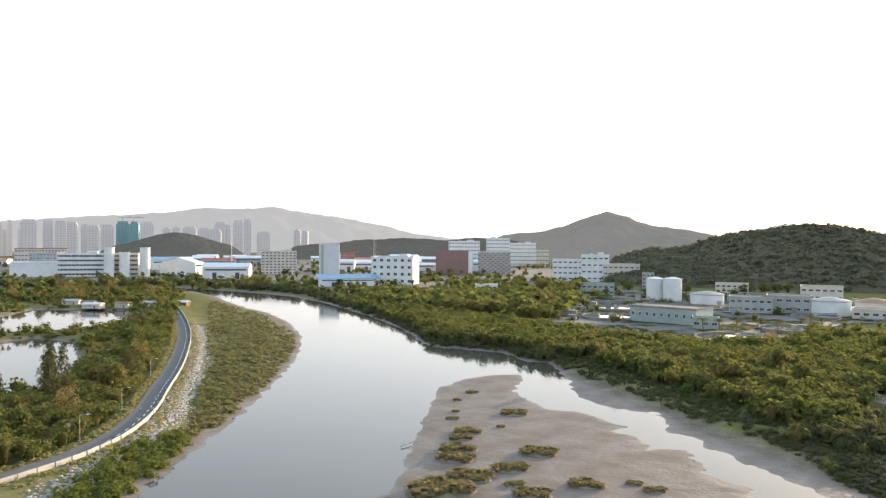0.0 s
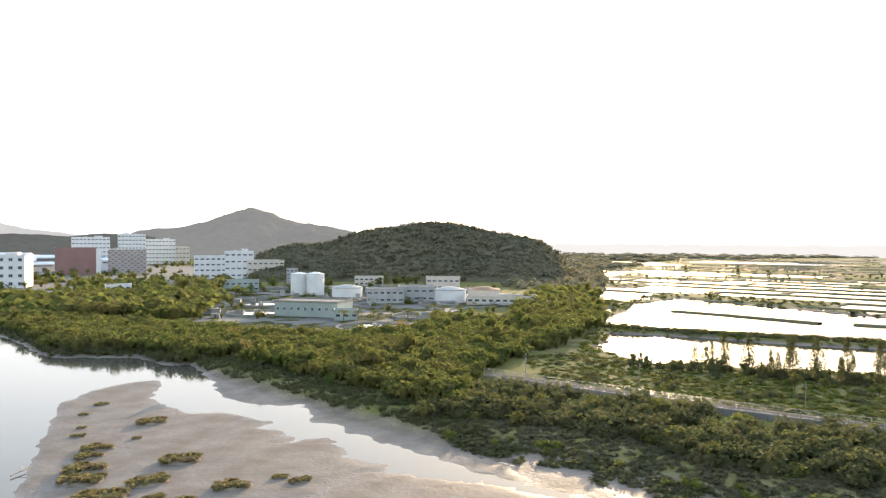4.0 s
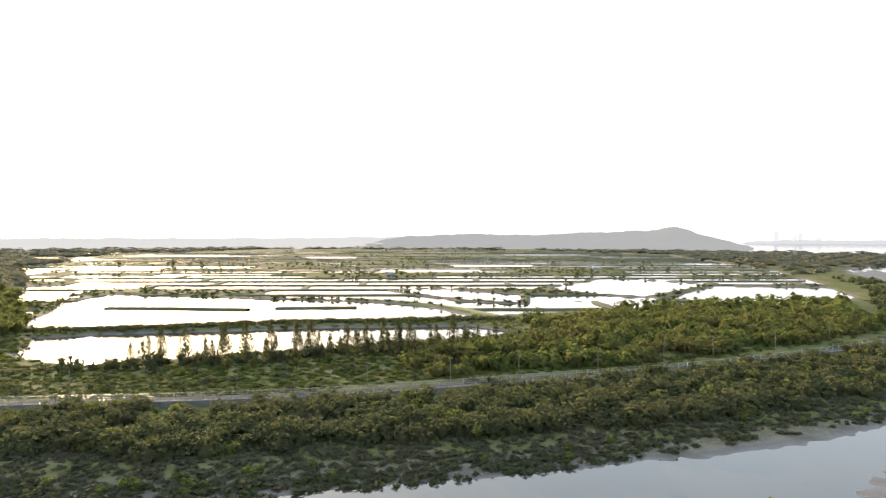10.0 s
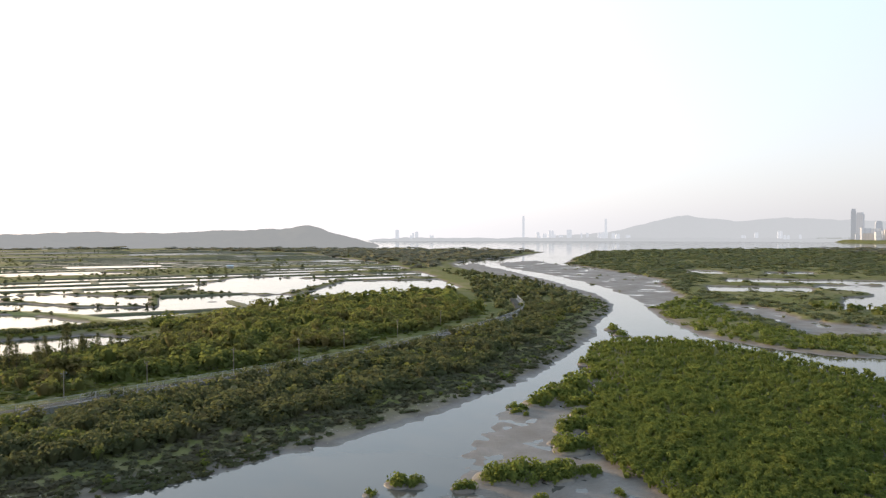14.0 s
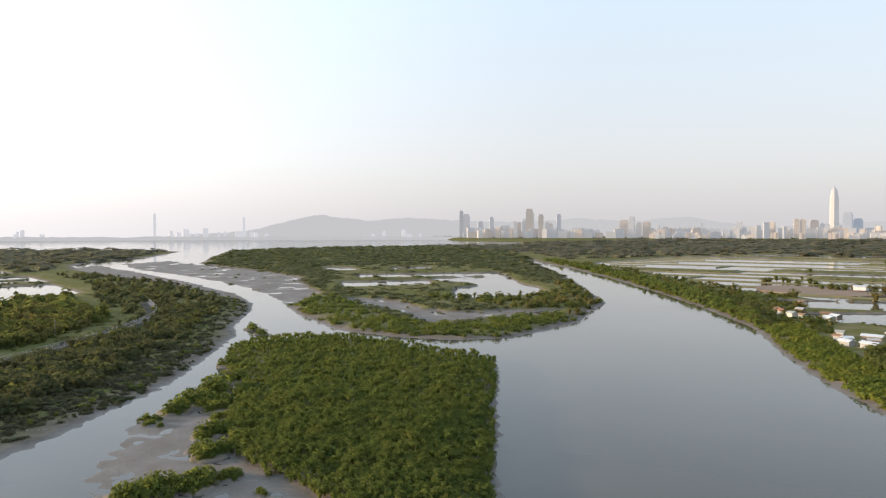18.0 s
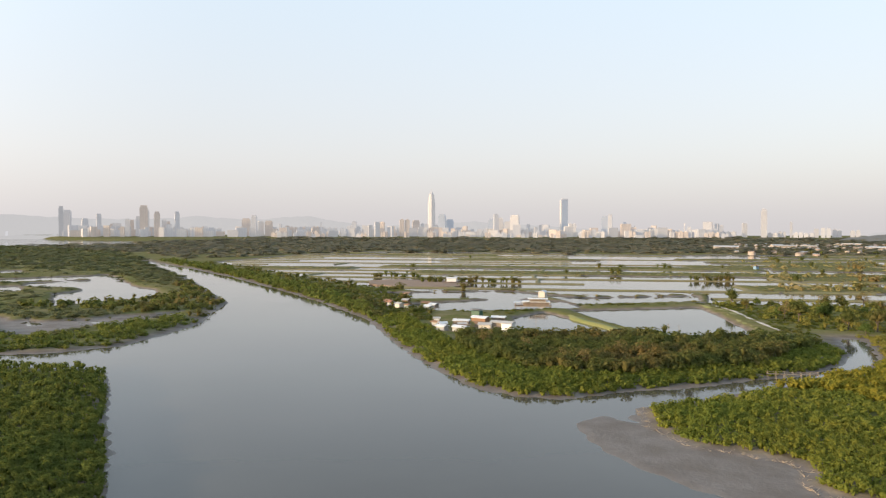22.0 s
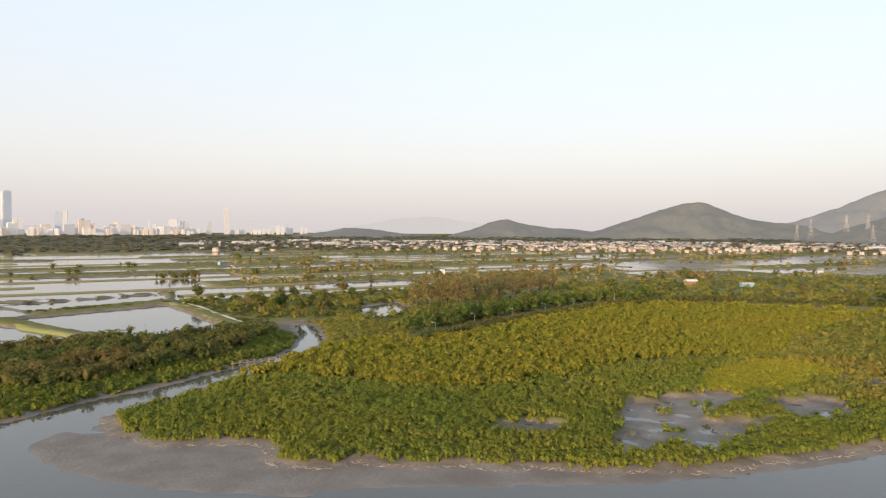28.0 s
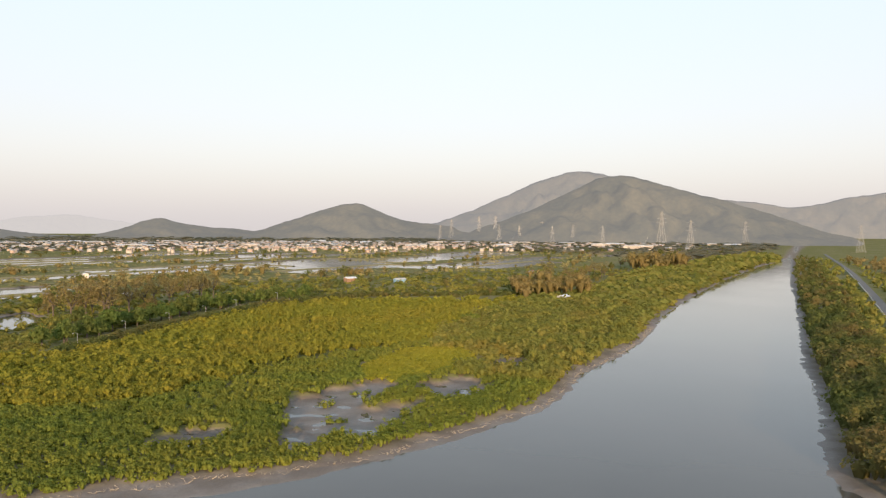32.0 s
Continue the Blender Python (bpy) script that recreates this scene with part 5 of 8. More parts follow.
def window(parent, w, h, m):
    """A dark pane in a raised white frame with a sill; alike windows share their meshes."""
    key = (round(w, 2), round(h, 2))
    if key not in WINDOW_MESH:
        fr = bmesh.new()
        for cx, cz, a, b in ((0, h / 2, w, 0.18), (0, -h / 2, w, 0.18), (-w / 2, 0, 0.18, h), (w / 2, 0, 0.18, h), (0, 0, 0.1, h)):
            add_box(fr, cx, -0.1, cz - b / 2, a, 0.2, b)
        pane = box(0, -0.03, -h / 2, w, 0.08, h)
        fm, pm = bpy.data.meshes.new("window_frame"), bpy.data.meshes.new("pane")
        fr.to_mesh(fm), pane.to_mesh(pm)
        fr.free(), pane.free()
        fm.materials.append(SHEET), pm.materials.append(GLASS)
        WINDOW_MESH[key] = (fm, pm)
    fm, pm = WINDOW_MESH[key]
    win = again("window", pm, parent, m)
    again("window_frame", fm, win, Matrix())
    return win


def windows_on(parent, w, h, face_y, cols, rows, ww, wh, z0, gap, side=None, depth=0):
    """Rows of windows on the front (towards -y), or on a side wall."""
    for i in range(cols):
        for j in range(rows):
            u = (i + 0.5) / cols * w - w / 2
            z = z0 + j * gap
            if side is None:
                m = pose(u, face_y, z)
            else:
                m = pose(side * depth / 2, u, z, 0, 0, 90 * side)
            window(parent, ww, wh, m)


def flat_block(name, bearing, dist, w, d, h, wall, label, cols=6, rows=4, ww=None, wh=1.7, turn=0.0, z=1.6, side_cols=0, roof=None, tower=None, category="building", group="", strips=False):
    """A flat-roofed block: walls, parapet, roof plant and its windows."""
    ob = thing(name, facing(bearing, dist, z, turn), label, category, group)
    part("wall", box(0, 0, 0, w, d, h, 0.15), wall, ob)
    bm = bmesh.new()
    for cx, cy, a, b in ((0, -d / 2, w + 0.4, 0.5), (0, d / 2, w + 0.4, 0.5), (-w / 2, 0, 0.5, d - 0.6), (w / 2, 0, 0.5, d - 0.6)):
        add_box(bm, cx, cy, h - 0.2, a, b, 1.2)
    part("parapet", bm, roof or wall, ob)
    part("roof_deck", box(0, 0, h + 0.01, w - 0.7, d - 0.7, 0.2), ROOFING, ob)
    if tower:
        part("roof_plant", box(tower * w, 0, h + 0.01, w * 0.22, d * 0.4, 3.4, 0.1), wall, ob)
        part("water_tank", disc(1.5, h + 0.02, 2.2, 12), SHEET, ob).location = (-tower * w * 0.7, 0, 0)
    gap = h / max(rows, 1)
    if strips:
        for j in range(rows):
            part("window_strip", box(0, -d / 2 - 0.04, gap * (j + 0.36), w * 0.96, 0.12, gap * 0.36), GLASS, ob)
            for k in range(cols):
                part("mullion", box((k + 0.5) / cols * w * 0.96 - w * 0.48, -d / 2 - 0.09, gap * (j + 0.36), 0.5, 0.16, gap * 0.36), wall, ob)
    elif cols:
        windows_on(ob, w, h, -d / 2, cols, rows, ww or w / cols * 0.62, wh, gap * 0.55, gap)
    if side_cols:
        windows_on(ob, d, h, 0, side_cols, rows, d / side_cols * 0.55, wh, gap * 0.55, gap, 1 if bearing < 0 else -1, w)
    return ob


def shed(name, bearing, dist, w, d, h, rise, wall, roof, label, turn=0.0, z=1.6, doors=2, group=""):
    """A gabled warehouse with roller doors and a row of high windows."""
    ob = thing(name, facing(bearing, dist, z, turn), label, "warehouse", group)
    part("wall", gable_end(w, d, h, rise), wall, ob)
    part("roof", gable(w, d, h + 0.05, rise), roof, ob)
    for k in range(doors):
        part("door", box((k + 0.5) / doors * w - w / 2, -d / 2 - 0.06, 0.0, min(5, w / doors * 0.5), 0.16, h * 0.55), DARKSTEEL, ob)
    part("window_strip", box(0, -d / 2 - 0.05, h * 0.72, w * 0.9, 0.14, h * 0.12), GLASS, ob)
    return ob


# ---- the northern bank: factories, sewage works ----
pav = bmesh.new()
pav.faces.new([pav.verts.new((x, y, 2.3)) for x, y in [(60, 425), (92, 388), (128, 352), (172, 358), (205, 400), (250, 436), (330, 450), (365, 520), (330, 640), (250, 720), (150, 730), (40, 690), (18, 560), (30, 470)]])
ext = bmesh.ops.extrude_face_region(pav, geom=pav.faces[:])
bmesh.ops.translate(pav, verts=[g for g in ext["geom"] if isinstance(g, bmesh.types.BMVert)], vec=(0, 0, -0.8))
bmesh.ops.recalc_face_normals(pav, faces=pav.faces[:])
YARD = plain("yard_concrete", (0.15, 0.14, 0.125), (0.085, 0.085, 0.07), 0.25, 0.9, grain=0.6, bump=0.1)
tagged(part("pavement", pav, YARD), "pale stained concrete yard of the sewage works", "pavement", kind="structure")
yard2 = bmesh.new()
yard2.faces.new([yard2.verts.new((x, y, 2.1)) for x, y in [(-640, 780), (-330, 850), (-230, 800), (-120, 720), (-75, 660), (-10, 640), (60, 760), (230, 900), (200, 1350), (-100, 1900), (-1000, 1800), (-1050, 950)]])
ext = bmesh.ops.extrude_face_region(yard2, geom=yard2.faces[:])
bmesh.ops.translate(yard2, verts=[g for g in ext["geom"] if isinstance(g, bmesh.types.BMVert)], vec=(0, 0, -0.8))
bmesh.ops.recalc_face_normals(yard2, faces=yard2.faces[:])
tagged(part("pavement", yard2, YARD), "grey asphalt and concrete yards of the industrial estate", "pavement", kind="structure")

flat_block("factory", -26.65, 1075, 58, 40, 30, WHITE, "long white five-storey factory with dark window bands", 12, 5, turn=-8, strips=True, tower=0.2, z=2.1)
flat_block("factory", -23.9, 1068, 36, 36, 30, CREAM, "cream five-storey factory wing with window bands", 6, 5, turn=-8, strips=True, z=2.1)
for b, h in ((-25.0, 38), (-24.0, 31.5), (-22.6, 38)):
    ob = thing("stair_tower", facing(b, 1042, 2.1), "white rounded concrete stair tower of a factory", "tower", "factory stair towers")
    part("shaft", disc(6.5, 0, h, 20), WHITE, ob)
    part("cap", disc(6.9, h + 0.01, 0.8, 20), WHITE, ob)
flat_block("factory", -29.3, 1500, 84, 40, 32, CREAM, "long cream factory with an orange roof edge", 16, 4, roof=REDROOF, z=2.1, wh=2.4)
flat_block("office_block", -29.0, 1350, 48, 30, 26, GREYB, "grey office block with vertical window bays", 10, 5, tower=0.2, z=2.1)
flat_block("warehouse", -29.7, 1085, 56, 40, 17, WHITE, "low white windowless warehouse", 0, 1, z=2.1)
flat_block("apartment_block", -12.9, 1085, 50, 24, 33, CREAM, "brown-grey block with deep vertical bays", 9, 8, tower=0.25, z=2.1)
silo = thing("silo_block", facing(-9.02, 940, 2.1, 6), "plain tall white concrete silo block", "building")
part("wall", box(0, 0, 0, 24.5, 20, 45, 0.3), SHEET, silo)
part("parapet", box(0, 0, 45.01, 25, 20.5, 1.2, 0.1), SHEET, silo)
part("lift_shaft", box(-10, -10.4, 0, 3.2, 0.9, 44), GREYB, silo)
shed("warehouse", -6.4, 1250, 84, 40, 17, 4, CREAM, REDROOF, "long shed with a red sheet roof", z=2.1)
flat_block("office_block", -7.6, 1230, 22, 20, 29, REDROOF, "small orange-red office block", 4, 5, z=2.1)
flat_block("office_block", -3.78, 823, 48, 34, 31, WHITE, "white factory block with paired dark windows", 6, 4, 3.4, 3.0, turn=-14, z=2.1, tower=0.22, side_cols=0)
shed("warehouse", -7.7, 800, 66, 40, 8, 4.5, WHITE, BLUEROOF, "low white shed with a pale blue gabled roof", z=2.1, turn=10)
flat_block("data_centre", 0.75, 1097, 50, 40, 35, REDCLAD, "square red-brown clad hall with a white stripe", 0, 1, z=2.1)
stripe = thing("clad_panel", facing(2.2, 1074, 2.1), "tall white cladding panel between two halls", "panel")
part("panel", box(0, 0, 0, 6, 2, 35), WHITE, stripe)
hall = thing("data_centre", facing(4.1, 1090, 2.1), "grey hall with a chequered panel facade", "building")
part("wall", box(0, 0, 0, 48, 36, 34, 0.2), GREYB, hall)
for j in range(11):
    for i in range(12):
        if (i + j) % 2:
            part("panel", box(-22 + i * 4, -18.1, 2 + j * 2.9, 3.4, 0.3, 1.7), REDCLAD, hall)
flat_block("hospital", 1.7, 1400, 60, 40, 50, WHITE, "tall white stepped block with window rows", 10, 7, z=2.1, tower=0.2)
flat_block("hospital", 4.4, 1420, 46, 40, 56, WHITE, "tall white block with rooftop plant", 8, 8, z=2.1, tower=-0.2)
flat_block("office_block", 6.35, 1500, 54, 30, 47, WHITE, "white office block with close window rows", 9, 6, z=2.1, tower=0.2)
flat_block("office_block", 7.9, 1480, 26, 24, 33, CREAM, "small stepped cream office block", 4, 4, z=2.1)
flat_block("works_building", 9.9, 930, 38, 30, 27, WHITE, "white works building with small windows", 6, 4, z=2.1)
flat_block("works_building", 12.0, 920, 34, 30, 33, WHITE, "taller white works building with a flat roof", 5, 4, z=2.1, tower=0.2)
flat_block("works_building", 14.0, 915, 44, 30, 22, CREAM, "long white terraced works building", 7, 3, z=2.1)
shed("warehouse", -20.9, 1300, 60, 40, 16, 5, WHITE, BLUEROOF, "wide shed with a blue sheet roof", z=2.1, turn=6)
shed("warehouse", -20.0, 1086, 36, 50, 17, 8, WHITE, SHEET, "white shed with a steep gable", z=2.1, turn=70)
shed("warehouse", -16.7, 965, 56, 40, 15, 5, WHITE, SHEET, "low white shed with a wide metal roof", z=2.1, turn=-8)
rng = random.Random(77)
for k in range(46):
    b, dd = rng.uniform(-33, 4), rng.uniform(1130, 1850)
    shed("warehouse", b, dd, rng.uniform(30, 70), rng.uniform(24, 44), rng.uniform(8, 17), rng.uniform(2, 5), rng.choice([WHITE, CREAM, SHEET, GREYB]), rng.choice([SHEET, BLUEROOF, SHEET, REDROOF, WHITE]),
         "plain gabled factory shed in the estate", rng.uniform(-25, 25), 2.1, rng.choice([2, 3, 4]), "factory sheds")
chim = thing("chimney", facing(-5.45, 1300, 2.1), "slender steel chimney with two flues", "chimney")
part("flue", tube((-1.3, 0, 0), (-1.3, 0, 52), 1.1, 0.9, 10), GREYB, chim)
part("flue", tube((1.3, 0, 0), (1.3, 0, 49), 1.1, 0.9, 10), REDCLAD, chim)
part("platform", disc(3.0, 40, 0.5, 12), STEEL, chim)
mast = thing("mast", facing(-16.45, 1200, 2.1), "thin tall white mast", "mast")
part("pole", tube((0, 0, 0), (0, 0, 70), 0.9, 0.35, 8), SHEET, mast)
part("footing", box(0, 0, -0.3, 4, 4, 1), GREYB, mast)

BASIN = plain("stained_basin_concrete", (0.27, 0.26, 0.235), (0.17, 0.165, 0.14), 0.5, 0.9, grain=1.5)
# Tanks of the works.
for b, dd, r0, h, lab in ((16.55, 640, 7.4, 18, "tall white steel digester tank"), (17.8, 632, 7.6, 18.5, "tall white digester tank with a stair")):
    ob = thing("digester_tank", facing(b, dd, 2.3), lab, "tank", "digesters")
    part("shell", disc(r0, 0, h, 32), WHITE, ob)
    part("dome", disc(r0, h + 0.01, 1.4, 32, r0 * 0.2), WHITE, ob)
    part("railing", disc(r0 + 0.15, h - 0.3, 0.25, 32), STEEL, ob)
    for k in range(10):
        a = math.pi * (1.05 + 0.09 * k)
        part("stair_step", box((r0 + 0.5) * math.cos(a), (r0 + 0.5) * math.sin(a), k * h / 10 + 0.4, 1.2, 1.2, 0.25), STEEL, ob)
for b, dd, r0, h, mt, lab in ((20.28, 612, 12.8, 8, WHITE, "wide low white tank"), (28.45, 556, 12.8, 10, WHITE, "wide stained white tank with a shallow dome"), (31.2, 590, 13, 8, CREAM, "wide cream tank with a brown dome"), (25.6, 590, 12, 9, GREYB, "low grey concrete tank")):
    ob = thing("storage_tank", facing(b, dd, 2.3), lab, "tank")
    part("shell", disc(r0, 0, h, 36), mt, ob)
    part("dome", disc(r0 + 0.3, h + 0.01, 2.0, 36, r0 * 0.25), GREYB if mt == WHITE else RUST, ob)
    part("rim", disc(r0 + 0.35, h - 0.5, 0.4, 36), GREYB, ob)
flat_block("pump_house", 17.7, 462, 42, 26, 9.0, MINT, "mint green pump house with a row of bays", 9, 1, 1.8, 2.2, turn=-24, z=2.3, roof=BASIN)
flat_block("pump_house", 20.2, 432, 14, 10, 5.6, MINT, "small mint green annex", 3, 1, z=2.3)
flat_block("works_building", 23.3, 550, 28, 20, 10.5, GREYB, "grey concrete works building", 6, 2, z=2.3)
flat_block("works_building", 25.8, 560, 28, 20, 11.5, GREYB, "grey works building with a flat roof", 5, 2, z=2.3)
flat_block("works_building", 27.9, 690, 32, 20, 12, CREAM, "cream works building behind the tanks", 6, 2, z=2.3)
flat_block("works_building", 32.6, 540, 52, 16, 6.0, CREAM, "long low cream works building", 10, 1, z=2.3)
flat_block("works_building", 11.8, 690, 40, 20, 9.5, MINT, "pale green works building", 8, 2, z=2.3)
flat_block("works_building", 3.5, 660, 20, 14, 9, WHITE, "small white works building", 4, 2, z=2.3)
flat_block("gatehouse", 2.2, 600, 8, 6, 5.5, SHEET, "small blue-white gatehouse of the works", 2, 1, z=2.3)
flat_block("works_building", 22.0, 760, 30, 16, 9, CREAM, "pale works building at the hill foot", 6, 2, z=2.1)
flat_block("pagoda_tower", 16.0, 800, 12, 12, 16, GREYB, "small grey stepped tower", 3, 4, z=2.1)
TANKWATER = water_material("treated_water", (0.10, 0.10, 0.085), 0.8, 0.1)
for x, y, r0 in ((148, 358, 20), (196, 399, 17), (85, 537, 19), (44, 520, 12), (126, 522, 18), (108, 460, 17), (245, 470, 14), (158, 520, 15), (190, 640, 15), (118, 632, 17), (60, 600, 15), (215, 520, 12)):
    ob = thing("clarifier", pose(x, y, 2.3), "round concrete settling tank with a bridge", "tank", "settling tanks")
    bm = bmesh.new()
    rings = []
    for rad, z in ((r0 + 0.9, -0.2), (r0 + 0.9, 1.5), (r0, 1.5), (r0, 0.1)):
        rings.append([bm.verts.new((rad * math.cos(2 * math.pi * k / 40), rad * math.sin(2 * math.pi * k / 40), z)) for k in range(40)])
    for a, b in zip(rings, rings[1:]):
        for k in range(40):
            bm.faces.new((a[k], a[(k + 1) % 40], b[(k + 1) % 40], b[k]))
    part("tank_wall", bm, BASIN, ob)
    part("water_surface", disc(r0 + 0.3, 0.2, 0.5, 40), TANKWATER, ob)
    part("bridge", box(r0 / 2, 0, 1.6, r0 + 1, 1.2, 0.35), STEEL, ob)
    part("column", disc(1.2, 0.5, 2.6, 12), GREYB, ob)
    part("rail", box(r0 / 2, 0.55, 1.95, r0 + 1, 0.08, 0.9), STEEL, ob)
for k in range(14):
    x, y = rng.uniform(60, 300), rng.uniform(455, 690)
    ob = thing("settling_basin", pose(x, y, 2.3, 0, 0, rng.choice([-18, 72])), "rectangular concrete basin with walkways", "tank", "basins")
    w, d = rng.uniform(18, 34), rng.uniform(8, 14)
    bm = bmesh.new()
    for cx, cy, a, b in ((0, -d / 2, w, 0.6), (0, d / 2, w, 0.6), (-w / 2, 0, 0.6, d - 0.7), (w / 2, 0, 0.6, d - 0.7), (0, 0, 0.5, d - 0.7)):
        add_box(bm, cx, cy, 0, a, b, 1.6)
    part("basin_wall", bm, BASIN, ob)
    part("water_surface", box(0, 0, 0.1, w - 0.6, d - 0.6, 0.6), TANKWATER, ob)
    part("walkway", box(0, d / 2 + 0.7, 1.3, w, 1.0, 0.2), STEEL, ob)

for k in range(22):
    x, y = rng.uniform(40, 330), rng.uniform(440, 690)
    h = rng.uniform(2.0, 5.0)
    ob = thing("plant_hut", pose(x, y, 2.3, 0, 0, rng.choice([-18, 72])), "small grey-green service hut of the works", "hut", "service huts")
    w, d = rng.uniform(3, 9), rng.uniform(3, 6)
    part("wall", box(0, 0, 0, w, d, h, 0.06), rng.choice([GREYB, MINT, BASIN]), ob)
    part("roof", box(0, 0, h + 0.01, w + 0.5, d + 0.5, 0.25), ROOFING, ob)
    part("door", box(0, -d / 2 - 0.03, 0, 0.9, 0.08, min(2.0, h * 0.8)), DARKSTEEL, ob)
for k in range(16):
    x, y = rng.uniform(50, 300), rng.uniform(430, 680)
    ob = thing("pipe_run", pose(x, y, 2.3, 0, 0, rng.choice([-18, 72])), "rusty overhead pipe on short trestles", "pipe", "pipe runs")
    l = rng.uniform(20, 55)
    part("pipe", tube((-l / 2, 0, 1.7), (l / 2, 0, 1.7), 0.4, None, 8), rng.choice([RUST, STEEL]), ob)
    for q in range(4):
        part("trestle", box((q + 0.5) * l / 4 - l / 2, 0, 0, 0.3, 1.0, 1.4), GREYB, ob)

# ---- the levee: road, wall, lamps, rubble ----


def along(pts, step):
    """Evenly spaced points with headings along a line."""
    out, left = [], 0.0
    for (ax, ay), (bx, by) in zip(pts, pts[1:]):
        n = math.hypot(bx - ax, by - ay)
        d = left
        while d < n:
            out.append((ax + (bx - ax) * d / n, ay + (by - ay) * d / n, math.degrees(math.atan2(by - ay, bx - ax))))
            d += step
        left = d - n
    return out


def rounded(pts, times=2):
    for _ in range(times):
        pts = [pts[0]] + [q for a, b in zip(pts, pts[1:]) for q in ((a[0] * .75 + b[0] * .25, a[1] * .75 + b[1] * .25), (a[0] * .25 + b[0] * .75, a[1] * .25 + b[1] * .75))] + [pts[-1]]
    return pts


def ribbon(pts, left, right, z, thick):
    """A slab along a line, from `left` to `right` metres of it."""
    p = np.array(pts, float)
    t = np.gradient(p, axis=0)
    t /= np.linalg.norm(t, axis=1)[:, None]
    nrm = np.stack([-t[:, 1], t[:, 0]], 1)
    bm = bmesh.new()
    rows = []
    for q, m in zip(p, nrm):
        a, b = q + m * left, q + m * right
        rows.append([bm.verts.new((*a, z)), bm.verts.new((*b, z)), bm.verts.new((*b, z - thick)), bm.verts.new((*a, z - thick))])
    for r0, r1 in zip(rows, rows[1:]):
        for k in range(4):
            bm.faces.new((r0[k], r0[(k + 1) % 4], r1[(k + 1) % 4], r1[k]))
    bmesh.ops.recalc_face_normals(bm, faces=bm.faces[:])
    return bm


def berm(name, pts, top, base, z, material, label):
    """An earth bank along a line, with sloping sides and an uneven crest."""
    p = np.array(pts, float)
    p = p + np.stack([1.5 * wob(p[:, 0], p[:, 1], 70, 1), 1.5 * wob(p[:, 0], p[:, 1], 60, 2)], 1)
    t = np.gradient(p, axis=0)
    t /= np.linalg.norm(t, axis=1)[:, None]
    m = np.stack([-t[:, 1], t[:, 0]], 1)
    w = 1 + 0.3 * wob(p[:, 0], p[:, 1], 45, 3)[:, None]
    zz = z + 0.15 * wob(p[:, 0], p[:, 1], 30, 4)
    cols = [np.column_stack([p + m * o * w, zz if abs(o) < base * 0.45 else zz * 0 - 0.4]) for o in (-base / 2, -top / 2, top / 2, base / 2)]
    ob = mesh_object(name, np.stack(cols, 1).reshape(-1, 3), grid_faces(len(p), 4), material)
    return tagged(ob, label, "dike", kind="structure")


def pond_dikes(ring, origin, turn, cell, seed, top, base, material, label, reach):
    """Dikes along the rows of a pond field, and cross dikes between them."""
    c, s = math.cos(radians(turn)), math.sin(radians(turn))
    to = lambda u, v: (origin[0] + u * c - v * s, origin[1] + u * s + v * c)
    for row in range(-reach, reach):
        v = row * cell[1]
        run = [to(u, v) for u in np.arange(-2600, 2600, 14.0)]
        x, y = np.array(run).T
        ok = (signed(x, y, ring) > 0) & (np.hypot(x, y) < 2500)
        for q in PONDS:
            ok &= signed(x, y, q) < 3
        piece = []
        pick = random.Random(row * 7 + int(seed))
        for k in range(0, len(ok), 16):
            if pick.random() < 0.28:
                ok[k:k + 16] = False
        for k, good in enumerate(list(ok) + [False]):
            if good:
                piece.append(run[k])
            elif len(piece) > 3:
                berm("pond_dike", piece, top, base, 0.95, material, label)
                piece = []
            else:
                piece = []
        off = (math.sin(row * 12.9898 + seed) * 437.58) % 1.0 * cell[0]
        for col in range(-16, 16):
            line = [to(col * cell[0] - off, v + f * cell[1]) for f in np.linspace(0.02, 0.98, 8)]
            x, y = np.array(line).T
            ok = (signed(x, y, ring) > 0).all() and np.hypot(x[0], y[0]) < 1150
            for q in PONDS:
                ok = ok and (signed(x, y, q) < 2).all()
            if ok:
                berm("pond_dike", line, top * 0.8, base * 0.8, 0.9, material, label)


levee_line = rounded(LEVEE_ROAD)
road = tagged(part("road", ribbon(levee_line, -2.6, 2.6, 3.05, 0.5), ASPHALT), "narrow grey asphalt road along the levee top", "road", kind="structure")
dash = bpy.data.meshes.new("road_marking")
bm = box(0, 0, 0, 2.2, 0.28, 0.02)
bm.to_mesh(dash), bm.free()
dash.materials.append(PAINTW)
for x, y, h in along([p for p in levee_line if p[1] > 110], 5.0):
    a = radians(h)
    again("road_marking", dash, road, pose(x + 1.5 * math.sin(a), y - 1.5 * math.cos(a), 3.056, 0, 0, h))
wall = thing("levee_wall", Matrix(), "low pale concrete flood wall beside the levee road", "wall")
panel = bpy.data.meshes.new("wall_panel")
bm = box(0, 0, 0, 3.96, 0.35, 1.25, 0.04)
bm.to_mesh(panel), bm.free()
panel.materials.append(KERB)
for x, y, h in along([p for p in levee_line if p[1] > 60], 4.0):
    a = radians(h)
    again("wall_panel", panel, wall, pose(x + 3.6 * math.sin(a), y - 3.6 * math.cos(a), 2.7, 0, 0, h))
for x, y, h in along([p for p in levee_line if -1100 < p[0] < -240 and p[1] < 0], 9.0):
    a = radians(h)
    again("wall_panel", panel, wall, pose(x + 3.6 * math.sin(a), y - 3.6 * math.cos(a), 2.7, 0, 0, h) @ Matrix.Diagonal((2.2, 1, 1, 1)))


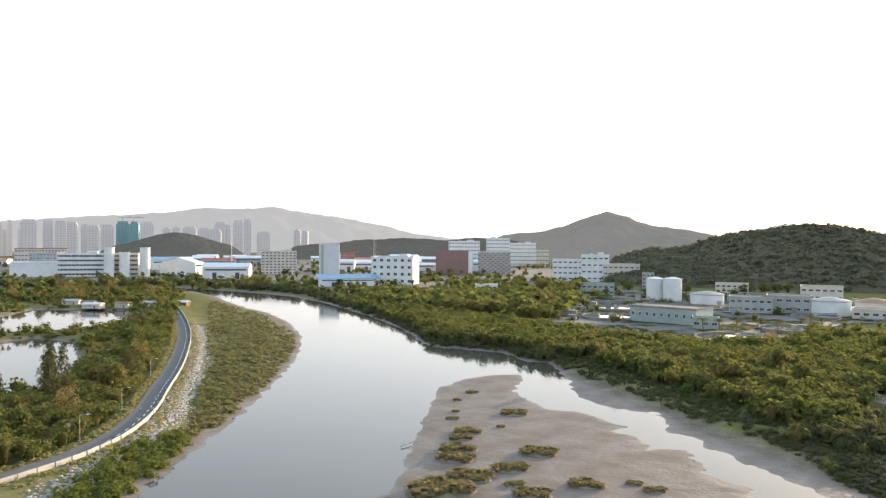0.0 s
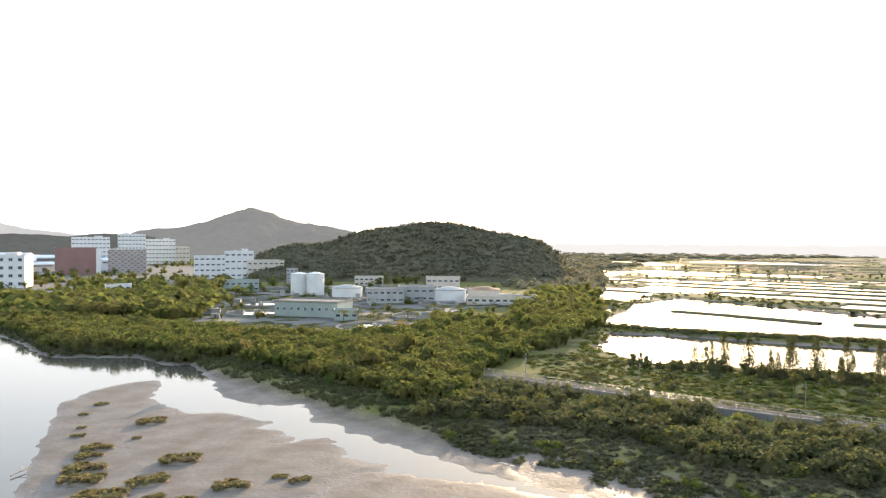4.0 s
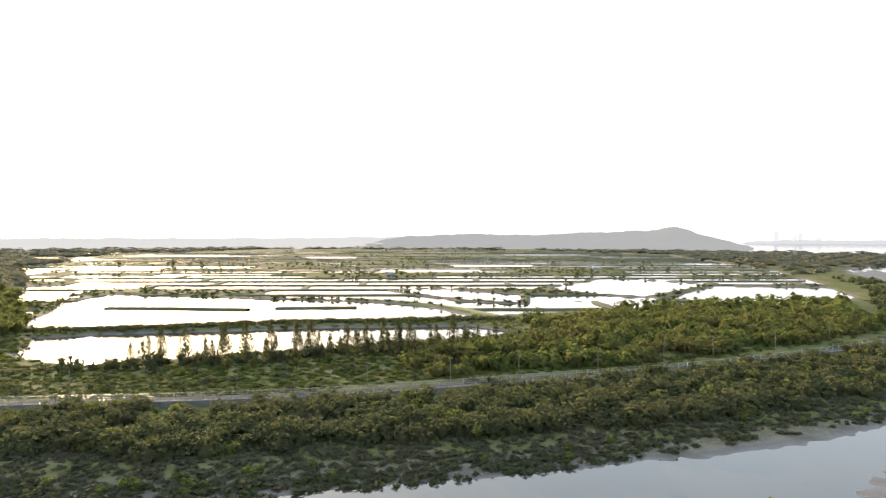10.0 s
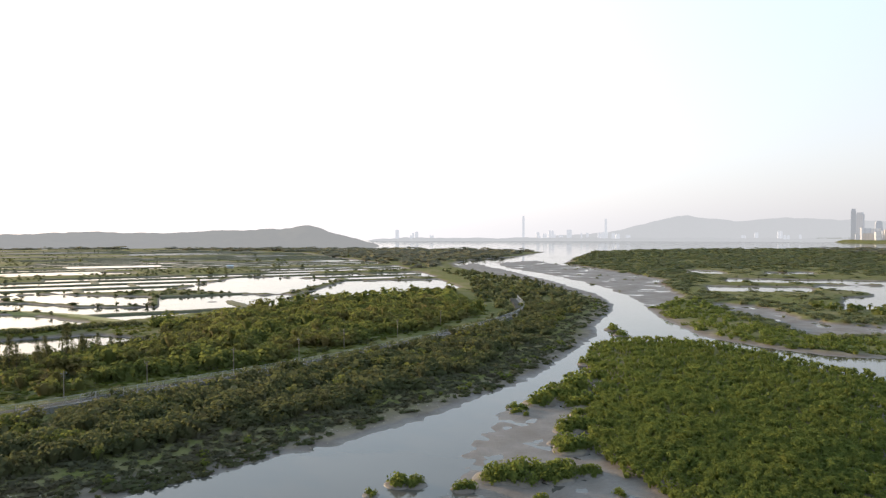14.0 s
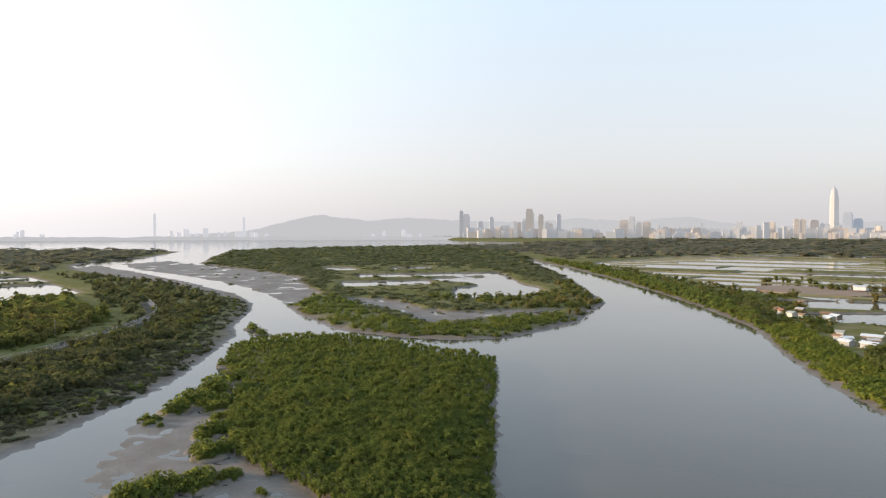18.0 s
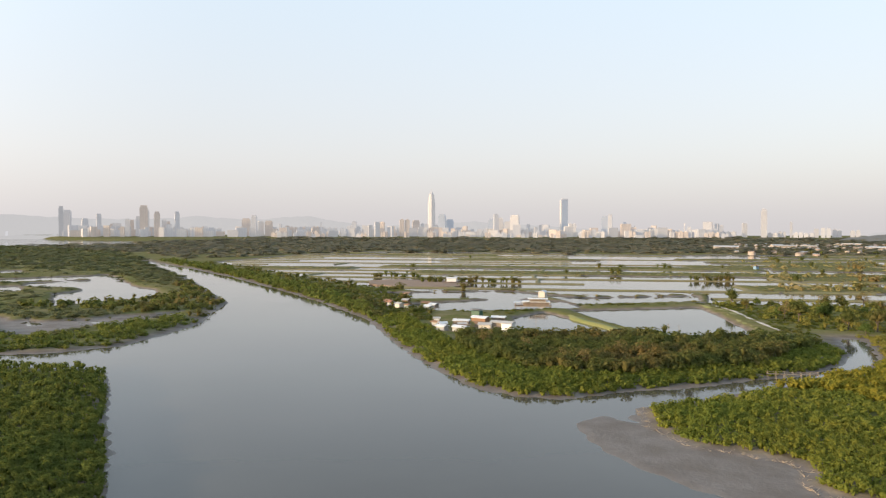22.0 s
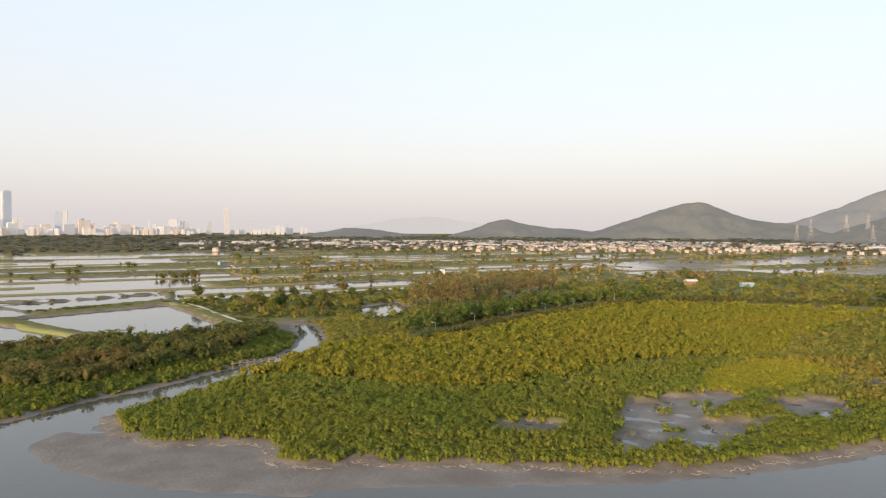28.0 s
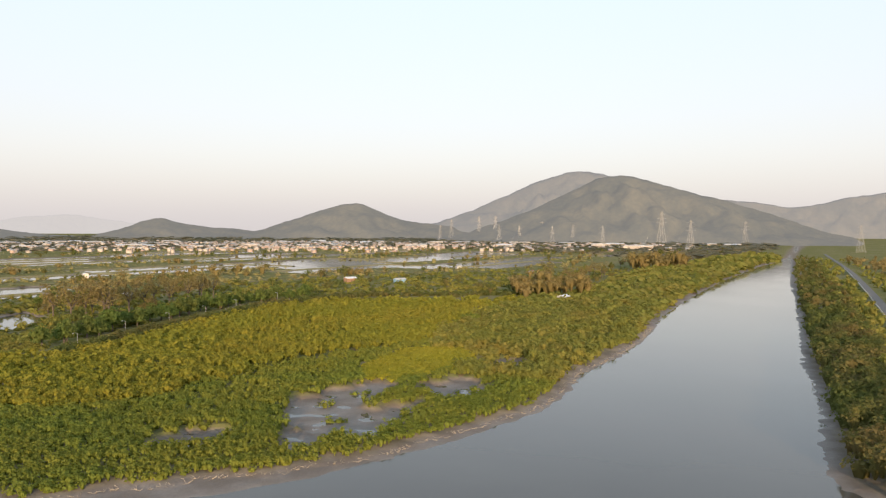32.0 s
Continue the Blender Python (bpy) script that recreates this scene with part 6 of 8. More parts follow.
def lamp_post(x, y, z, h, turn, label="grey steel street lamp on a thin post", arm=1.6):
    ob = thing("street_lamp", pose(x, y, z, 0, 0, turn), label, "lamp", "street lamps")
    part("post", tube((0, 0, 0), (0, 0, h), 0.11, 0.07, 8), STEEL, ob)
    part("arm", tube((0, 0, h - 0.1), (arm, 0, h + 0.15), 0.06, 0.05, 6), STEEL, ob)
    part("lamp_head", box(arm + 0.3, 0, h + 0.08, 0.8, 0.28, 0.14, 0.03), SHEET, ob)
    part("footing", box(0, 0, -0.2, 0.5, 0.5, 0.35), GREYB, ob)
    return ob


for x, y in ((-81, 168), (-85, 199), (-97, 248)):
    lamp_post(x - 4.2, y, 2.9, 6.0, 10)
sign = thing("sign_board", pose(-89, 171, 2.6, 0, 0, 20), "small grey sign board on a post", "sign")
part("post", tube((0, 0, 0), (0, 0, 3.2), 0.06), STEEL, sign)
part("board", box(0, 0, 2.4, 1.3, 0.08, 1.2), SHEET, sign)
cabin = thing("portable_toilet", pose(-92, 137, 3.0, 0, 0, 35), "small teal and white site cabin beside the road", "cabin")
part("body", box(0, 0, 0, 1.6, 1.6, 2.2, 0.05), BLUEROOF, cabin)
part("roof", box(0, 0, 2.21, 1.8, 1.8, 0.25, 0.08), WHITE, cabin)
part("door", box(0, -0.84, 0.15, 0.8, 0.06, 1.85), WHITE, cabin)


def stones(name, pts, size, material, label, seed):
    """Many tilted, faceted stones as one mesh."""
    r = random.Random(seed)
    base = []
    for _ in range(5):
        bm = bmesh.new()
        bmesh.ops.create_icosphere(bm, subdivisions=1, radius=1.0)
        for v in bm.verts:
            v.co *= r.uniform(0.7, 1.2)
        base.append((np.array([v.co for v in bm.verts]), np.array([[v.index for v in f.verts] for f in bm.faces])))
        bm.free()
    V, F, at = [], [], 0
    for x, y, z in pts:
        bv, bf = base[r.randrange(5)]
        s = size * r.uniform(0.4, 1.4)
        m = np.array(Euler((r.uniform(0, 3), r.uniform(0, 3), r.uniform(0, 6))).to_matrix()) * s
        V.append(bv @ m.T * (1, 1, 0.6) + (x, y, z + 0.1 * s))
        F.append(bf + at)
        at += len(bv)
    ob = mesh_object(name, np.concatenate(V), np.concatenate(F), material)
    return tagged(ob, label, "stones", kind="stuff")


rub = [(x, y) for x, y in rounded([(-75, 128), (-72, 150), (-70, 172), (-74, 200), (-82, 232), (-92, 270), (-112, 330), (-138, 405)])]
rr = np.random.default_rng(41)
rp = []
for x, y, h in along(rub, 0.075):
    a = radians(h)
    o = rr.normal(0, 2.5) - 0.6
    rp.append((x + o * math.sin(a), y - o * math.cos(a)))
rp = np.array(rp)
wx_, wy_ = [], []
for x, y, h in along([p for p in levee_line if 100 < p[1] < 420], 0.7):
    a = radians(h)
    for o in (rr.uniform(4.3, 7.5), -rr.uniform(3.0, 5.5)):
        wx_.append(x + o * math.sin(a)), wy_.append(y - o * math.cos(a))
verge = (np.array(wx_), np.array(wy_), height(np.array(wx_), np.array(wy_)))
thicket("verge_grass", verge, 0.8, 0.55, TUFTS, FIELD, "dry straw-coloured grass along the levee road", 98, category="grass", vary=0.5)
stones("rubble_slope", np.column_stack([rp, height(rp[:, 0], rp[:, 1])]), 0.42, STONE, "pale grey rubble armouring the levee slope", 42)

# ---- the mudflat ----
hum_mesh = bpy.data.meshes.new("mud_mound")
bm = bmesh.new()
bmesh.ops.create_icosphere(bm, subdivisions=3, radius=1.0)
for v in bm.verts:
    v.co.z = max(v.co.z, -0.3) * 0.28 + 0.05 * math.sin(v.co.x * 5) * math.cos(v.co.y * 4)
bm.to_mesh(hum_mesh), bm.free()
hum_mesh.materials.append(GROUND)
MOUNDGRASS = leafy("mound_grass", (0.14, 0.122, 0.058), (0.25, 0.215, 0.095), (0.24, 0.16, 0.095), patch=0.15)


def tuft_mesh(name, sets, spots, seed, material):
    r = random.Random(seed)
    V, F, at = [], [], 0
    for x, y, s, h in spots:
        bv, bf = sets[r.randrange(4)]
        V.append(bv * (s, s, h) + (x, y, 0.0))
        F.append(bf + at)
        at += len(bv)
    me_ob = mesh_object(name, np.concatenate(V), np.concatenate(F), material)
    me = me_ob.data
    bpy.data.objects.remove(me_ob)
    return me


rg = random.Random(5)
HUMGRASS = [tuft_mesh("grass_tuft", TUFT_SET, [(0.8 * rg.uniform(-1, 1), 0.8 * rg.uniform(-1, 1) * 0.8, rg.uniform(0.2, 0.36), rg.uniform(0.12, 0.3)) for _ in range(44)], k, MOUNDGRASS) for k in range(3)]
HUMMOCKS = [(10, 238, 4.1), (5, 226, 2.7), (4, 210, 2.0), (3, 202, 3.2), (7, 188, 6.7), (5, 182, 5.8), (4, 172, 8.1), (3, 164, 7.5), (21, 208, 6.9), (16, 193, 2.1), (23, 169, 7.7), (15, 157, 7.2), (15, 147, 3.9), (30, 147, 6.8), (40, 148, 3.0), (43, 144, 4.2), (0, 143, 12.4), (6, 151, 8.4), (18, 141, 6.7)]
for x, y, w in HUMMOCKS:
    s = w / 2 * 1.2
    ob = thing("mud_hummock", pose(x, y, 0.1, 0, 0, rg.uniform(-20, 20)) @ Matrix.Diagonal((s, s * 0.8, max(1.4, s * 0.65), 1)), "brown mud hummock topped with olive grass", "hummock", "mudflat hummocks")
    again("mud_mound", hum_mesh, ob, Matrix())
    again("grass_tuft", HUMGRASS[rg.randrange(3)], ob, pose(0, 0, 0.2))
BUSHMESH = [tuft_mesh("leaves", BUSH_SET, [(0.55 * rg.uniform(-1, 1), 0.5 * rg.uniform(-1, 1), rg.uniform(0.4, 0.6), rg.uniform(0.6, 1.0)) for _ in range(6)], k + 9, MANGROVE) for k in range(3)]
BUSHES_AT = [(198, -54, 5.0), (196, -56, 4.3), (202, -63, 10.3), (208, -71, 11.0), (218, -79, 15.0), (202, -77, 8.8), (174, -63, 9.4), (172, -60, 6.0), (159, -58, 10.0), (162, -55, 5.6), (141, -39, 11.0), (141, -34, 8.5), (143, -49, 7.8), (141, -54, 5.5), (141, -15, 6.2), (140, -18, 5.2), (136, -9, 3.4), (136, -27, 5.1), (231, -91, 12.0), (184, -73, 8.1), (164, -66, 6.4), (259, -100, 8.9)] + [(197, -54, 2.9), (189, -55, 2.5), (216, -71, 2.5), (209, -70, 3.1), (202, -74, 5.9), (198, -63, 2.6), (171, -62, 4.3), (155, -55, 5.2), (138, -40, 7.0), (138, -47, 6.9), (139, -55, 2.8), (141, -17, 5.0), (137, -27, 2.2), (140, -14, 1.8), (350, -148, 9.0), (330, -144, 8.0), (118, -52, 3), (214, -80, 4), (188, -72, 4), (174, -64, 8.0), (156, -56, 8.6), (144, -39, 7.0), (142, -44, 7.6), (141, -49, 7.0), (141, -55, 5.6), (200, -62, 5.0), (204, -71, 7.5), (208, -75, 6.5), (212, -77, 5.5), (222, -74, 5.0), (192, -53, 4.0), (284, -119, 6.0), (128, -56, 3.4), (196, -72, 8.0), (186, -70, 7.0), (128, -40, 4.0)]
for x, y, w in BUSHES_AT:
    s = w / 2
    ob = thing("mangrove_bush", pose(x, y, -0.05, 0, 0, rg.uniform(0, 360)) @ Matrix.Diagonal((s, s, max(1.3, s * 0.75), 1)), "round green mangrove bush standing in shallow water", "bush", "mangrove bushes")
    again("mud_mound", hum_mesh, ob, Matrix())
    again("leaves", BUSHMESH[rg.randrange(3)], ob, pose(0, 0, 0.1))

# ---- trees ----


def crown_mesh(name, spots, sets, material, seed):
    """A crown of leafy clumps: (x, y, z, half width, height)."""
    r = random.Random(seed)
    V, F, at = [], [], 0
    for x, y, z, s, h in spots:
        bv, bf = sets[r.randrange(len(sets))]
        a = r.uniform(0, 6.28)
        rot = np.array([[math.cos(a), -math.sin(a), 0], [math.sin(a), math.cos(a), 0], [0, 0, 1]])
        V.append((bv * (s, s, h)) @ rot.T + (x, y, z))
        F.append(bf + at)
        at += len(bv)
    ob = mesh_object(name, np.concatenate(V), np.concatenate(F), material)
    return ob


WOOD_TREE = [dome_leaves(56, 0.20, 1.0, -0.1, random.Random(50 + k)) for k in range(4)]
SPRAY = [dome_leaves(50, 0.17, 1.0, -0.6, random.Random(60 + k), 0.5, False) for k in range(4)]
FINE = [dome_leaves(40, 0.24, 1.0, -0.8, random.Random(70 + k), 0.9, False) for k in range(4)]


def tree_proto(kind, seed):
    """One tree of about ten metres: tapered trunk with limbs, and its crown."""
    r = random.Random(seed)
    ob = thing("tree", Matrix(), TREE_LABEL[kind], "tree")
    bm = bmesh.new()
    spots = []
    if kind == "broad":
        add_tube(bm, (0, 0, -0.5), (0.2, 0.1, 3.2), 0.30, 0.20, 7)
        for k in range(6):
            a = k * 1.05 + r.uniform(-.3, .3)
            q = r.uniform(1.6, 2.6)
            tip = (q * math.cos(a), q * math.sin(a), r.uniform(4.2, 6.0))
            add_tube(bm, (0.2, 0.1, r.uniform(2.0, 3.1)), tip, 0.14, 0.05, 5)
            spots.append((*tip[:2], tip[2] - 0.8, r.uniform(1.5, 2.1), r.uniform(1.8, 2.4)))
        spots += [(r.uniform(-1, 1), r.uniform(-1, 1), 5.4 + r.uniform(0, 0.9), 1.9, 2.3), (0, 0, 3.8, 2.2, 2.5)]
        sets, mat = WOOD_TREE, WOODLEAF
    elif kind == "lush":
        add_tube(bm, (0, 0, -0.5), (0, 0, 2.6), 0.26, 0.18, 7)
        for k in range(7):
            a = k * 0.9
            q = r.uniform(1.2, 2.2)
            tip = (q * math.cos(a), q * math.sin(a), r.uniform(2.6, 4.6))
            add_tube(bm, (0, 0, 2.0), tip, 0.11, 0.05, 5)
            spots.append((*tip[:2], tip[2] - 1.2, r.uniform(1.5, 2.0), r.uniform(1.8, 2.4)))
        spots.append((0, 0, 4.2, 1.8, 2.2))
        sets, mat = WOOD_TREE, LUSHLEAF
    elif kind == "feathery":
        add_tube(bm, (0, 0, -0.5), (0.3, 0, 10.0), 0.18, 0.04, 6)
        for k in range(24):
            z = 1.6 + k * 0.36
            a = k * 2.4 + r.uniform(-0.5, 0.5)
            q = (2.3 - 0.085 * k) * r.uniform(0.35, 1.15)
            tip = (q * math.cos(a), q * math.sin(a), z + r.uniform(0.2, 1.2))
            add_tube(bm, (0.03 * z, 0, z), tip, 0.05, 0.02, 4)
            spots.append((*tip, r.uniform(0.6, 1.1), r.uniform(0.6, 1.4)))
        sets, mat = FINE, SCRUB
    elif kind == "brown":
        add_tube(bm, (0, 0, -0.5), (0.1, 0, 4.0), 0.24, 0.15, 6)
        for k in range(11):
            a = k * 2.4
            q = r.uniform(1.4, 3.0)
            tip = (q * math.cos(a), q * math.sin(a), 5.0 + r.uniform(-1.0, 4.0))
            add_tube(bm, (0.1, 0, r.uniform(2.4, 4.0)), tip, 0.11, 0.03, 5)
            spots.append((*tip, r.uniform(1.1, 1.7), r.uniform(1.3, 1.9)))
        sets, mat = SPRAY, DRYLEAF
    else:
        add_tube(bm, (0, 0, -0.5), (0.25, 0, 7.0), 0.24, 0.16, 8)
        sets = None
    part("trunk", bm, BARK, ob)
    if sets:
        cr = crown_mesh("crown", spots, sets, mat, seed)
    else:
        V, F = [], []
        for k in range(16):
            a, lift = k * 2.4, 0.9 - 0.11 * (k % 8)
            c, s = math.cos(a), math.sin(a)
            base = len(V)
            for j in range(6):
                u = j / 5
                q, z, w = 2.9 * u, 7.0 + lift * 2.6 * u - 2.8 * u * u, 0.42 * (1 - u * 0.75)
                for side in (-1, 0, 1):
                    V.append((0.25 + q * c - side * w * s, q * s + side * w * c, z - abs(side) * 0.18))
            for j in range(5):
                for o in (0, 1):
                    F.append((base + j * 3 + o, base + j * 3 + o + 1, base + j * 3 + o + 4, base + j * 3 + o + 3))
        cr = mesh_object("crown", V, F, WOODLEAF)
    cr.parent = ob
    return ob


TREE_LABEL = {"broad": "rounded dark green broadleaf tree", "lush": "bushy bright green tree", "feathery": "slender feathery casuarina tree", "brown": "sparse brown-leaved tree with bare limbs", "palm": "tall palm with drooping fronds"}
PROTO = {k: [tree_proto(k, 80 + 7 * i + n) for i in range(2 if k != "palm" else 1)] for n, k in enumerate(TREE_LABEL)}
proto_used = set()


def plant(kind, x, y, size, seed, z=None):
    """A copy of one of the trees, `size` times ten metres."""
    r = random.Random(seed)
    p = r.choice(PROTO[kind])
    z = float(height(np.array([x]), np.array([y]))[0]) if z is None else z
    m = pose(x, y, z, 0, 0, r.uniform(0, 360)) @ Matrix.Diagonal((size, size, size * r.uniform(0.9, 1.12), 1))
    if p.name not in proto_used:
        proto_used.add(p.name)
        p.matrix_basis = m
        return p
    t = copy_thing(p, m)
    return t


def grove(ring, spacing, seed, kinds, lo, hi, edge=1.0, holes=()):
    x, y, z = planted(ring, spacing, seed, 0.0, edge, holes)
    r = random.Random(seed)
    for i in range(len(x)):
        plant(r.choice(kinds), float(x[i]), float(y[i]), r.uniform(lo, hi), seed * 1000 + i, float(z[i]))


grove(NORTH_WOOD, 40, 101, ["broad", "broad", "lush", "brown"], 0.75, 1.15, 5)
grove([(60, 262), (72, 214), (86, 178), (104, 205), (128, 232), (150, 262), (118, 300), (80, 300)], 15, 102, ["broad", "lush"], 0.7, 1.0)
grove([(150, 250), (180, 262), (205, 265), (238, 322), (215, 372), (180, 335), (150, 315)], 15, 103, ["lush", "broad"], 0.8, 1.15)
grove(LEVEE_INNER, 21, 104, ["broad", "lush", "brown", "feathery", "broad", "brown"], 0.75, 1.25, 3, POND_LEVEE[:2])
grove(EAST_WOODS, 19, 105, ["broad", "broad", "brown"], 0.5, 0.75, 2)
grove([(205, 110), (240, 76), (276, 24), (296, 6), (330, -24), (362, -52), (428, -92), (500, -92), (520, -50), (440, -10), (390, 30), (340, 60), (310, 66), (262, 90), (232, 108)], 34, 106, ["broad", "lush", "brown", "broad"], 0.6, 0.9, 1)
grove([(-75, -400), (-130, -420), (-140, -500), (-60, -560), (40, -560), (10, -500), (-20, -420), (-45, -395)], 24, 107, ["broad", "lush", "brown"], 0.7, 1.3)
for i, (x, y, h) in enumerate(along(rounded([(-92, -318), (-125, -345), (-180, -384), (-250, -425), (-300, -425)]), 8.0)):
    plant("lush", x + random.Random(i).uniform(-3, 3), y - 4 + random.Random(i + 50).uniform(-3, 3), random.Random(i + 9).uniform(1.3, 1.9), 2000 + i)
for i, (x, y, s) in enumerate(((-142, -400, 1.3), (-150, -415, 1.4), (-165, -425, 1.25), (-200, -450, 1.35), (-215, -455, 1.4), (-232, -470, 1.3), (-128, -408, 1.2), (-245, -478, 1.2), (-180, -440, 1.1))):
    plant("brown", x, y, s * 1.75, 2100 + i)
    plant("brown", x + 6, y - 9, s * 1.5, 2200 + i)
grove([(-420, -330), (-560, -370), (-700, -425), (-690, -470), (-560, -430), (-430, -380)], 32, 109, ["brown", "brown", "broad"], 1.2, 1.8)
grove([(-700, -430), (-1000, -520), (-1250, -600), (-1230, -650), (-960, -570), (-690, -480)], 50, 110, ["brown", "broad"], 1.3, 1.9)
re_ = random.Random(77)
for i in range(36):
    b = radians(47 + 27 * (i + re_.uniform(-0.8, 0.8)) / 36)
    q = re_.uniform(286, 306) - (8 if 0.9 < b < 1.0 else 0)
    plant("feathery", q * math.sin(b), q * math.cos(b), re_.uniform(0.8, 1.5), 2300 + i)
for i, (x, y, q) in enumerate(((-118, 214, 1.35), (-124, 226, 1.15), (-112, 232, 1.0), (-133, 214, 0.9), (-108, 246, 1.2), (-116, 262, 0.9), (-106, 205, 0.8))):
    plant("feathery", x, y, q, 2400 + i)
rt = random.Random(8)
for i in range(34):
    u = i / 33
    plant("feathery", 222 + (322 - 222) * u + rt.uniform(-4, 3) - 6, 186 + (66 - 186) * u + rt.uniform(-5, 3) - 6, rt.uniform(0.45, 1.0), 2200 + i)
for i in range(16):
    u = i / 15
    plant(rt.choice(["broad", "lush"]), 214 + (316 - 214) * u - 12 + rt.uniform(-4, 4), 176 + (58 - 176) * u - 8 + rt.uniform(-4, 4), rt.uniform(0.35, 0.6), 2300 + i)
for i, (x, y) in enumerate(((150, 388), (158, 384), (172, 386), (186, 392), (180, 384), (140, 384), (205, 398), (215, 405))):
    plant("palm", x, y, rt.uniform(0.85, 1.15), 2400 + i, 2.2)
for i, (x, y) in enumerate(((-120, 218), (-118, 222), (-124, 226), (-131, 236))):
    plant("feathery", x, y, rt.uniform(1.2, 1.6), 2450 + i)

# ---- the patrol road, its fence and the power line ----
PATROL = rounded(PATROL_LINE)
PATROL_ROAD = (plain("pale_concrete_road", (0.080, 0.077, 0.068), (0.055, 0.054, 0.046), 0.5, 1.0, grain=1.5))
PATROL_ROAD.node_tree.nodes["Principled BSDF"].inputs["Specular IOR Level"].default_value = 0.05
tagged(part("road", ribbon(PATROL, -2.4, 1.6, 3.2, 2.4), PATROL_ROAD), "pale concrete patrol road behind a fence", "road", kind="structure")
fence = thing("border_fence", Matrix(), "tall grey steel mesh fence along the patrol road", "fence")
fp = tube((0, 0, 0), (0, 0, 3.4), 0.07, 0.07, 5)
fpost = bpy.data.meshes.new("post")
fp.to_mesh(fpost), fp.free()
fpost.materials.append(STEEL)
frail = bpy.data.meshes.new("rail")
bm = bmesh.new()
for z in (0.3, 1.2, 2.1, 3.0, 3.3):
    add_box(bm, 2.0, 0, z, 4.0, 0.05, 0.06)
for k in range(8):
    add_box(bm, 0.25 + k * 0.5, 0, 0.3, 0.03, 0.03, 2.9)
bm.to_mesh(frail), bm.free()
frail.materials.append(STEEL)
for x, y, h in along(PATROL, 4.0):
    a = radians(h)
    m = pose(x + 4.0 * math.sin(a), y - 4.0 * math.cos(a), 3.3, 0, 0, h) @ Matrix.Diagonal((1, 1, 0.7, 1))
    again("post", fpost, fence, m)
    again("mesh_panel", frail, fence, m)
WALLGREY = plain("weathered_wall_concrete", (0.20, 0.196, 0.185), (0.12, 0.118, 0.11), 0.8, 0.9, grain=2.0)
retain = thing("patrol_wall", Matrix(), "weathered grey concrete retaining wall below the patrol fence", "wall")
slab = bpy.data.meshes.new("wall_panel")
bm = box(2.0, 0, 0, 3.94, 0.4, 3.1, 0.05)
bm.to_mesh(slab), bm.free()
slab.materials.append(WALLGREY)
for x, y, h in along(PATROL, 4.0):
    a = radians(h)
    again("wall_panel", slab, retain, pose(x + 4.0 * math.sin(a), y - 4.0 * math.cos(a), 0.2, 0, 0, h))
part("fill", ribbon(PATROL, -3.8, -2.4, 3.1, 2.4), WALLGREY, retain)
POLES = [(139, 207), (160, 172), (182, 128), (200, 92), (218, 70), (232, 50), (254, 26), (275, 4), (298, -14), (329, -40), (362, -66)]
for i, (x, y) in enumerate(POLES):
    ob = thing("power_pole", pose(x + 7, y + 5, 1.4, 0, 0, -35), "weathered power pole with crossarms", "pole", "power poles")
    part("post", tube((0, 0, 0), (0, 0, 8.2), 0.15, 0.11, 7), PLANKS if i else STEEL, ob)
    part("crossarm", box(0, 0, 7.4, 1.9, 0.12, 0.14), DARKSTEEL, ob)
    part("crossarm", box(0, 0, 6.6, 1.4, 0.12, 0.12), DARKSTEEL, ob)
    for dx in (-0.85, 0, 0.85):
        part("insulator", tube((dx, 0, 7.54), (dx, 0, 7.8), 0.06, 0.04, 6), SHEET, ob)

# ---- the eastern shore: stilt huts, jetty, bridge ----


def stilt_hut(x, y, turn, w, d, h, wall_mat, roof_mat, label, deck=1.6):
    """A sheet-clad hut on posts over the pond edge."""
    ob = thing("stilt_hut", pose(x, y, 0, 0, 0, turn), label, "hut", "stilt huts")
    part("deck", box(0, 0, deck, w + 1.6, d + 1.6, 0.2), PLANKS, ob)
    for px in (-0.45, 0, 0.45):
        for py in (-0.45, 0.45):
            part("stilt", tube((px * w * 1.1, py * d * 1.1, -0.8), (px * w * 1.1, py * d * 1.1, deck), 0.13, 0.11, 6), PLANKS, ob)
    part("wall", gable_end(w, d, h, d * 0.22), wall_mat, ob).location.z = deck + 0.2
    part("roof", gable(w, d, h + 0.05, d * 0.22, 0.5), roof_mat, ob).location.z = deck + 0.2
    part("door", box(w * 0.2, -d / 2 - 0.04, deck + 0.2, 0.9, 0.1, 1.95), DARKSTEEL, ob)
    for px in (-0.3, -0.05):
        window(ob, 1.0, 0.9, pose(px * w, -d / 2, deck + 1.5))
    for k in range(4):
        part("rail_post", tube((-w / 2 - 0.7 + k * (w + 1.4) / 3, -d / 2 - 0.7, deck + 0.2), (-w / 2 - 0.7 + k * (w + 1.4) / 3, -d / 2 - 0.7, deck + 1.2), 0.05), PLANKS, ob)
    return ob


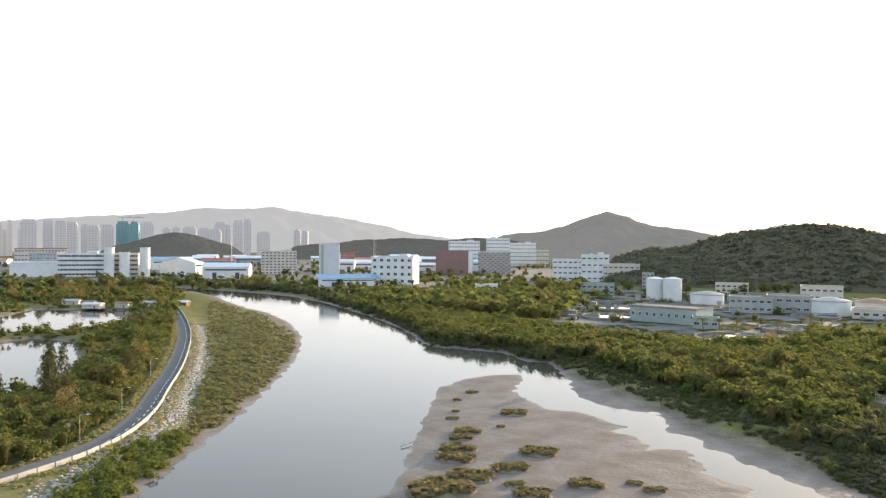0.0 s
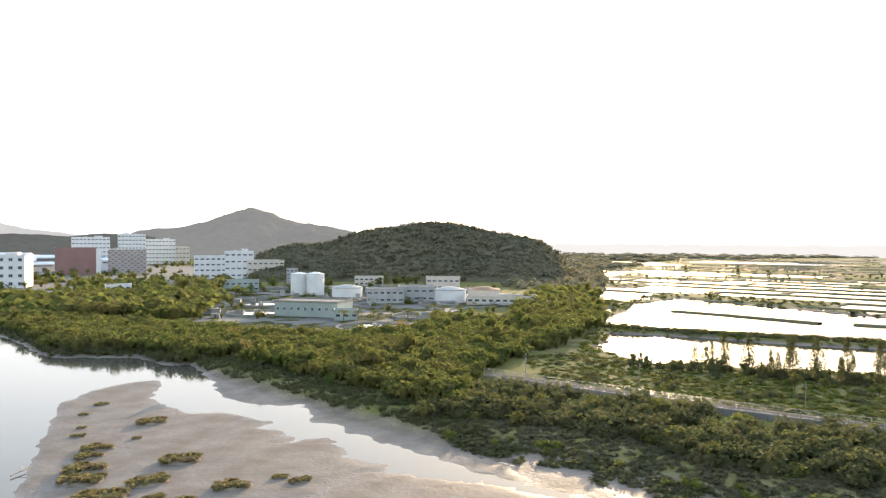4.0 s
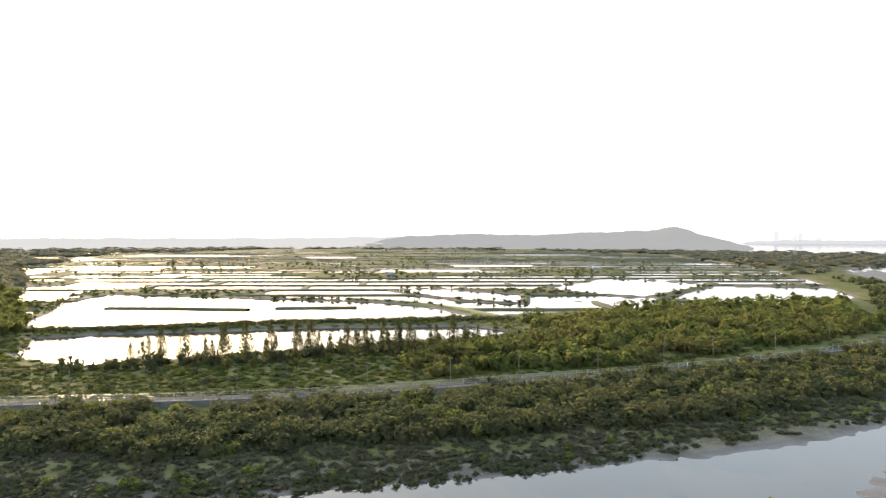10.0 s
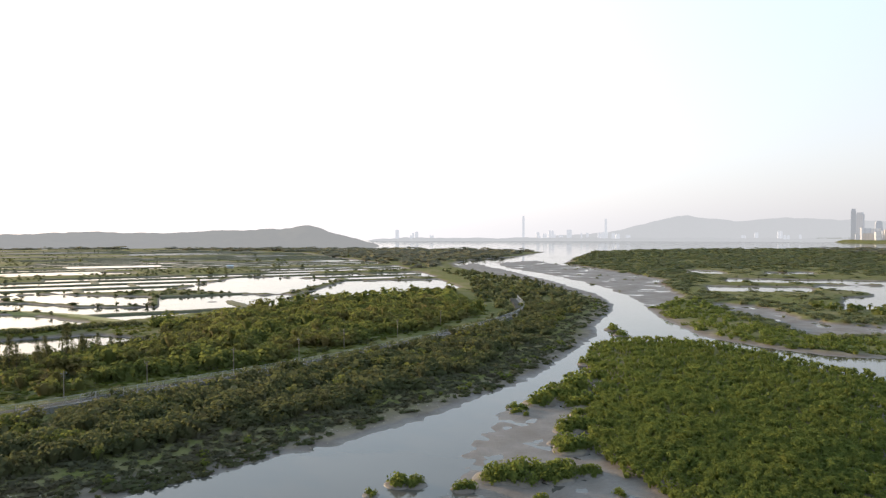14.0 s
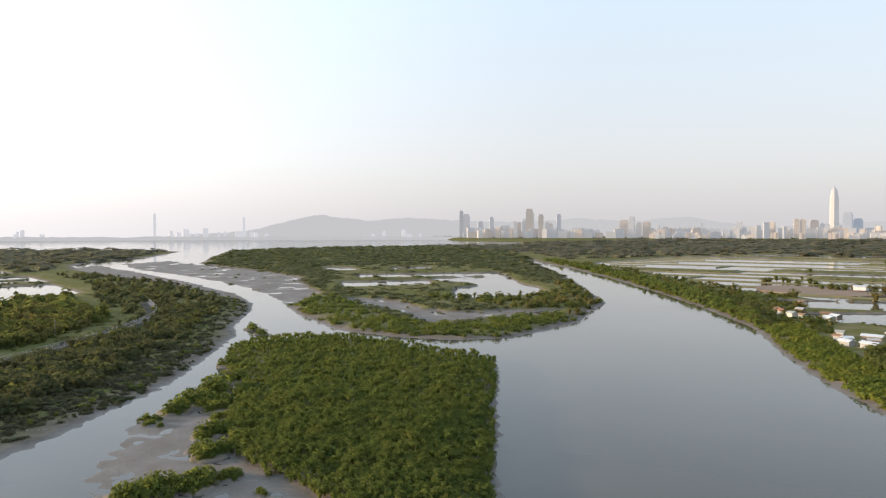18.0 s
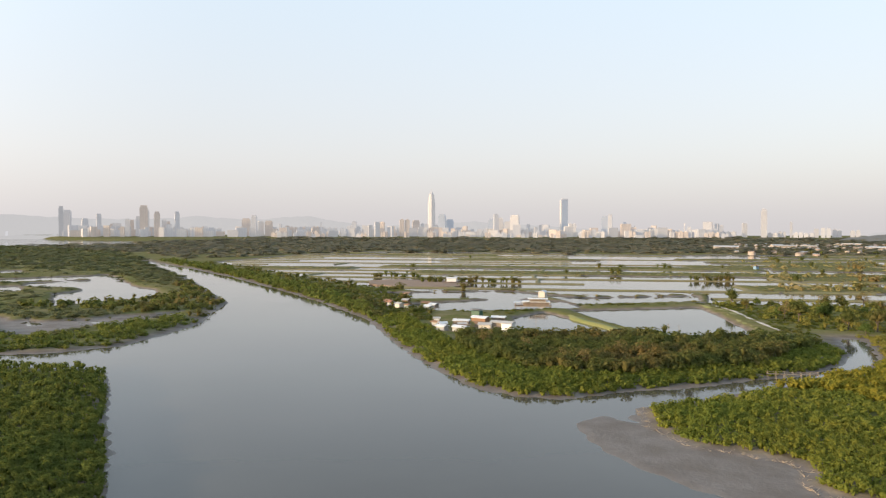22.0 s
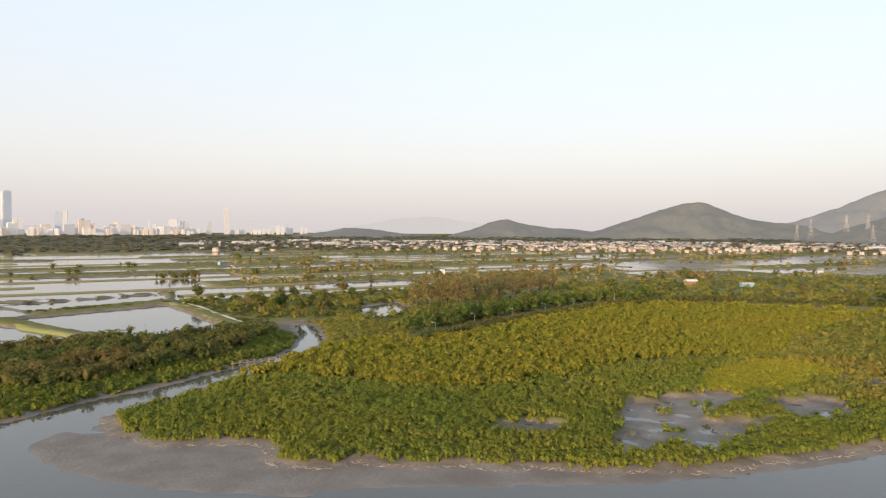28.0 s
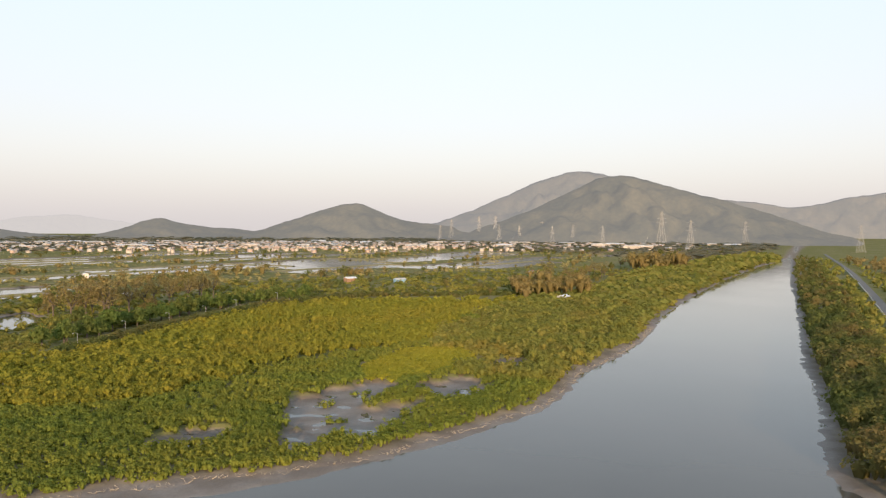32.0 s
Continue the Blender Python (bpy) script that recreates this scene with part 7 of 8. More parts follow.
HUT_LABELS = ("white sheet-clad hut on stilts at a pond", "long shed of patched white sheets on stilts", "small rusty tin hut on stilts", "low grey tin-roofed shelter on stilts")
for i, (x, y, t, w, d, h, a, b) in enumerate(((124, -321, -15, 7, 3.6, 2.1, GREYB, SHEET), (116, -334, 10, 6, 4, 2.2, CREAM, GREYB), (134, -322, -15, 5, 3.4, 2.0, GREYB, SHEET),
                                              (112, -346, -12, 9, 3.6, 2.0, PLANKS, GREYB), (137, -330, 40, 3.6, 3.4, 2.2, RUST, SHEET), (198, -406, -30, 5, 4, 2.3, CREAM, GREYB), (208, -414, -30, 5, 4, 2.4, GREYB, TILE), (190, -402, -30, 4, 3.4, 2.3, MINT, RUST),
                                              (214, -422, -30, 4, 4, 2.4, PLANKS, RUST), (205, -430, 0, 4, 4, 2.4, RUST, GREYB), (178, -414, -20, 5, 4, 2.0, PLANKS, SHEET), (186, -420, 15, 5, 4, 2.2, PLANKS, RUST),
                                              (128, -334, 25, 4, 3, 1.9, RUST, GREYB), (121, -341, -8, 4.5, 3, 1.9, PLANKS, RUST), (143, -336, -25, 4, 3, 1.9, GREYB, RUST))):
    stilt_hut(x, y, t, w, d, h, a, b, HUT_LABELS[i % 4])
for x, y, t, w, d, h, a, b, lab in ((103, -331, -12, 5.5, 4.2, 3.8, WHITE, GREYB, "tall white hut on stilts over the pond"), (133, -346, 8, 8, 3.6, 1.9, PLANKS, SHEET, "long low plank shelter with a pale roof"), (128, -361, -15, 9, 4, 2.0, RUST, SHEET, "patched tin shed with a pale roof"),
                                    (120, -368, 5, 7, 3.4, 1.8, PLANKS, SHEET, "open plank shed with a pale roof"), (176, -401, -28, 6, 4, 2.2, GREYB, SHEET, "grey tin hut beside the dike"), (147, -346, 20, 3, 3, 2.4, WHITE, GREYB, "small white hut at the pond corner"),
                                    (225, -475, -30, 5, 4, 2.3, CREAM, RUST, "cream hut with a rusty roof on the dike"), (254, -634, 14, 9, 5, 3.0, WHITE, SHEET, "white shed beside a drained pond")):
    stilt_hut(x, y, t, w, d, h, a, b, lab)
DARKGREEN = plain("dark_green_paint", (0.05, 0.12, 0.08), (0.04, 0.09, 0.06), 0.6, 0.6)
tank = thing("green_container", pose(136, -378, 1.2, 0, 0, -15), "dark green boxy tank on a stand", "container")
part("body", box(0, 0, 1.2, 5.5, 3.5, 3.0, 0.1), DARKGREEN, tank)
part("stand", box(0, 0, -0.4, 6, 3.6, 1.5), DARKSTEEL, tank)
part("lid", box(0, 0, 4.81, 6.7, 4.2, 0.2), DARKSTEEL, tank)
pav2 = thing("pond_pavilion", pose(124, -452, 0, 0, 0, 15), "two-level white pond pavilion with flat roofs", "pavilion")
part("deck", box(0, 0, 1.3, 24, 9, 0.35), PLANKS, pav2)
for px in range(7):
    for py in (-4, 4):
        part("stilt", tube((px * 3.8 - 11.4, py, -0.8), (px * 3.8 - 11.4, py, 4.2), 0.14), PLANKS, pav2)
part("lower_roof", box(-2, 0, 4.2, 18, 10, 0.35), WHITE, pav2)
part("upper_room", box(-3, 1, 4.56, 10, 5, 1.6), PLANKS, pav2)
part("upper_roof", box(-3, 1, 6.17, 13, 8, 0.3), WHITE, pav2)
part("back_wall", box(-2, 3.4, 1.66, 17, 0.2, 2.5), PLANKS, pav2)
part("side_roof", box(9, 0, 3.6, 7, 8, 0.3), SHEET, pav2)
part("rail", box(0, -4.5, 2.2, 24, 0.1, 0.12), STEEL, pav2)
bridge = thing("foot_bridge", pose(-17, -268, 0, 0, 0, 15), "rickety plank footbridge on thin poles", "bridge")
part("walkway", box(0, 0, 1.7, 17, 0.7, 0.15), PLANKS, bridge)
for k in range(7):
    for s in (-0.35, 0.35):
        part("post", tube((k * 2.7 - 8.1, s * 2.2, -0.8), (k * 2.7 - 8.1, s, 2.7), 0.07, 0.06, 5), DEADWOOD, bridge)
part("handrail", box(0, 0.38, 2.55, 17, 0.06, 0.06), DEADWOOD, bridge)
for x, y in ((26, -352), (31, -355), (95, -352)):
    ob = thing("pond_pole", pose(x, y, -0.5), "thin pole with a crossbar standing in a pond", "pole", "pond poles")
    part("post", tube((0, 0, 0), (0, 0, 7.0), 0.1, 0.08, 6), PLANKS, ob)
    part("crossbar", box(0, 0, 6.0, 1.6, 0.1, 0.1), PLANKS, ob)
for x, y in ((-99, -308), (-128, -334), (-156, -351), (-185, -370), (-216, -393), (-259, -416)):
    lamp_post(x, y, 1.6, 6.5, 20, "white lamp post beside a tree-lined path")
path_line = rounded([(-84, -300), (-99, -311), (-128, -337), (-156, -354), (-185, -373), (-216, -396), (-259, -420), (-330, -425), (-440, -345), (-560, -385)])
tagged(part("path", ribbon(path_line, -1.4, 1.4, 1.72, 0.8), GREYB), "pale concrete footpath behind the mangroves", "path", kind="structure")
pf = thing("path_railing", Matrix(), "pale railing along the footpath", "fence")
for x, y, h in along(path_line, 3.0):
    a = radians(h)
    if x < -210 and x > -330:
        again("post", fpost, pf, pose(x - 1.9 * math.sin(a), y + 1.9 * math.cos(a), 1.9, 0, 0, h) @ Matrix.Diagonal((1, 1, 0.35, 1)))
rh = random.Random(21)
for k in range(26):
    b, dd = rh.uniform(152, 236), rh.uniform(500, 1350)
    p = polar(b, dd)
    z = float(height(np.array([p.x]), np.array([p.y]))[0])
    if z < 0.8:
        continue
    ob = thing("pond_house", pose(p.x, p.y, z - 0.1, 0, 0, rh.uniform(0, 180)), "small pale pond keeper's house", "house", "pond houses")
    w, d, h = rh.uniform(5, 11), rh.uniform(4, 7), rh.uniform(2.6, 4.2)
    part("wall", gable_end(w, d, h, d * 0.2), rh.choice([GREYB, CREAM, GREYB, BLUEROOF, RUST]), ob)
    part("roof", gable(w, d, h + 0.05, d * 0.2, 0.4), rh.choice([SHEET, TILE, RUST, GREYB]), ob)
    part("door", box(0, -d / 2 - 0.04, 0, 1.0, 0.1, 2.0), DARKSTEEL, ob)
for k in range(10):
    p = polar(rh.uniform(48, 92), rh.uniform(560, 1100))
    z = float(height(np.array([p.x]), np.array([p.y]))[0])
    if z < 0.7:
        continue
    ob = thing("pond_house", pose(p.x, p.y, z - 0.1, 0, 0, rh.uniform(0, 180)), "grey shed on a fish pond dike", "house", "pond houses")
    part("wall", gable_end(9, 6, 3.2, 1.3), GREYB, ob)
    part("roof", gable(9, 6, 3.25, 1.3, 0.4), SHEET, ob)
for x, y, w in ((-232, 520, 10), (-250, 512, 14), (-262, 530, 9), (-215, 528, 12), (-280, 540, 12), (-195, 535, 10)):
    stilt_hut(x, y, rh.uniform(-20, 20), w, 6, 3.0, rh.choice([GREYB, RUST, CREAM]), rh.choice([SHEET, GREYB, RUST]), "patched shed on stilts at the levee pond", 1.2)

# ---- the town on the plain ----
HOUSE_WALLS = [plain("warm_white_wall", (0.46, 0.395, 0.335), (0.34, 0.29, 0.25), 0.2, 0.8, bump=0), plain("pink_wall", (0.42, 0.31, 0.255), None, 0.2, 0.8, bump=0), WHITE]
house_protos = []
for k in range(6):
    ob = thing("house", Matrix(), "small sunlit house with a pitched roof", "house", "town houses")
    w, d, h = 13 + 3 * (k % 3), 10, 7 + 2 * (k % 2)
    part("wall", gable_end(w, d, h, 2.4), HOUSE_WALLS[k % 3], ob)
    part("roof", gable(w, d, h + 0.05, 2.4, 0.7), (TILE, KERB, GREYB)[k // 2], ob)
    part("chimney", box(w * 0.3, 1.5, h, 1.2, 1.2, 3.2), HOUSE_WALLS[k % 3], ob)
    house_protos.append(ob)
placed = set()
rh = random.Random(31)
for k in range(290):
    b = rh.triangular(176, 247, 212)
    dd = rh.triangular(1700, 2950, 2500)
    if b > 236:
        dd = rh.uniform(2100, 2600)
    p = polar(b, dd)
    s = rh.uniform(0.45, 0.8)
    m = pose(p.x, p.y, 1.2 + 26 * max(0, (dd - 2600) / 2250) ** 2, 0, 0, -b + rh.uniform(-50, 50)) @ Matrix.Diagonal((s, s, s * 0.9, 1))
    q = k % 6
    if q not in placed:
        placed.add(q)
        house_protos[q].matrix_basis = m
    else:
        copy_thing(house_protos[q], m)
for k in range(46):
    b = rh.uniform(178, 247)
    shed("warehouse", b, rh.uniform(2000, 2900), rh.uniform(30, 80), rh.uniform(20, 40), rh.uniform(5, 9), 2, HOUSE_WALLS[0], rh.choice([SHEET, GREYB, CREAM]), "long pale sunlit warehouse on the plain", rh.uniform(-20, 20), 1.4, 3, "plain warehouses")

# The rest of the town, too far to count.
town = thing("far_houses", Matrix(), "crowded pale houses of a far town", "houses", kind="stuff")
for k, (wm, rm) in enumerate(((HOUSE_WALLS[0], plain("pale_roof_tile", (0.40, 0.29, 0.22), (0.30, 0.22, 0.17), 0.3, 0.85, bump=0)), (HOUSE_WALLS[1], GREYB), (HOUSE_WALLS[0], KERB))):
    W0 = np.array([(-.5, -.5, 0), (.5, -.5, 0), (.5, .5, 0), (-.5, .5, 0), (-.5, -.5, 1), (.5, -.5, 1), (.5, .5, 1), (-.5, .5, 1)])
    R0 = np.array([(-.55, -.58, 1), (.55, -.58, 1), (.55, .58, 1), (-.55, .58, 1), (-.5, 0, 1.35), (.5, 0, 1.35)])
    WF = np.array([(0, 1, 5, 4), (1, 2, 6, 5), (2, 3, 7, 6), (3, 0, 4, 7)])
    RF = np.array([(0, 1, 5, 4), (2, 3, 4, 5), (0, 4, 3, 3), (1, 2, 5, 5)])[:2]
    g = np.random.default_rng(300 + k)
    n = 620
    bb = np.radians(g.triangular(176, 212, 247, n))
    dd = g.triangular(1550, 2600, 3000, n)
    px, py = dd * np.sin(bb), dd * np.cos(bb)
    pz = 1.0 + 26 * np.clip((dd - 2600) / 2250, 0, 1) ** 2
    sx, sy, sz, tt = g.uniform(6, 13, n), g.uniform(6, 9, n), g.uniform(3.5, 7, n), g.uniform(0, 3.1, n)
    for nm, base, faces, mt in (("walls", W0, WF, wm), ("roofs", R0, RF, rm)):
        X, Y = base[None, :, 0] * sx[:, None], base[None, :, 1] * sy[:, None]
        V = np.stack([X * np.cos(tt)[:, None] - Y * np.sin(tt)[:, None] + px[:, None], X * np.sin(tt)[:, None] + Y * np.cos(tt)[:, None] + py[:, None], base[None, :, 2] * sz[:, None] + pz[:, None]], -1)
        tagged(mesh_object(nm, V.reshape(-1, 3), (faces[None] + (np.arange(n) * len(base))[:, None, None]).reshape(-1, 4), mt, town), kind="stuff")

# ---- pylons ----
PYLON_STEEL = plain("pale_pylon_steel", (0.32, 0.315, 0.31), (0.27, 0.27, 0.265), 0.3, 0.7, bump=0)


def pylon_proto():
    ob = thing("pylon", Matrix(), "tall steel lattice power pylon with three arms", "pylon", "pylons")
    w = lambda z: 5.2 * (1 - z) ** 1.3 + 0.7
    lv = [0, 0.14, 0.28, 0.42, 0.56, 0.7, 0.84, 1.0]
    for sx in (-1, 1):
        for sy in (-1, 1):
            bm = bmesh.new()
            for a, b in zip(lv, lv[1:]):
                add_tube(bm, (sx * w(a), sy * w(a), a * 50), (sx * w(b), sy * w(b), b * 50), 0.24, 0.2, 4)
            part("leg", bm, PYLON_STEEL, ob)
    bm = bmesh.new()
    for a, b in zip(lv, lv[1:]):
        for s in (-1, 1):
            add_tube(bm, (-w(a), s * w(a), a * 50), (w(b), s * w(b), b * 50), 0.11, None, 4)
            add_tube(bm, (w(a), s * w(a), a * 50), (-w(b), s * w(b), b * 50), 0.11, None, 4)
            add_tube(bm, (s * w(a), -w(a), a * 50), (s * w(b), w(b), b * 50), 0.11, None, 4)
    part("bracing", bm, PYLON_STEEL, ob)
    for z, l in ((33, 9), (39.5, 7.5), (46, 6)):
        bm = bmesh.new()
        for s in (-1, 1):
            add_tube(bm, (0, 0, z + 1.8), (s * l, 0, z), 0.16, 0.1, 4)
            add_tube(bm, (0, 0, z - 0.6), (s * l, 0, z), 0.16, 0.1, 4)
        part("crossarm", bm, PYLON_STEEL, ob)
    return ob


pyl = pylon_proto()
PYLONS = [(224.7, 3300, 72), (225.6, 3300, 67), (227.8, 3250, 78), (229.1, 3280, 80), (229.4, 3000, 50), (231.0, 3000, 50), (232.8, 3200, 64), (233.6, 2321, 46), (235.2, 2950, 54), (237.5, 2387, 47), (241.9, 2900, 88), (244.0, 2034, 56), (247.8, 2900, 62), (255.2, 2047, 47)]
for i, (b, dd, h) in enumerate(PYLONS):
    s = h / 50
    m = facing(b, dd, 0.8 + 26 * max(0, (dd - 2600) / 2250) ** 2, 25) @ Matrix.Diagonal((s, s, s, 1))
    if i == 0:
        pyl.matrix_basis = m
    else:
        copy_thing(pyl, m)
for b, dd, l in ((230.3, 2700, 34), (240.6, 2500, 30), (242.0, 2450, 34), (242.9, 2400, 30)):
    ob = thing("crane", facing(b, dd, 1.5), "pale crawler crane with a raised jib", "crane", "cranes")
    part("cab", box(0, 0, 0, 6, 4, 5), SHEET, ob)
    part("jib", tube((0, 0, 4), (l * 0.45, 0, l), 0.6, 0.4, 4), PYLON_STEEL, ob)
    part("counterweight", box(-4, 0, 1.5, 3, 4, 2.5), REDROOF, ob)

# ---- skylines ----


def facade(name, col, dark, haze_glow=0.0):
    """Far tower walls: pale, with faint floors and bays; optional emission imitates haze."""
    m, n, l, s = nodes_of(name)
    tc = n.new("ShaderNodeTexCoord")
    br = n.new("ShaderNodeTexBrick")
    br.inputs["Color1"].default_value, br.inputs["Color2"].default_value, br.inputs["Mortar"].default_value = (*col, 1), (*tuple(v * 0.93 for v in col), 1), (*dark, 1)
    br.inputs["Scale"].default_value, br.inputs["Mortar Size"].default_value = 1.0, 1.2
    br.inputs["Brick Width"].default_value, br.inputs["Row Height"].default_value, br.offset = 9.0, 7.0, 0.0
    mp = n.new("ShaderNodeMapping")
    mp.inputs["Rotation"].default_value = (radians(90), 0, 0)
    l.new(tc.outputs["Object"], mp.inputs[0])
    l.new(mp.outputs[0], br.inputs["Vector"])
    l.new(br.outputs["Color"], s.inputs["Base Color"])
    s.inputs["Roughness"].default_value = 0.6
    if haze_glow:
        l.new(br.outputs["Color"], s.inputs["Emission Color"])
        s.inputs["Emission Strength"].default_value = haze_glow
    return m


# The last number is emission that paints haze over the wall.
F_PALE = facade("pale_hazed_facade", (0.36, 0.345, 0.335), (0.31, 0.30, 0.295), 0.72)
F_GREY = facade("grey_hazed_facade", (0.27, 0.27, 0.275), (0.235, 0.235, 0.245), 0.95)
F_WARM = facade("warm_hazed_facade", (0.37, 0.32, 0.285), (0.31, 0.275, 0.25), 0.62)
F_BLUE = facade("blue_grey_hazed_glass", (0.215, 0.235, 0.265), (0.19, 0.21, 0.24), 1.0)
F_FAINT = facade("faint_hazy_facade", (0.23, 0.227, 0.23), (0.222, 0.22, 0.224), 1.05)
TOWER_LABEL = {"F_PALE": "pale grey residential tower in haze", "F_GREY": "grey tower block in the hazy skyline", "F_WARM": "warm sunlit residential tower in the hazy skyline", "F_BLUE": "blue-grey glass office tower in haze", "F_FAINT": "faint tower block fading in haze"}
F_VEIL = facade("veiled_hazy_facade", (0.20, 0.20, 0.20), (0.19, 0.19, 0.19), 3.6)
TOWER_LABEL["F_VEIL"] = "tower block almost lost in bright haze"
FMAT = {"F_VEIL": F_VEIL, "F_PALE": F_PALE, "F_GREY": F_GREY, "F_WARM": F_WARM, "F_BLUE": F_BLUE, "F_FAINT": F_FAINT}


def skyline(rows, dist, seed, kinds, group, depth=40.0):
    """Towers from (bearing, width in degrees, top in degrees over eye level)."""
    r = random.Random(seed)
    for b, wd, top in rows:
        dd = dist + r.uniform(-80, 80)
        z0 = 26 * max(0, (dd - 2600) / 2250) ** 2
        w = max(radians(wd) * dd, 5)
        h = EYE[2] + dd * math.tan(radians(top)) - z0
        k = r.choice(kinds)
        ob = thing("tower_block", facing(b, dd, z0, r.uniform(-12, 12)), TOWER_LABEL[k], "tower", group)
        if w / max(h, 1) > 0.55 and h > 20:
            n = max(2, int(w / 24))
            for q in range(n):
                hh = h * r.uniform(0.86, 1.0)
                part("wing", box((q + 0.5) * w / n - w / 2, r.uniform(-6, 6), 0, w / n * 0.84, depth * 0.6, hh), FMAT[k], ob)
                part("roof_block", box((q + 0.5) * w / n - w / 2, 0, hh, w / n * 0.3, 8, 5), FMAT[k], ob)
        else:
            part("shaft", box(0, 0, 0, w, min(depth, w * 1.2), h * 0.93), FMAT[k], ob)
            part("crown", box(0, 0, h * 0.93, w * 0.8, min(depth, w) * 0.8, h * 0.07), FMAT[k], ob)


SKY_A = [(133.7, 0.28, 0.85), (134.0, 0.28, 0.78), (134.4, 0.26, 1.05), (134.8, 0.56, 1.84), (135.1, 0.15, 1.52), (134.5, 0.45, 0.34), (135.7, 0.38, 1.40), (136.2, 0.35, 0.81), (136.5, 0.23, 0.68), (137.1, 0.32, 1.42), (137.2, 0.77, 0.29), (138.5, 1.09, 0.23), (139.7, 1.24, 0.16), (142.1, 0.64, 0.94), (142.7, 0.38, 1.19), (143.2, 0.42, 0.74), (143.8, 0.58, 0.78), (145.2, 0.33, 0.40), (145.7, 0.61, 0.36), (146.6, 1.09, 0.36), (147.4, 0.51, 0.34), (147.8, 0.11, 0.70), (148.5, 1.25, 0.27), (149.7, 0.91, 0.28), (150.5, 0.85, 0.32), (150.4, 0.35, 0.76), (151.5, 0.86, 0.14), (152.5, 1.02, -0.23), (152.6, 0.40, 0.73)]
SKY_B = [(153.2, 0.36, 0.36), (154.4, 0.86, 0.96), (155.3, 0.51, 0.85), (156.0, 0.66, 0.67), (154.7, 1.46, 0.15), (156.0, 1.18, 0.15), (157.4, 0.55, 1.35), (158.0, 0.59, 0.93), (157.3, 1.19, 0.15), (158.6, 1.27, 0.16), (161.3, 0.38, 0.99), (161.7, 0.38, 1.37), (162.0, 0.45, 1.07), (162.6, 0.60, 0.77), (163.2, 0.68, 1.27), (160.6, 0.90, 0.16), (161.7, 1.28, 0.14), (163.4, 0.53, 0.28), (164.0, 0.68, 0.25), (165.2, 1.36, -0.30), (165.7, 0.39, 0.33), (167.7, 0.59, 0.63), (169.2, 0.75, 0.11), (170.2, 0.52, 1.16), (170.6, 0.31, 1.31), (171.7, 0.25, 0.71), (172.3, 0.59, 0.42), (173.6, 1.10, 0.20), (175.5, 0.94, 0.16), (176.1, 0.06, 0.64)]
SKY_C = [(179.2, 1.13, -0.01), (180.3, 0.32, 0.64), (181.6, 0.41, 1.65), (182.2, 0.75, -0.08), (182.8, 0.54, 0.0), (183.4, 0.14, 0.71), (184.2, 1.34, -0.07), (185.0, 0.27, 0.22), (185.6, 0.66, 0.29), (186.3, 0.59, 0.15), (187.4, 0.64, 0.08), (129.4, 0.31, 1.70), (129.8, 0.45, 1.44), (130.9, 0.39, 0.84), (131.8, 0.31, 1.20), (130.3, 0.88, 0.31), (131.5, 1.26, 0.37), (132.7, 1.15, 0.37)]
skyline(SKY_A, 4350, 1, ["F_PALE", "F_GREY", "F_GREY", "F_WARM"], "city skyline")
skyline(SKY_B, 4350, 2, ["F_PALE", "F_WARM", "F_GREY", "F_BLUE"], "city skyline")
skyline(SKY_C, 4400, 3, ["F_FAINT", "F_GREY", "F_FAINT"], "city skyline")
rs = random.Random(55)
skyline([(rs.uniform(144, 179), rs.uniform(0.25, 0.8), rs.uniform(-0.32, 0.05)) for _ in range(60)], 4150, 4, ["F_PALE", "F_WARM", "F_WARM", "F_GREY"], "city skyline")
NORTH_T = [(-31.7, 0.15, 1.18), (-31.2, 0.31, 1.37), (-31.5, 0.24, 0.69), (-30.2, 0.96, 0.87), (-30.1, 0.90, 1.43), (-28.9, 0.64, 1.43), (-28.1, 0.76, 1.35), (-27.4, 0.71, 1.31), (-26.6, 0.46, 1.14), (-26.0, 0.73, 1.07), (-25.2, 0.93, 1.16), (-22.5, 0.86, 1.38), (-20.8, 1.32, 0.98), (-19.5, 0.94, 1.07), (-18.5, 0.75, 0.98), (-17.7, 0.96, 0.90), (-17.3, 0.82, 1.43), (-16.8, 0.5, 1.26), (-16.0, 0.7, 1.6), (-15.3, 0.5, 1.7), (-14.1, 0.85, 0.77), (-11.2, 1.22, 0.93)]
# Emission lifts these two facades the way light haze would.
FMAT["F_NORTH"], TOWER_LABEL["F_NORTH"] = facade("hazed_grey_facade", (0.20, 0.20, 0.204), (0.15, 0.15, 0.155), 1.05), "grey backlit apartment tower in light haze"
FMAT["F_BEIGE"], TOWER_LABEL["F_BEIGE"] = facade("hazed_beige_facade", (0.25, 0.235, 0.215), (0.19, 0.18, 0.17), 0.95), "beige apartment tower in light haze"
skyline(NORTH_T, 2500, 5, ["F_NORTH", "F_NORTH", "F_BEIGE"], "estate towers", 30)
TEAL = facade("teal_scaffold_netting", (0.20, 0.36, 0.40), (0.16, 0.29, 0.33))
FMAT["TEAL"], TOWER_LABEL["TEAL"] = TEAL, "unfinished tower wrapped in teal scaffold netting"
skyline([(-24.1, 0.90, 1.40), (-23.3, 0.58, 1.39)], 2450, 6, ["TEAL"], "estate towers", 30)
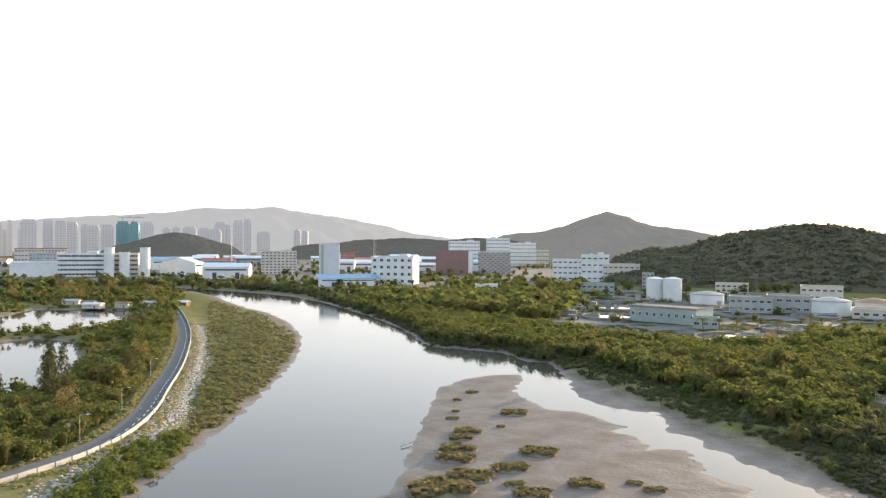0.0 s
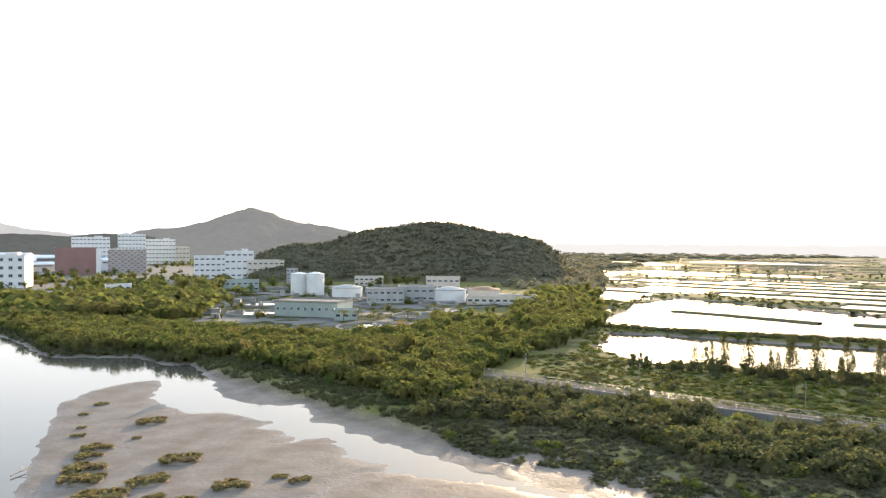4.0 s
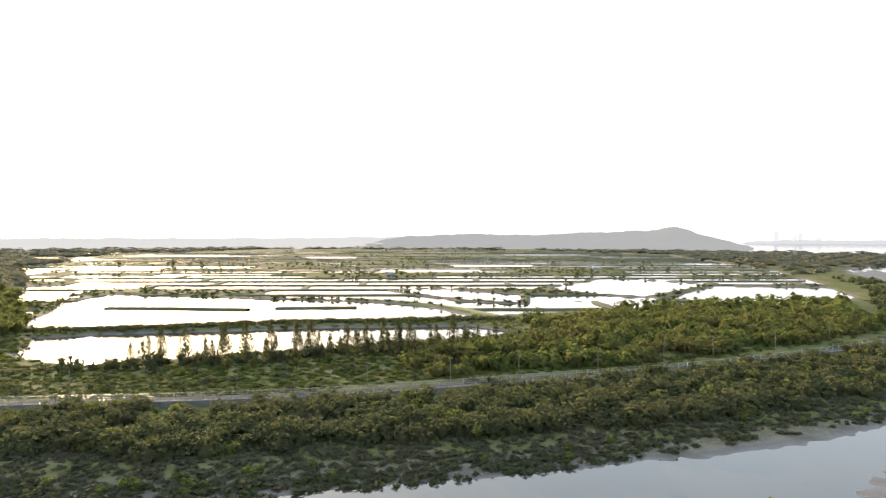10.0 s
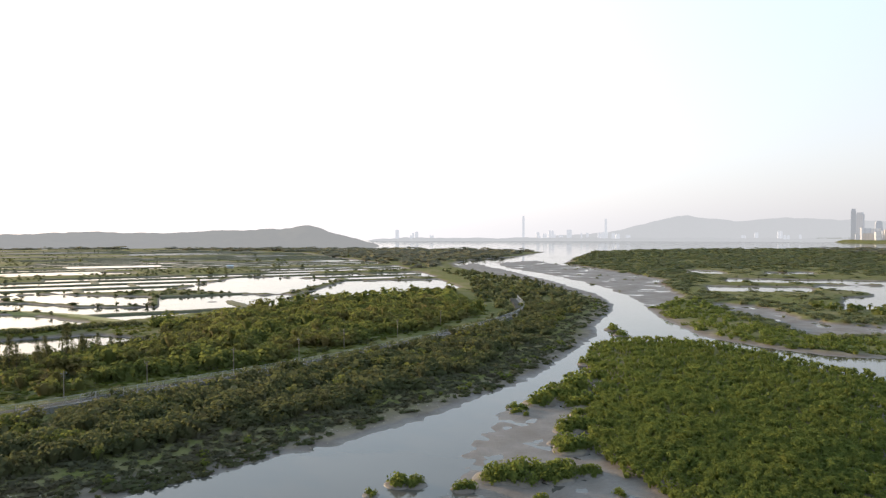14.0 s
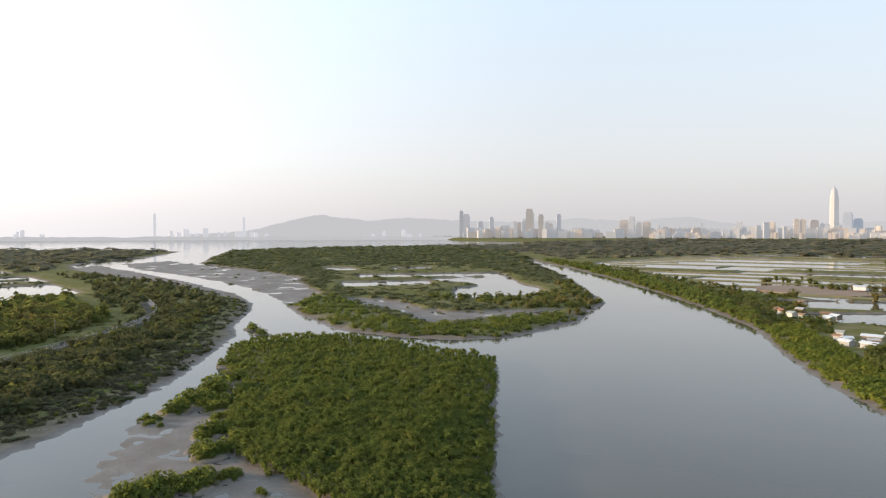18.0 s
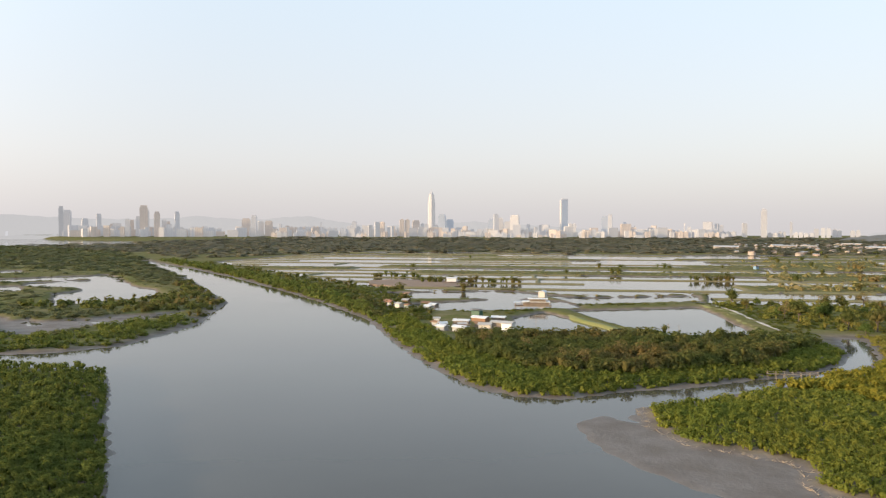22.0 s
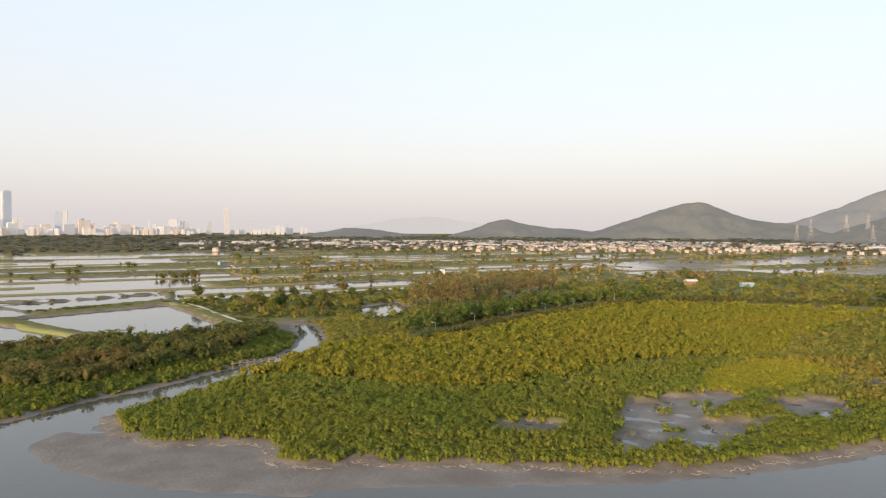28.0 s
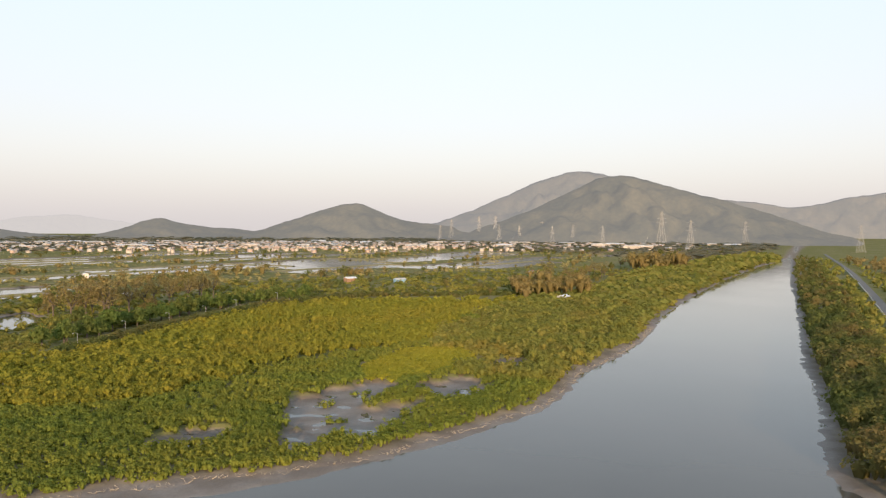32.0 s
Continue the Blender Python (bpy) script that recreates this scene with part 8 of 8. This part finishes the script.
for b in (-24.1, -23.4):
    ob = thing("tower_crane", facing(b, 2480, 0), "thin tower crane above an unfinished tower", "crane", "tower cranes")
    part("mast", tube((0, 0, 0), (0, 0, 128), 1.2, None, 4), PYLON_STEEL, ob)
    part("jib", tube((-12, 0, 124), (34, 0, 124), 0.8, None, 4), PYLON_STEEL, ob)
    part("tie", tube((0, 0, 132), (22, 0, 125), 0.4, None, 4), PYLON_STEEL, ob)
    part("cab", box(1.5, 0, 121, 2.5, 2.5, 2.5), SHEET, ob)
HAZECITY = [(17.8, 1.5, 1.2), (19.7, 2.3, 1.3), (24.9, 2.2, 1.65), (26.8, 1.2, 1.3), (32.2, 2.6, 1.5), (37.1, 3.5, 0.9), (55.4, 2.5, 1.2)]
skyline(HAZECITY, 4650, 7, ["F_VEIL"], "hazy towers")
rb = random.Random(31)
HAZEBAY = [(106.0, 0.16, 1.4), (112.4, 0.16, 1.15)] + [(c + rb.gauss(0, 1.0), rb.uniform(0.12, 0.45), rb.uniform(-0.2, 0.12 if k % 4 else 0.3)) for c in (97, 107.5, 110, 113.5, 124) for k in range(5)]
# This facade is mostly emission, in place of the bay's haze.
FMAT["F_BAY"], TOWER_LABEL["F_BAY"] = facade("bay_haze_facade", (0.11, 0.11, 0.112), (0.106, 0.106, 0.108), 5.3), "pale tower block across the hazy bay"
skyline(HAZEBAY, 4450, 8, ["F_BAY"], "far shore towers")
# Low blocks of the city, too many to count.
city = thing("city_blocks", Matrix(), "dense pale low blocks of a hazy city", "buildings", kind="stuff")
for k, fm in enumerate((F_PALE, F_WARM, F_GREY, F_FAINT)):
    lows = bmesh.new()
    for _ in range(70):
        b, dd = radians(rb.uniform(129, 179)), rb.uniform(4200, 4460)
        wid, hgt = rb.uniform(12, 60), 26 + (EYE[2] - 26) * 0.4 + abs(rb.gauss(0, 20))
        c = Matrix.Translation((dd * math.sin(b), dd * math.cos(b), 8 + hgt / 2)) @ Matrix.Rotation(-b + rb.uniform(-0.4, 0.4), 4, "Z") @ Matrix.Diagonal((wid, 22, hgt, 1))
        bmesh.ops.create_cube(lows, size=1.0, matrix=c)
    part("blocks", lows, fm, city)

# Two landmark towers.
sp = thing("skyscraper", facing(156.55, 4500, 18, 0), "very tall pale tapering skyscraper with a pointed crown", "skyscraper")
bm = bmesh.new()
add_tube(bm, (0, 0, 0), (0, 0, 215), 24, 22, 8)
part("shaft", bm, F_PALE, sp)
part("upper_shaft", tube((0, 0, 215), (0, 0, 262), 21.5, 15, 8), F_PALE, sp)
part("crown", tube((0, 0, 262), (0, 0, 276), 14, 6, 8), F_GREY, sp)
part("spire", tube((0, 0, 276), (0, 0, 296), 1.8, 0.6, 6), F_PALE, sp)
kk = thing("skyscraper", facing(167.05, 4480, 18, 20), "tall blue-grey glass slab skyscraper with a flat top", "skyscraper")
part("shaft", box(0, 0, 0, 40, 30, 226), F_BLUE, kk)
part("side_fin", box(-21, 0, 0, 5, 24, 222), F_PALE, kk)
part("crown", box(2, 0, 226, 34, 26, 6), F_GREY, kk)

# ---- shore debris ----
rd = random.Random(91)
twigs = bmesh.new()
shore = rounded(SOUTH_SHORE[2:28], 1)
for x, y, h in along(shore, 1.5):
    x, y = x + rd.uniform(-1.0, 1.0), y + rd.uniform(-0.8, 1.2)
    for q in range(4):
        a, s = rd.uniform(0, 6.28), rd.uniform(0.5, 1.7)
        add_tube(twigs, (x, y, 0.05), (x + s * math.cos(a), y + s * math.sin(a), rd.uniform(0.1, 0.7)), 0.07, 0.03, 4)
tagged(part("driftwood", twigs, DEADWOOD), "bleached dead mangrove twigs at the water's edge", "driftwood", kind="stuff")
log = thing("driftwood", pose(-8, 176, 0.2, 0, 0, 50), "bleached fallen branch on the mudflat edge", "driftwood")
part("trunk", tube((-3, 0, 0.2), (3, 0.4, 0.5), 0.16, 0.08, 6), DEADWOOD, log)
part("branch", tube((0, 0.2, 0.3), (2, 1.6, 1.0), 0.09, 0.04, 5), DEADWOOD, log)
part("branch", tube((-1, 0.1, 0.3), (0.5, -1.6, 0.8), 0.08, 0.03, 5), DEADWOOD, log)
rp = []
for x, y, h in along(rounded(NORTH_BANK[13:], 1), 0.5):
    a = radians(h)
    o = rd.gauss(-5, 3.5)
    rp.append((x + o * math.sin(a), y - o * math.cos(a)))
rp = np.array(rp)
stones("shore_litter", np.column_stack([rp, height(rp[:, 0], rp[:, 1])]), 0.22, DEADWOOD, "pale litter and stones strewn over the bank", 93)

# ---- dikes of the pond fields ----
DIKE_GRASS = plain("grassy_dike_earth", (0.155, 0.152, 0.060), (0.235, 0.185, 0.11), 0.12, 0.95, grain=0.8, bump=0.4, dist=0.2)
DARK_DIKE = plain("scrubby_dike_earth", (0.075, 0.08, 0.030), (0.11, 0.09, 0.05), 0.12, 0.95, grain=0.8, bump=0.4, dist=0.2)
pond_dikes(EAST_PONDS, (0, -500), 14, (250, 66), 4.0, 4.5, 8.0, DIKE_GRASS, "long straight grassy dike between fish ponds", 22)
pond_dikes(WEST_PONDS, (400, 300), -70, (150, 58), 1.0, 7.0, 12.0, DARK_DIKE, "dark scrubby dike between fish ponds", 34)
for i, (x, y, q) in enumerate(((-56, -392, 1.0), (-62, -400, 1.2), (-50, -402, 1.1), (-106, -350, 1.3), (-116, -356, 1.1), (-128, -360, 1.2), (-142, -370, 1.2), (-160, -384, 1.3), (-30, -430, 1.3), (-44, -448, 1.5))):
    plant("broad" if i % 3 else "lush", x, y, q, 2500 + i)
LUSH_BANK = plain("mown_green_bank", (0.185, 0.205, 0.055), (0.25, 0.205, 0.09), 0.2, 0.95, grain=1.2, bump=0.4, dist=0.15)
berm("pond_dike", rounded([(20, -502), (6, -470), (0, -440), (-8, -410), (-15, -384), (-24, -366)]), 8.0, 12.0, 1.45, LUSH_BANK, "bright green grassy bank round a large fish pond")
berm("pond_dike", rounded([(108, -442), (90, -412), (70, -384), (56, -362)]), 4.0, 7.0, 1.35, LUSH_BANK, "bright green grassy dike between two fish ponds")
tagged(part("path", ribbon(rounded([(16, -504), (2, -470), (-4, -440), (-12, -410), (-19, -386)]), -1.0, 0.8, 1.66, 0.3), KERB), "pale dirt path on the pond bank", "path", kind="structure")
for line in ([(386, 376), (398, 330), (409, 280)], [(424, 266), (436, 240), (446, 216)]):
    berm("pond_dike", rounded(line), 5.0, 9.0, 1.0, DARK_DIKE, "low scrubby island dike inside a fish pond")
berm("pond_dike", rounded([(500, 250), (490, 205), (470, 160), (430, 118), (396, 96)]), 8.0, 13.0, 1.4, LUSH_BANK, "green grassy bank between two fish ponds")
berm("pond_dike", rounded(WEST_DIKE), 8.0, 15.0, 1.5, DARK_DIKE, "dark earth dike between two fish ponds")
bed = bmesh.new()
bed.faces.new([bed.verts.new((x, y, 1.0)) for x, y in smooth_ring([(351, -647), (252, -664), (216, -590), (303, -562)])])
ext = bmesh.ops.extrude_face_region(bed, geom=bed.faces[:])
bmesh.ops.translate(bed, verts=[g for g in ext["geom"] if isinstance(g, bmesh.types.BMVert)], vec=(0, 0, -1.2))
bmesh.ops.recalc_face_normals(bed, faces=bed.faces[:])
tagged(part("ground", bed, plain("dry_brown_mud", (0.27, 0.185, 0.125), (0.19, 0.135, 0.095), 0.15, 0.95, grain=0.7)), "bare brown bed of a drained fish pond", "ground", kind="structure")
